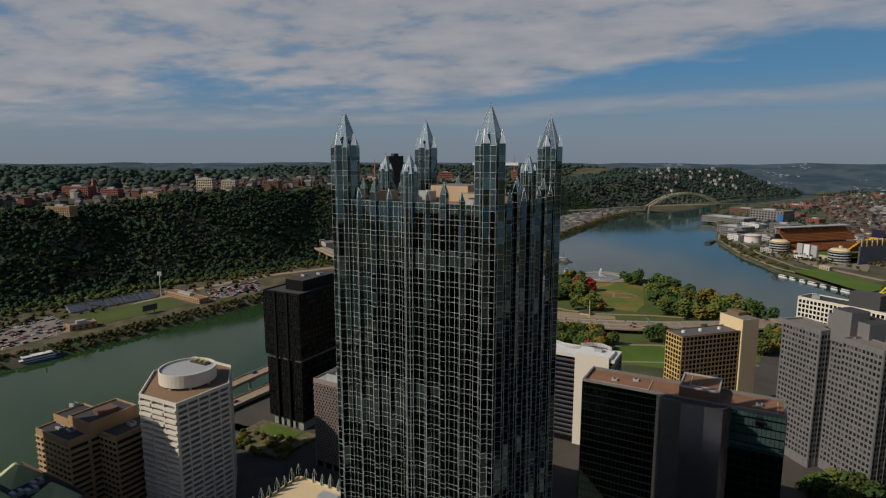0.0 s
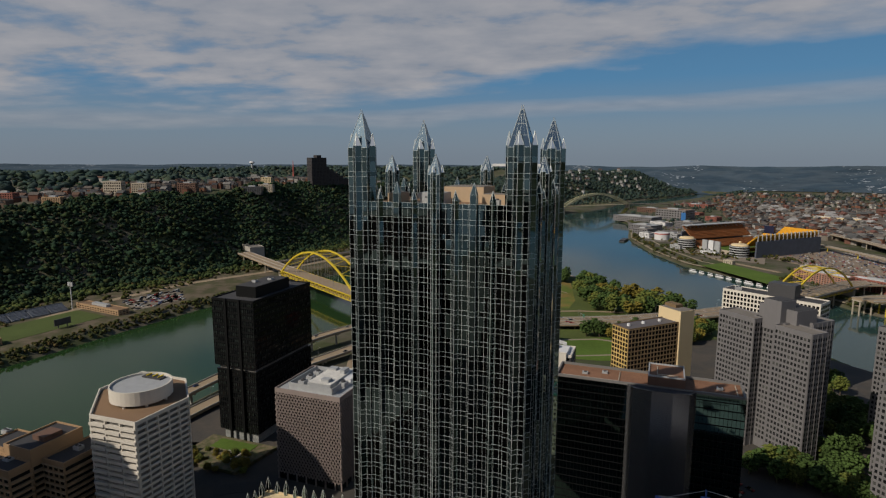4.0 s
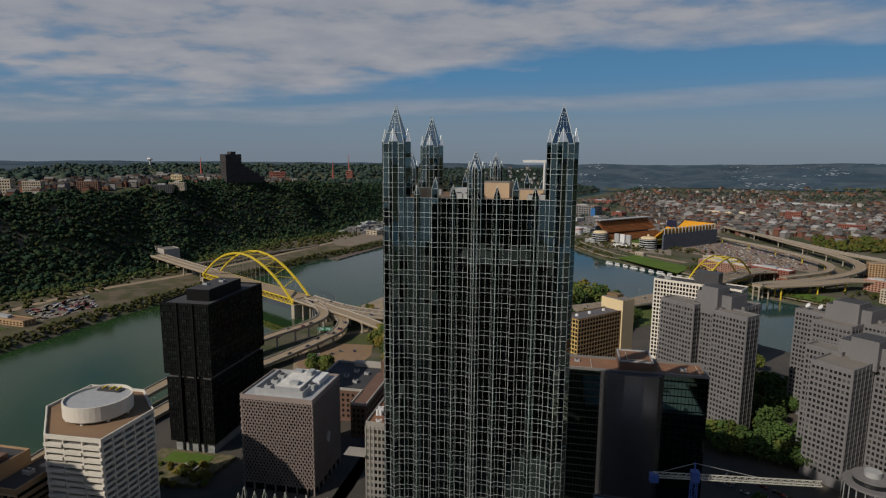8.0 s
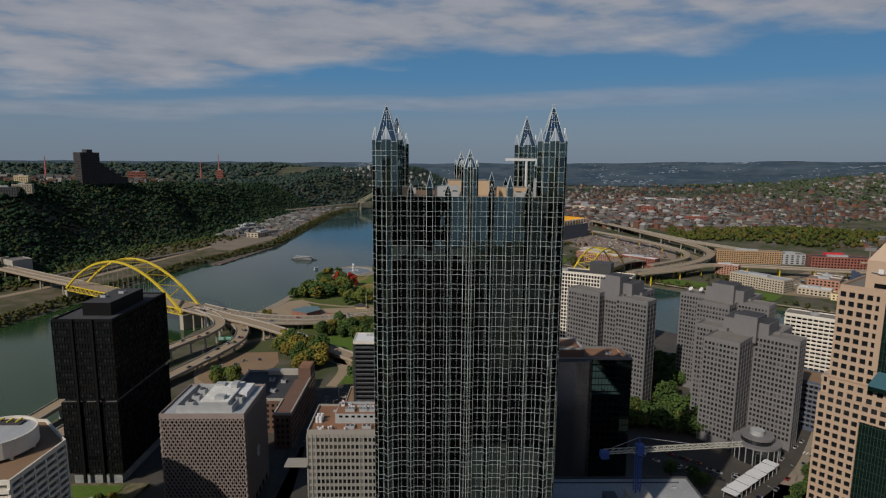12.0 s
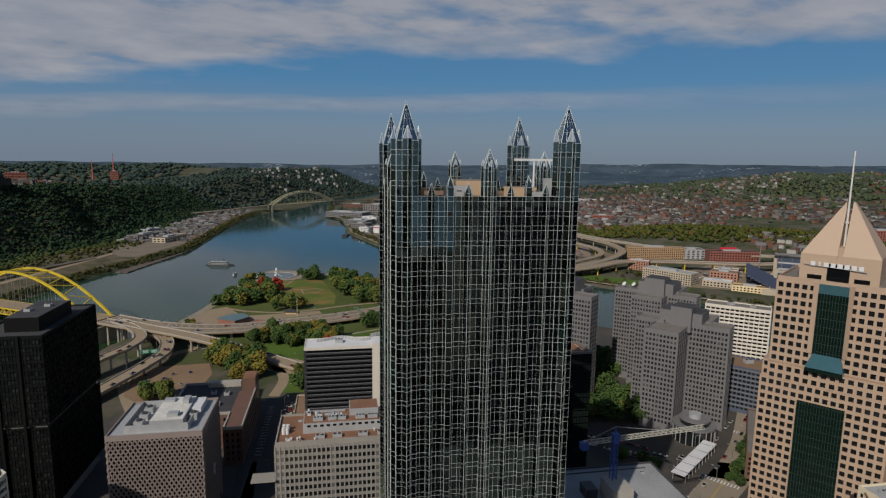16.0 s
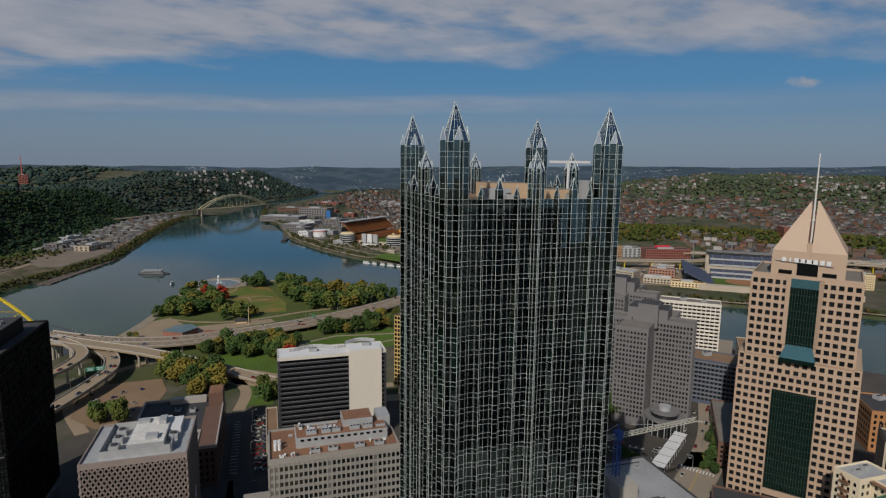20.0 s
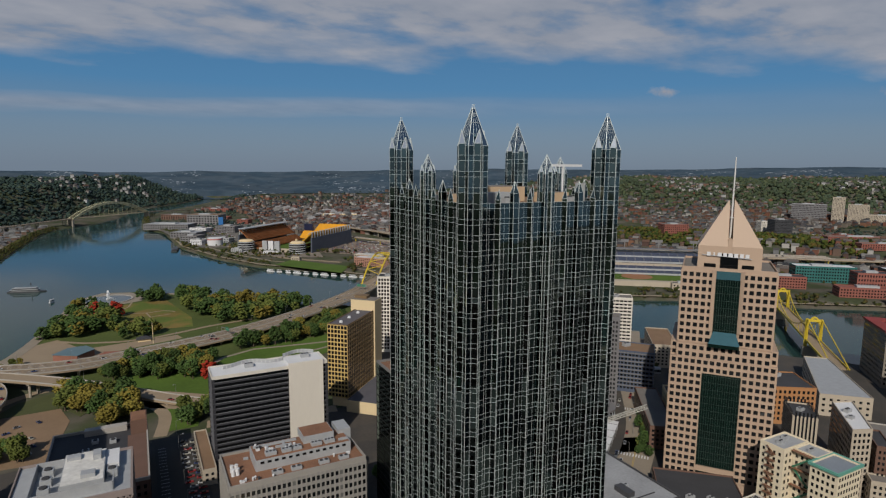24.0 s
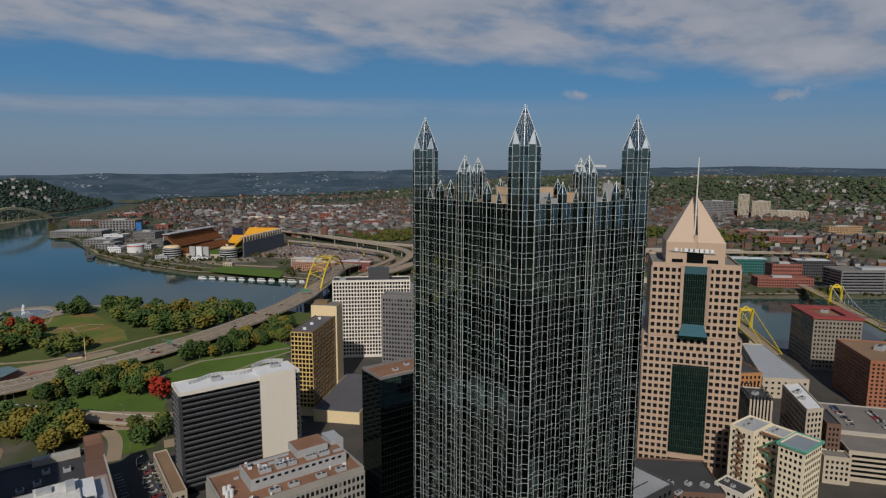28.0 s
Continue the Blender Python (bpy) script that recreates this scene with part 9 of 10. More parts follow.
PALE_STONE = material("pale_paving", (0.30, 0.25, 0.19), 0.9, 0, 0.15, 0.08, 1.0)
strip("promenade", [(-219, 470), (-207, 510), (-199, 545), (-190, 600), (-183, 650), (-177, 700), (-172, 752)], 11, -1.58, PALE_STONE, "pale stone promenade along the river wall")
strip("promenade", [(-94, 782), (-56, 752), (-24, 712), (28, 648), (92, 610), (142, 576)], 7, -1.58, PALE_STONE, "pale stone promenade along the northern bank")
strip("footpath", [(-176, 552), (-150, 534), (-120, 524), (-90, 524), (-62, 534), (-30, 548), (20, 560)], 5, -1.55, ROAD_CONC, "tan park path behind the highway")
strip("footpath", [(-58, 388), (-30, 424), (0, 438), (40, 434), (84, 430)], 4, -1.6, PALE_STONE, "pale path round the city lawn")
strip("footpath", [(-24, 372), (10, 388), (50, 408), (86, 420)], 3, -1.58, PALE_STONE, "thin pale path across the city lawn")
strip("slip_road", [(-150, 384), (-110, 366), (-82, 350), (-45, 322), (-20, 304), (20, 286)], 7.5, -1.5, ROAD_CONC, "tan slip road below the ramp")


def fountain():
    t = thing("fountain", "round fountain basin with a tall white water jet", "fountain", (-136, 748, -1.6))
    s = Shape()
    pts = [(30 * math.cos(2 * math.pi * i / 40), 30 * math.sin(2 * math.pi * i / 40)) for i in range(40)]
    part("basin_rim", ring(pts, [(x * 0.93, y * 0.93) for x, y in pts], -0.2, 0.9), CONC, t)
    s.prism([(x * 0.93, y * 0.93) for x, y in pts], -0.1, 0.35)
    part("basin_water", s, material("basin_water", (0.12, 0.14, 0.14), 0.12, 0, 0.1, 0.1, 1.0), t)
    rg_ = np.random.RandomState(3)
    vs, fs, b = [], [], 0
    for i in range(160):
        v, f = SMALL[i % 6]
        h_ = rg_.uniform(0, 1)
        if i < 110:
            c = (rg_.normal(0, 0.45 + 0.7 * (1 - h_)), rg_.normal(0, 0.45 + 0.7 * (1 - h_)), 0.4 + 12 * h_)
            q = v * rg_.uniform(0.25, 0.7) * (1, 1, 1.8)
        else:
            c = (rg_.normal(3, 3), rg_.normal(0, 2.4), 0.4 + 3 * h_)
            q = v * rg_.uniform(0.2, 0.5)
        vs.append(q + c)
        fs.append(f + b)
        b += len(v)
    me = tri_mesh("water_jet", np.concatenate(vs), np.concatenate(fs), [material("white_spray", (0.85, 0.87, 0.9), 0.4, 0, 0.05)])
    part("water_jet", me, None, t, "white water spray", kind="stuff")


fountain()
t = thing("museum", "low brick fort museum with a grey-blue roof", "building", (-154, 487, 0), -28)
s = Shape()
s.prism([(-14, -12), (10, -14), (14, 6), (0, 16), (-12, 8)], -3, 4)
part("walls", s, material("museum_brick", (0.30, 0.13, 0.09), 0.85), t)
s = Shape()
s.prism([(-14.5, -12.5), (10.5, -14.5), (14.5, 6.4), (0, 16.6), (-12.5, 8.4)], 4, 4.5)
part("roof", s, material("museum_roof", (0.13, 0.20, 0.23), 0.6, 0, 0.1, 0.1, 1.0), t)
for k in range(4):
    s = Shape()
    s.bar((22, -8 + k * 5, 0), (60, -2 + k * 5, 0), 1.2, 3)
    part("rampart", s, material("rampart_brick", (0.26, 0.11, 0.08), 0.9), t)
t = thing("park_pavilion", "small park pavilion with a hipped roof", "pavilion", (-96, 518, -2))
s = Shape()
s.box(-6, 6, -4, 4, 0, 3)
part("walls", s, CREAM, t)
s = Shape()
s.prism(rect(-7.5, 7.5, -5.5, 5.5), 3, 5.5, rect(-2, 2, -0.5, 0.5))
part("hip_roof", s, ROOF_DARK, t)
s = Shape()
s.bar((-88, 503, -2), (-88, 503, 20), 0.5)
lone("flagpole", s, CREAM, "tall pale flagpole in the park", "flagpole")

# ---- the far bank and the hilltop ----
def hill_block(name, label, x, y, w_, d_, h_, wall, turn=20, storeys=5, pitch=4, category="building"):
    return simple_block(name, label, (x, y), turn, w_, d_, h_, wall, ROOF_GRAVEL, storeys, pitch, category=category)


def hilltop_tower():
    """The stepped dark tower block on the crest."""
    x, y = -738, 1048
    z = land_z(x, y) - 2
    t = thing("hilltop_tower", "dark stepped residential tower on the crest", "apartment tower", (x, y, z), 242)
    dark = material("dark_tower_brick", (0.045, 0.04, 0.042), 0.8, 0, 0.15, 0.05, 1.0)
    for i, (x0, x1, h_) in enumerate(((-2, 38, 66), (38, 46, 44), (46, 58, 36), (58, 70, 29), (70, 84, 22), (84, 98, 14))):
        s = Shape()
        s.box(-x1, -x0, -12, 12, 0, h_)
        b = part("stepped_wing", s, dark, t)
        g = Shape()
        for wl_ in wall_frames(rect(-x1, -x0, -12, 12)):
            windows(g, wl_, 2, h_ - 1, max(3, int(h_ / 3.4)), max(2, int(wl_[3] / 4)), 0.45, 0.4, 0.6, 0.08)
        part("window_grid", g, PANE, b, kind="stuff")
    s = Shape()
    s.box(-26, -14, -8, 8, 66, 72)
    part("lift_house", s, dark, t)


hilltop_tower()
for args in (
    ("apartment_block", "red-brown brick slab on the hilltop", -1100, 2010, 62, 22, 46, RED_BRICK),
    ("church", "red brick church with a steeple on the bluff", -1000, 452, 52, 20, 20, RED_BRICK),
    ("apartment_block", "red brick flats on the bluff", -950, 482, 34, 16, 18, RED_BRICK),
    ("apartment_block", "tan brick flats on the bluff", -852, 492, 30, 16, 10, TAN_BRICK),
    ("apartment_block", "tan twin apartment slabs on the bluff", -914, 656, 34, 16, 26, LIMESTONE),
    ("apartment_block", "tan twin apartment slab on the bluff", -896, 700, 30, 16, 22, LIMESTONE),
    ("apartment_block", "cream hilltop apartment block", -766, 918, 22, 14, 18, CREAM),
    ("apartment_block", "dark terraced block on the crest", -748, 846, 40, 18, 14, DARK_PANEL),
    ("apartment_block", "tan terraced block on the crest", -742, 884, 30, 16, 14, LIMESTONE),
    ("apartment_block", "brick flats at the crest road", -850, 340, 40, 16, 14, TAN_BRICK),
    ("apartment_block", "dark brick slab far along the hilltop", -818, 740, 36, 16, 18, BROWN_BRICK),
):
    hill_block(*args)
s = Shape()
zc = land_z(-985, 470)
s.prism(rect(-988, -982, 467, 473), zc, zc + 26)
s.spike(rect(-988, -982, 467, 473), zc + 26, (-985, 470, zc + 40))
lone("steeple", s, RED_BRICK, "pointed brick church steeple", "steeple")
RADIO = material("red_white_mast", (0.45, 0.10, 0.08), 0.6)
for x, y, h_ in ((-828, 2094, 105), (-1100, 1500, 70), (-900, 2100, 80)):
    s = Shape()
    z = land_z(x, y)
    s.prism(rect(x - 2.5, x + 2.5, y - 2.5, y + 2.5), z, z + h_, rect(x - 0.5, x + 0.5, y - 0.5, y + 0.5))
    lone("radio_mast", s, RADIO, "thin red and white radio mast", "mast")
simple_block("mast_house", "red brick tower house under the mast", (-822, 2086), 10, 26, 20, 42, RED_BRICK, ROOF_GRAVEL, 6, 4)

# the river-side sports ground
ground_sheet("pitch", [(-553.6, 207.2), (-547.7, 321.8), (-605.3, 329), (-614, 221)], -1.6, material("pitch_grass", (0.085, 0.115, 0.035), 0.95, 0, 0.25, 0.03, 0.4, 0.3, 0.15), "green sports pitch by the river", "pitch")
t = thing("grandstand", "white grandstands along the sports pitch", "grandstand", (-620, 274, 0), 81)
for j in range(5):
    s = Shape()
    for i in range(6):
        s.box(-52 + j * 21, -33 + j * 21, 2 + 2.2 * i, 4.2 + 2.2 * i, -2, 0.2 + 1.0 * i)
    part("stand_bay", s, material("stand_seats", (0.22, 0.24, 0.28), 0.6, 0.1, 0.2, 0.2, 1.0), t, kind="stuff")
s = Shape()
s.box(-52, 51, 15.2, 15.8, -2, 6.5)
part("back_screen", s, material("blue_fascia", (0.16, 0.18, 0.22), 0.6), t)
simple_block("clubhouse", "long tan clubhouse at the end of the pitch", (-576, 340), -7, 82, 14, 6, TAN_BRICK, ROOF_BROWN, 2, 5)
s = Shape()
s.bar((-552, 262, 5), (-551, 280, 5), 1.0, 7)
s.bar((-552, 266, -2), (-552, 266, 3), 0.8)
s.bar((-551.4, 276, -2), (-551.4, 276, 3), 0.8)
lone("scoreboard", s, DARK_PANEL, "dark scoreboard beside the pitch", "scoreboard")
s = Shape()
s.bar((-617, 332, -2), (-617, 332, 30), 1.0)
s.bar((-621, 332, 29), (-613, 332, 29), 1.0, 5)
lone("floodlight", s, PLANT, "tall floodlight mast at the sports ground", "floodlight")
ground_sheet("far_parking", [(-538, 352), (-525.6, 421), (-580, 464), (-596, 387)], -1.6, material("far_lot_tan", (0.20, 0.17, 0.135), 0.95, 0, 0.3, 0.05, 0.6), "tan car park on the far bank", "parking lot")
ground_sheet("south_parking", [(-556, 100), (-552, 166), (-577, 192), (-640, 208), (-640, 110)], -1.6, material("south_lot", (0.22, 0.19, 0.16), 0.95, 0, 0.3, 0.05, 0.6), "pale car park beside the river", "parking lot")
simple_block("station_hall", "long brick station hall by the river road", (-560, 196), 75, 26, 14, 6, TAN_BRICK, ROOF_GRAVEL, 2, 6)
simple_block("boat_house", "grey-roofed warehouse on the river flats", (-470, 1240), 66, 90, 30, 9, GREY_PANEL, ROOF_GRAVEL, 2, 9)
simple_block("boat_house", "pale low warehouse on the river flats", (-405, 1180), 72, 80, 30, 10, LIMESTONE, ROOF_GRAVEL, 2, 9)
simple_block("boat_house", "small pale shed on the flats", (-488, 1330), 66, 44, 20, 9, PLANT, PLANT, 2, 9)
ground_sheet("river_yard", [(-500, 1060), (-440, 1290), (-390, 1560), (-350, 1560), (-350, 1180), (-400, 960), (-430, 960)], -1.6, material("yard_earth", (0.21, 0.17, 0.13), 0.95, 0, 0.3, 0.03, 0.5), "earth yard beside the river", "ground")


# ---- boats ----
def boat(name, label, x, y, turn, length, decks, hull, top):
    t = thing(name, label, "boat", (x, y, WATER_Z), turn)
    w_ = length * 0.2
    s = Shape()
    s.prism([(-length / 2, -w_ / 2), (length * 0.35, -w_ / 2), (length / 2, 0), (length * 0.35, w_ / 2), (-length / 2, w_ / 2)], -0.4, 1.6)
    part("hull", s, hull, t)
    for i in range(decks):
        s = Shape()
        k = 0.42 - 0.06 * i
        s.box(-length * k, length * (k - 0.12), -w_ * 0.42, w_ * 0.42, 1.6 + i * 2.6, 3.7 + i * 2.6)
        d_ = part("cabin", s, top, t)
        g = Shape()
        g.box(-length * k - 0.05, length * (k - 0.12) + 0.05, -w_ * 0.43, w_ * 0.43, 2.3 + i * 2.6, 3.2 + i * 2.6)
        part("window_band", g, PANE_DARK, d_)
        s = Shape()
        s.box(-length * k - 0.6, length * (k - 0.12) + 0.6, -w_ * 0.48, w_ * 0.48, 3.7 + i * 2.6, 4.1 + i * 2.6)
        part("deck_roof", s, top, d_)
    if decks > 1:
        s = Shape()
        s.drum(length * 0.1, 0, 0.6, 0.5, 4 + decks * 2.4, 9 + decks * 2.4, 10)
        part("funnel", s, DARK_PANEL, t)


boat("riverboat", "grey and white two-deck riverboat on the river", -246, 895, -14, 50, 2, DARK_PANEL, PLANT)
boat("riverboat", "white excursion boat moored at the far bank", -511, 129, 80, 40, 2, BLUE_STEEL, ROOF_WHITE)
boat("motor_boat", "small white motor boat on the river", -206, 800, 60, 10, 1, ROOF_WHITE, ROOF_WHITE)
for i in range(11):
    k = i / 10
    boat("moored_boat", "white motor boat moored at the north bank", 118 + 128 * k - 4, 925 - 128 * k * 1.02 - 6, -48, 11 + 5 * (i % 3 == 0), 1, ROOF_WHITE, ROOF_WHITE)
boat("submarine", "grey museum vessel moored at the bank", -22, 1290, 80, 60, 1, DARK_PANEL, DARK_PANEL)
BARGE = material("barge_rust", (0.13, 0.10, 0.085), 0.9, 0, 0.25, 0.1, 1.0)
for i in range(9):
    for j in range(2):
        s = Shape()
        x, y = -392 + i * 5.2 + j * 10, 850 + i * 27
        s.prism([(-12, -4.6), (12, -4.6), (12, 4.6), (-12, 4.6)], -0.5, 1.6)
        b = lone("barge", s, BARGE, "flat rusty barge moored in a row", "barge", "", (x, y, WATER_Z), 78, "moored barges")

# ---- cars ----
def car_templates():
    out = []
    for i, c in enumerate(((0.55, 0.55, 0.55), (0.03, 0.03, 0.035), (0.25, 0.26, 0.28), (0.35, 0.03, 0.03), (0.04, 0.07, 0.2), (0.6, 0.58, 0.5))):
        paint = material("car_paint", c, 0.3, 0.2, 0.05)
        b = Shape()
        b.prism([(-2.2, -0.9), (2.2, -0.9), (2.2, 0.9), (-2.2, 0.9)], 0.35, 0.95)
        k = Shape()
        k.prism([(-1.5, -0.8), (0.9, -0.8), (0.9, 0.8), (-1.5, 0.8)], 0.95, 1.5, [(-1.1, -0.65), (0.3, -0.65), (0.3, 0.65), (-1.1, 0.65)])
        w_ = Shape()
        w_.add([(r * math.cos(a), y, r * math.sin(a)) for y in (-0.12, 0.12) for r in (0.34,) for a in [j * math.pi / 5 for j in range(10)]],
               [tuple(range(9, -1, -1)), tuple(range(10, 20))] + [(j, (j + 1) % 10, 10 + (j + 1) % 10, 10 + j) for j in range(10)])
        out.append((b.mesh("body", paint), k.mesh("cabin", PANE_DARK), w_.mesh("wheel", ROOF_DARK), i))
    return out


CARS = car_templates()
CAR_WORD = ["silver", "black", "grey", "red", "blue", "cream"]


def car(x, y, z, turn, k):
    body_, cab, wheel, i = CARS[k]
    t = thing("car", CAR_WORD[i] + " saloon car on the road surface", "car", (x, y, z), turn, "cars")
    part("body", body_, None, t)
    part("cabin", cab, None, t)
    for u, v in ((-1.35, -0.85), (1.35, -0.85), (-1.35, 0.85), (1.35, 0.85)):
        part("wheel", wheel, None, t, at=(u, v, 0.34))


rg_ = random.Random(77)
made = 0
for key, lanes, gap in (("point", (-12, -8, -4, 4, 8, 12), 3), ("ramp", (-3, 3), 4), ("park1", (-2, 2), 3), ("park2", (-3, 0, 3), 3)):
    line = HW[key]
    for i in range(2, len(line) - 2, gap):
        for off in lanes:
            if rg_.random() < 0.33:
                d = line[i + 1] - line[i]
                p = line[i].lerp(line[i + 1], rg_.random())
                n = Vector((-d.y, d.x, 0)).normalized()
                p = p + n * off
                car(p.x, p.y, p.z + 0.02, math.degrees(math.atan2(d.y, d.x)), rg_.randrange(6))
for i in range(26):
    car(-75 - 2.5 * rg_.random() if i % 2 else -71, 176 + i * 3.1, TOWN_Z + 0.29, rg_.uniform(-4, 4), rg_.randrange(6))
for i in range(16):
    car(rg_.uniform(-200, -160), rg_.uniform(275, 345), TOWN_Z + 0.26, rg_.choice((30, 120)) + rg_.uniform(-5, 5), rg_.randrange(6))
for i in range(30):
    k = rg_.random()
    a, b = Vector((130, 85, 0)), Vector((284, 214, 0))
    p = a.lerp(b, k)
    n = Vector((-0.64, 0.77, 0)) * rg_.choice((-7, -3.5, 3.5, 7))
    car(p.x + n.x, p.y + n.y, TOWN_Z + 0.21, 40, rg_.randrange(6))
for i in range(40):
    k = rg_.random()
    p = Vector((100, 186, 0)).lerp(Vector((168, 126, 0)), k)
    n = Vector((0.66, 0.75, 0)) * rg_.choice((-7, -3.5, 3.5, 7))
    car(p.x + n.x, p.y + n.y, TOWN_Z + 0.21, -42, rg_.randrange(6))


def car_field(name, label, poly, count, z, seed):
    """Parked cars too far off to pick apart."""
    r1 = random.Random(seed)
    s = Shape()
    xs, ys = [q[0] for q in poly], [q[1] for q in poly]
    n = 0
    while n < count:
        x, y = r1.uniform(min(xs), max(xs)), r1.uniform(min(ys), max(ys))
        if not inside_one(poly, x, y):
            continue
        x, y = round(x / 3) * 3, round(y / 6) * 6
        s.box(x - 0.9, x + 0.9, y - 2.2, y + 2.2, z, z + 1.0)
        n += 1
    return lone(name, s, palette_material("far_car_paint", [(0.5, 0.5, 0.5), (0.04, 0.04, 0.045), (0.6, 0.6, 0.6), (0.25, 0.03, 0.03), (0.15, 0.16, 0.18), (0.05, 0.08, 0.2)], 0.35), label, "cars", "stuff")


car_field("far_parked_cars", "rows of parked cars on the far bank", [(-538, 352), (-525.6, 421), (-580, 464), (-596, 387)], 170, -1.55, 1)
car_field("south_parked_cars", "rows of parked cars beside the river", [(-556, 100), (-552, 166), (-577, 192), (-640, 208), (-640, 110)], 170, -1.55, 2)
car_field("stadium_parked_cars", "crowded cars in the stadium car park", [(250, 1095), (330, 970), (430, 885), (480, 1000), (450, 1170), (380, 1225)], 520, -1.45, 3)
car_field("science_parked_cars", "parked cars round the science halls", [(20, 1420), (60, 1260), (130, 1420), (110, 1660), (60, 1680)], 260, -1.4, 5)
car_field("works_parked_cars", "parked cars and wagons behind the stadium", [(140, 1440), (320, 1320), (410, 1500), (410, 2050), (140, 2100)], 420, -1.4, 6)
car_field("yard_parked_cars", "parked cars in the gravel yard", [(480, 610), (610, 530), (700, 650), (640, 760), (530, 695)], 200, -1.5, 4)

# ---- road furniture and small things ----
LAMP_POST = material("lamp_post_steel", (0.28, 0.28, 0.27), 0.5, 0.4)
SIGN_GREEN = material("sign_green", (0.01, 0.22, 0.13), 0.5, 0, 0.08)
pole_ = Shape()
pole_.drum(0, 0, 0.16, 0.09, 0, 9.0, 8)
arm_ = Shape()
arm_.bar((0, 0, 8.9), (2.6, 0, 9.5), 0.12)
head_ = Shape()
head_.box(2.3, 3.3, -0.2, 0.2, 9.42, 9.62)
LAMP = (pole_.mesh("pole", LAMP_POST), arm_.mesh("arm", LAMP_POST), head_.mesh("lamp_head", PLANT))


def street_lamp(x, y, z, turn):
    t = thing("street_lamp", "grey steel street lamp with a single arm", "street lamp", (x, y, z), turn, "street lamps")
    for nm, me in zip(("pole", "arm", "lamp_head"), LAMP):
        part(nm, me, None, t)


def lamps_along(line, offset, gap, drop=0.0):
    run = 0.0
    for a, b in zip(line[:-1], line[1:]):
        d = b - a
        run += d.length
        if run > gap:
            run = 0.0
            n = Vector((-d.y, d.x, 0)).normalized()
            p = a + n * offset
            street_lamp(p.x, p.y, p.z + drop, math.degrees(math.atan2(-n.y * offset, -n.x * offset)))


lamps_along(HW["point"], 16.4, 42)
lamps_along(HW["point"], -16.4, 42)
lamps_along(HW["ramp"], 6.2, 34)
lamps_along(HW["park2"], -6.2, 45)
for k in range(7):
    for side in (-11, 11):
        f = 0.08 + k * 0.14
        street_lamp(100 + 184 * f - 0.64 * side, 60 + 154 * f + 0.77 * side, TOWN_Z, 130 if side < 0 else -50)
for i in range(6):
    street_lamp(-80, 150 + i * 24, TOWN_Z, 0)


def gantry(x, y, z, turn, panels, label):
    """Two posts and a beam with green boards; their lettering is plain pale bars."""
    t = thing("sign_gantry", label, "road sign", (x, y, z), turn)
    for sx in (-7.5, 7.5):
        s = Shape()
        s.bar((sx, 0, 0), (sx, 0, 7.6), 0.4)
        part("post", s, LAMP_POST, t)
    s = Shape()
    s.bar((-7.5, 0, 7.2), (7.5, 0, 7.2), 0.35, 0.6)
    part("beam", s, LAMP_POST, t)
    for x0, x1 in panels:
        s = Shape()
        s.box(x0, x1, -0.35, -0.22, 5.0, 8.4)
        b = part("sign_board", s, SIGN_GREEN, t, "green road sign board")
        for zz_, k in ((7.5, 0.8), (6.7, 0.6), (5.8, 0.7)):
            w_ = (x1 - x0) * k / 2
            m = Shape()
            m.box((x0 + x1) / 2 - w_, (x0 + x1) / 2 + w_, -0.38, -0.35, zz_ - 0.18, zz_ + 0.18)
            part("text_bar", m, ROOF_WHITE, b)


gantry(-200, 345, 7.4, 8, ((-6.5, -0.6), (0.2, 6.3)), "steel gantry with green road signs over the ramp")
gantry(176, 611, 9.4, 140, ((-6, -0.5), (0.5, 6.5)), "steel gantry with green signs by the yellow arch")
gantry(-20, 482, 4.0, 115, ((-5, 0.5),), "green road sign on a steel gantry")

# lane lines on the wide deck
lanes_ = Shape()
line = HW["point"]
for off in (-13.2, -9.6, -6.0, 6.0, 9.6, 13.2):
    for i in range(0, len(line) - 1):
        d = line[i + 1] - line[i]
        n = Vector((-d.y, d.x, 0)).normalized() * off
        steps_ = max(1, int(d.length / 12))
        for k in range(steps_):
            a = line[i] + d * ((k + 0.1) / steps_) + n
            b = line[i] + d * ((k + 0.5) / steps_) + n
            lanes_.bar((a.x, a.y, a.z + 0.03), (b.x, b.y, b.z + 0.03), 0.22, 0.03)
lone("lane_line", lanes_, ROOF_WHITE, "white dashed lane lines on the highway deck", "road marking", "structure")
tar_ = Shape()
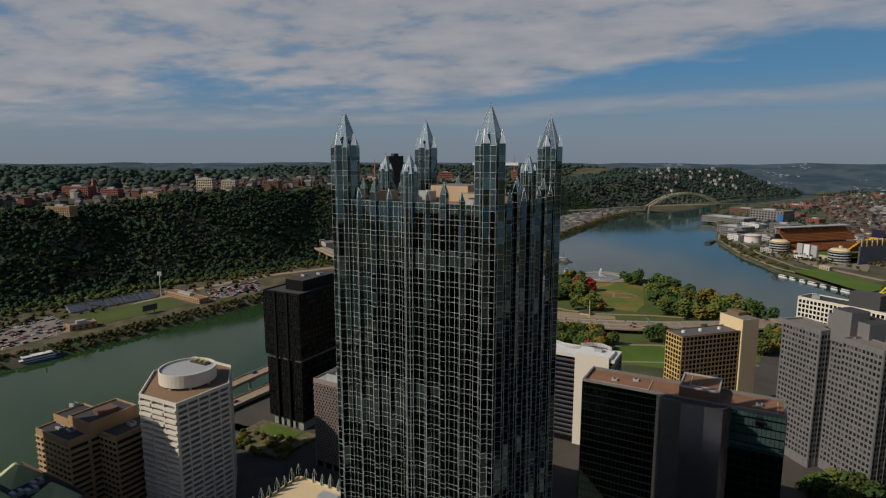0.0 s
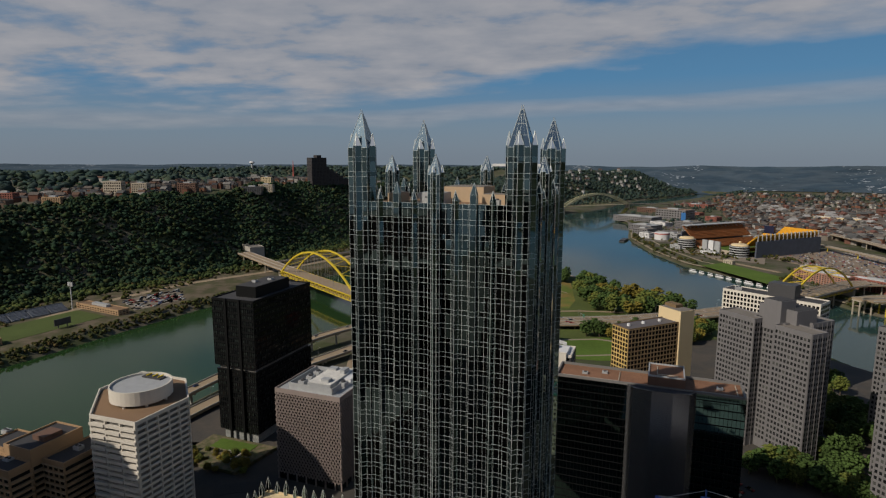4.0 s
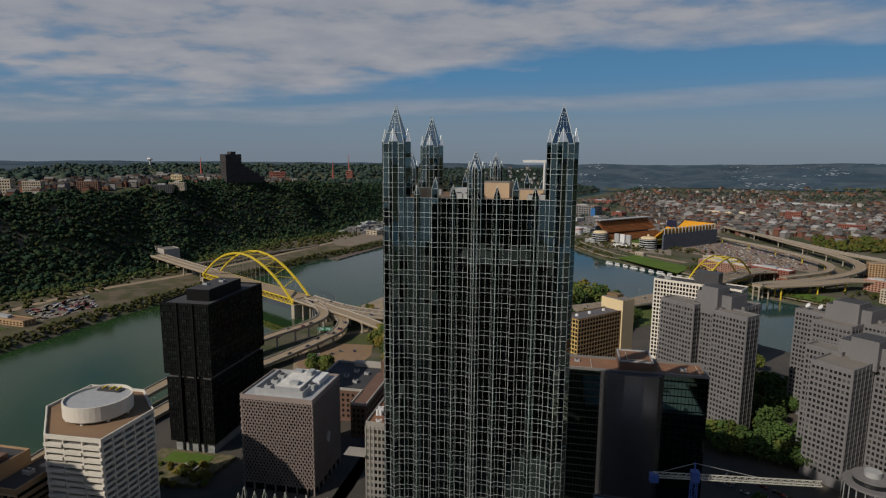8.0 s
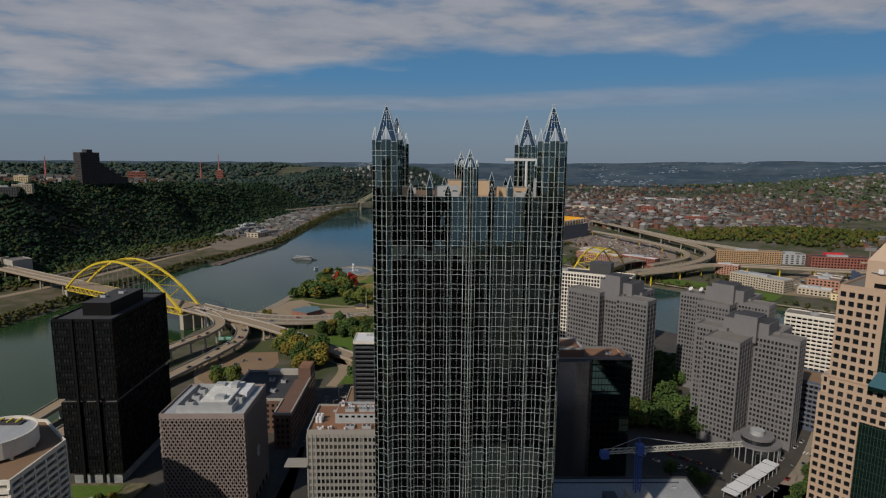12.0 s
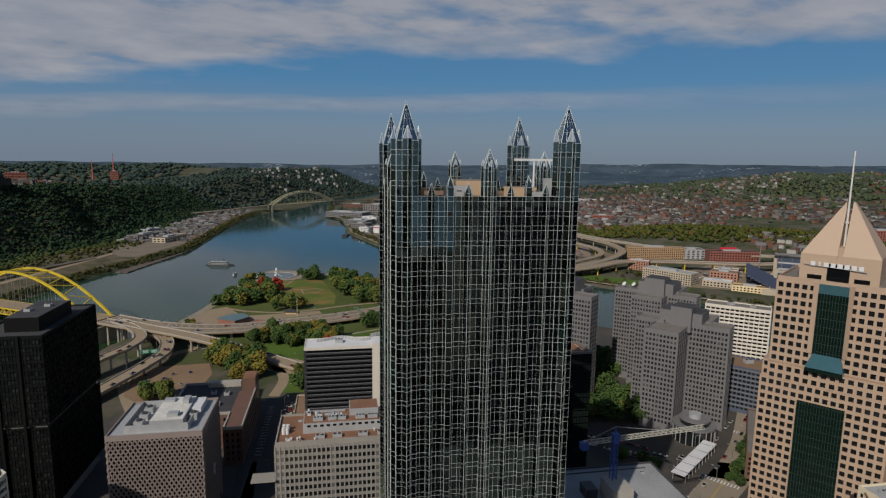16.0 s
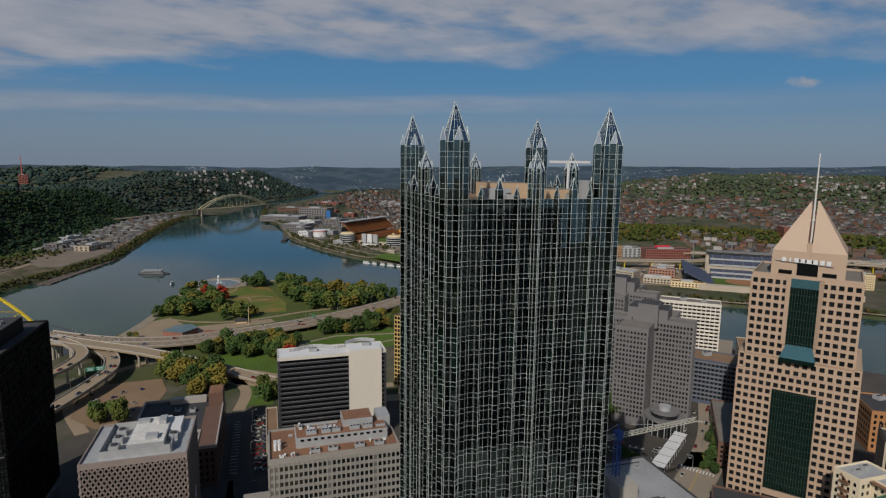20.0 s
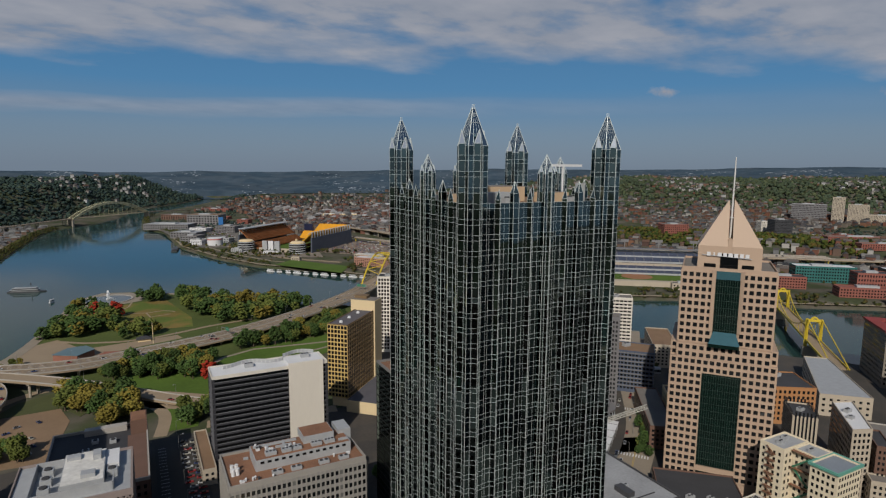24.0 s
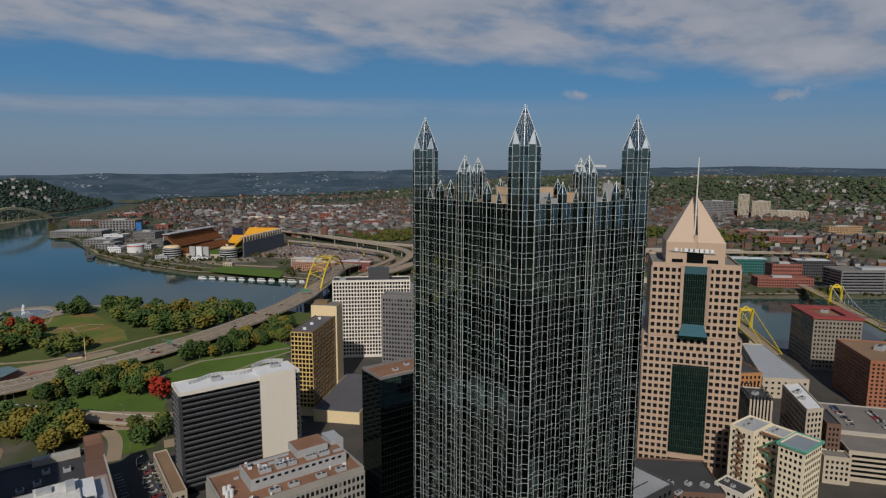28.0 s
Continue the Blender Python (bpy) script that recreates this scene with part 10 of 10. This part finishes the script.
for off in (-11.4, -7.8, -4.2, 4.2, 7.8, 11.4):
    for i in range(0, len(line) - 1):
        d = line[i + 1] - line[i]
        n = Vector((-d.y, d.x, 0)).normalized() * off
        a, b = line[i] + n, line[i + 1] + n
        tar_.bar((a.x, a.y, a.z + 0.012), (b.x, b.y, b.z + 0.012), 1.3, 0.02)
lone("wheel_track", tar_, material("worn_road", (0.17, 0.135, 0.105), 0.9, 0, 0.35, 0.06, 1.2), "darker worn wheel tracks along the lanes", "road wear", "structure")

mid_ = Shape()
for off in (-0.35, 0.35):
    for a, b in zip([(124, 66), (160, 92), (215, 136)], [(160, 92), (215, 136), (284, 214)]):
        d = Vector((b[0] - a[0], b[1] - a[1], 0)).normalized()
        mid_.bar((a[0] - d.y * off, a[1] + d.x * off, TOWN_Z + 0.24), (b[0] - d.y * off, b[1] + d.x * off, TOWN_Z + 0.24), 0.22, 0.04)
lone("centre_line", mid_, material("yellow_road_paint", (0.55, 0.36, 0.05), 0.8), "double yellow centre line on the boulevard", "road marking", "structure")
walk_ = Shape()
for x, y, a in ((176, 106, 38), (232, 156, 42)):
    for k in range(-5, 6):
        c_, s_ = math.cos(radians(a)), math.sin(radians(a))
        px_, py_ = x - s_ * k * 1.8, y + c_ * k * 1.8
        walk_.bar((px_ - c_ * 2, py_ - s_ * 2, TOWN_Z + 0.24), (px_ + c_ * 2, py_ + s_ * 2, TOWN_Z + 0.24), 0.7, 0.04)
lone("crosswalk", walk_, ROOF_WHITE, "white striped crosswalks over the boulevard", "road marking", "structure")

# cars parked on the garage roofs
for i in range(26):
    u, v = 30 + (i % 13) * 3.0, -14 - 20 * (i // 13) - rg_.uniform(0, 1)
    if rg_.random() < 0.75:
        c_, s_ = math.cos(radians(40)), math.sin(radians(40))
        car(258.6 + c_ * u - s_ * v, -3.1 + s_ * u + c_ * v, 17.69, 130, rg_.randrange(6))


def water_tower(x, y):
    z = land_z(x, y)
    t = thing("water_tower", "pale bulb water tower on the far hills", "water tower", (x, y, z))
    s = Shape()
    s.drum(0, 0, 6, 3.5, 0, 30, 12)
    part("stem", s, PLANT, t)
    s = Shape()
    s.drum(0, 0, 6, 15, 30, 36, 20)
    s.drum(0, 0, 15, 9, 36, 44, 20)
    part("tank", s, ROOF_WHITE, t)


water_tower(-2060, 2500)
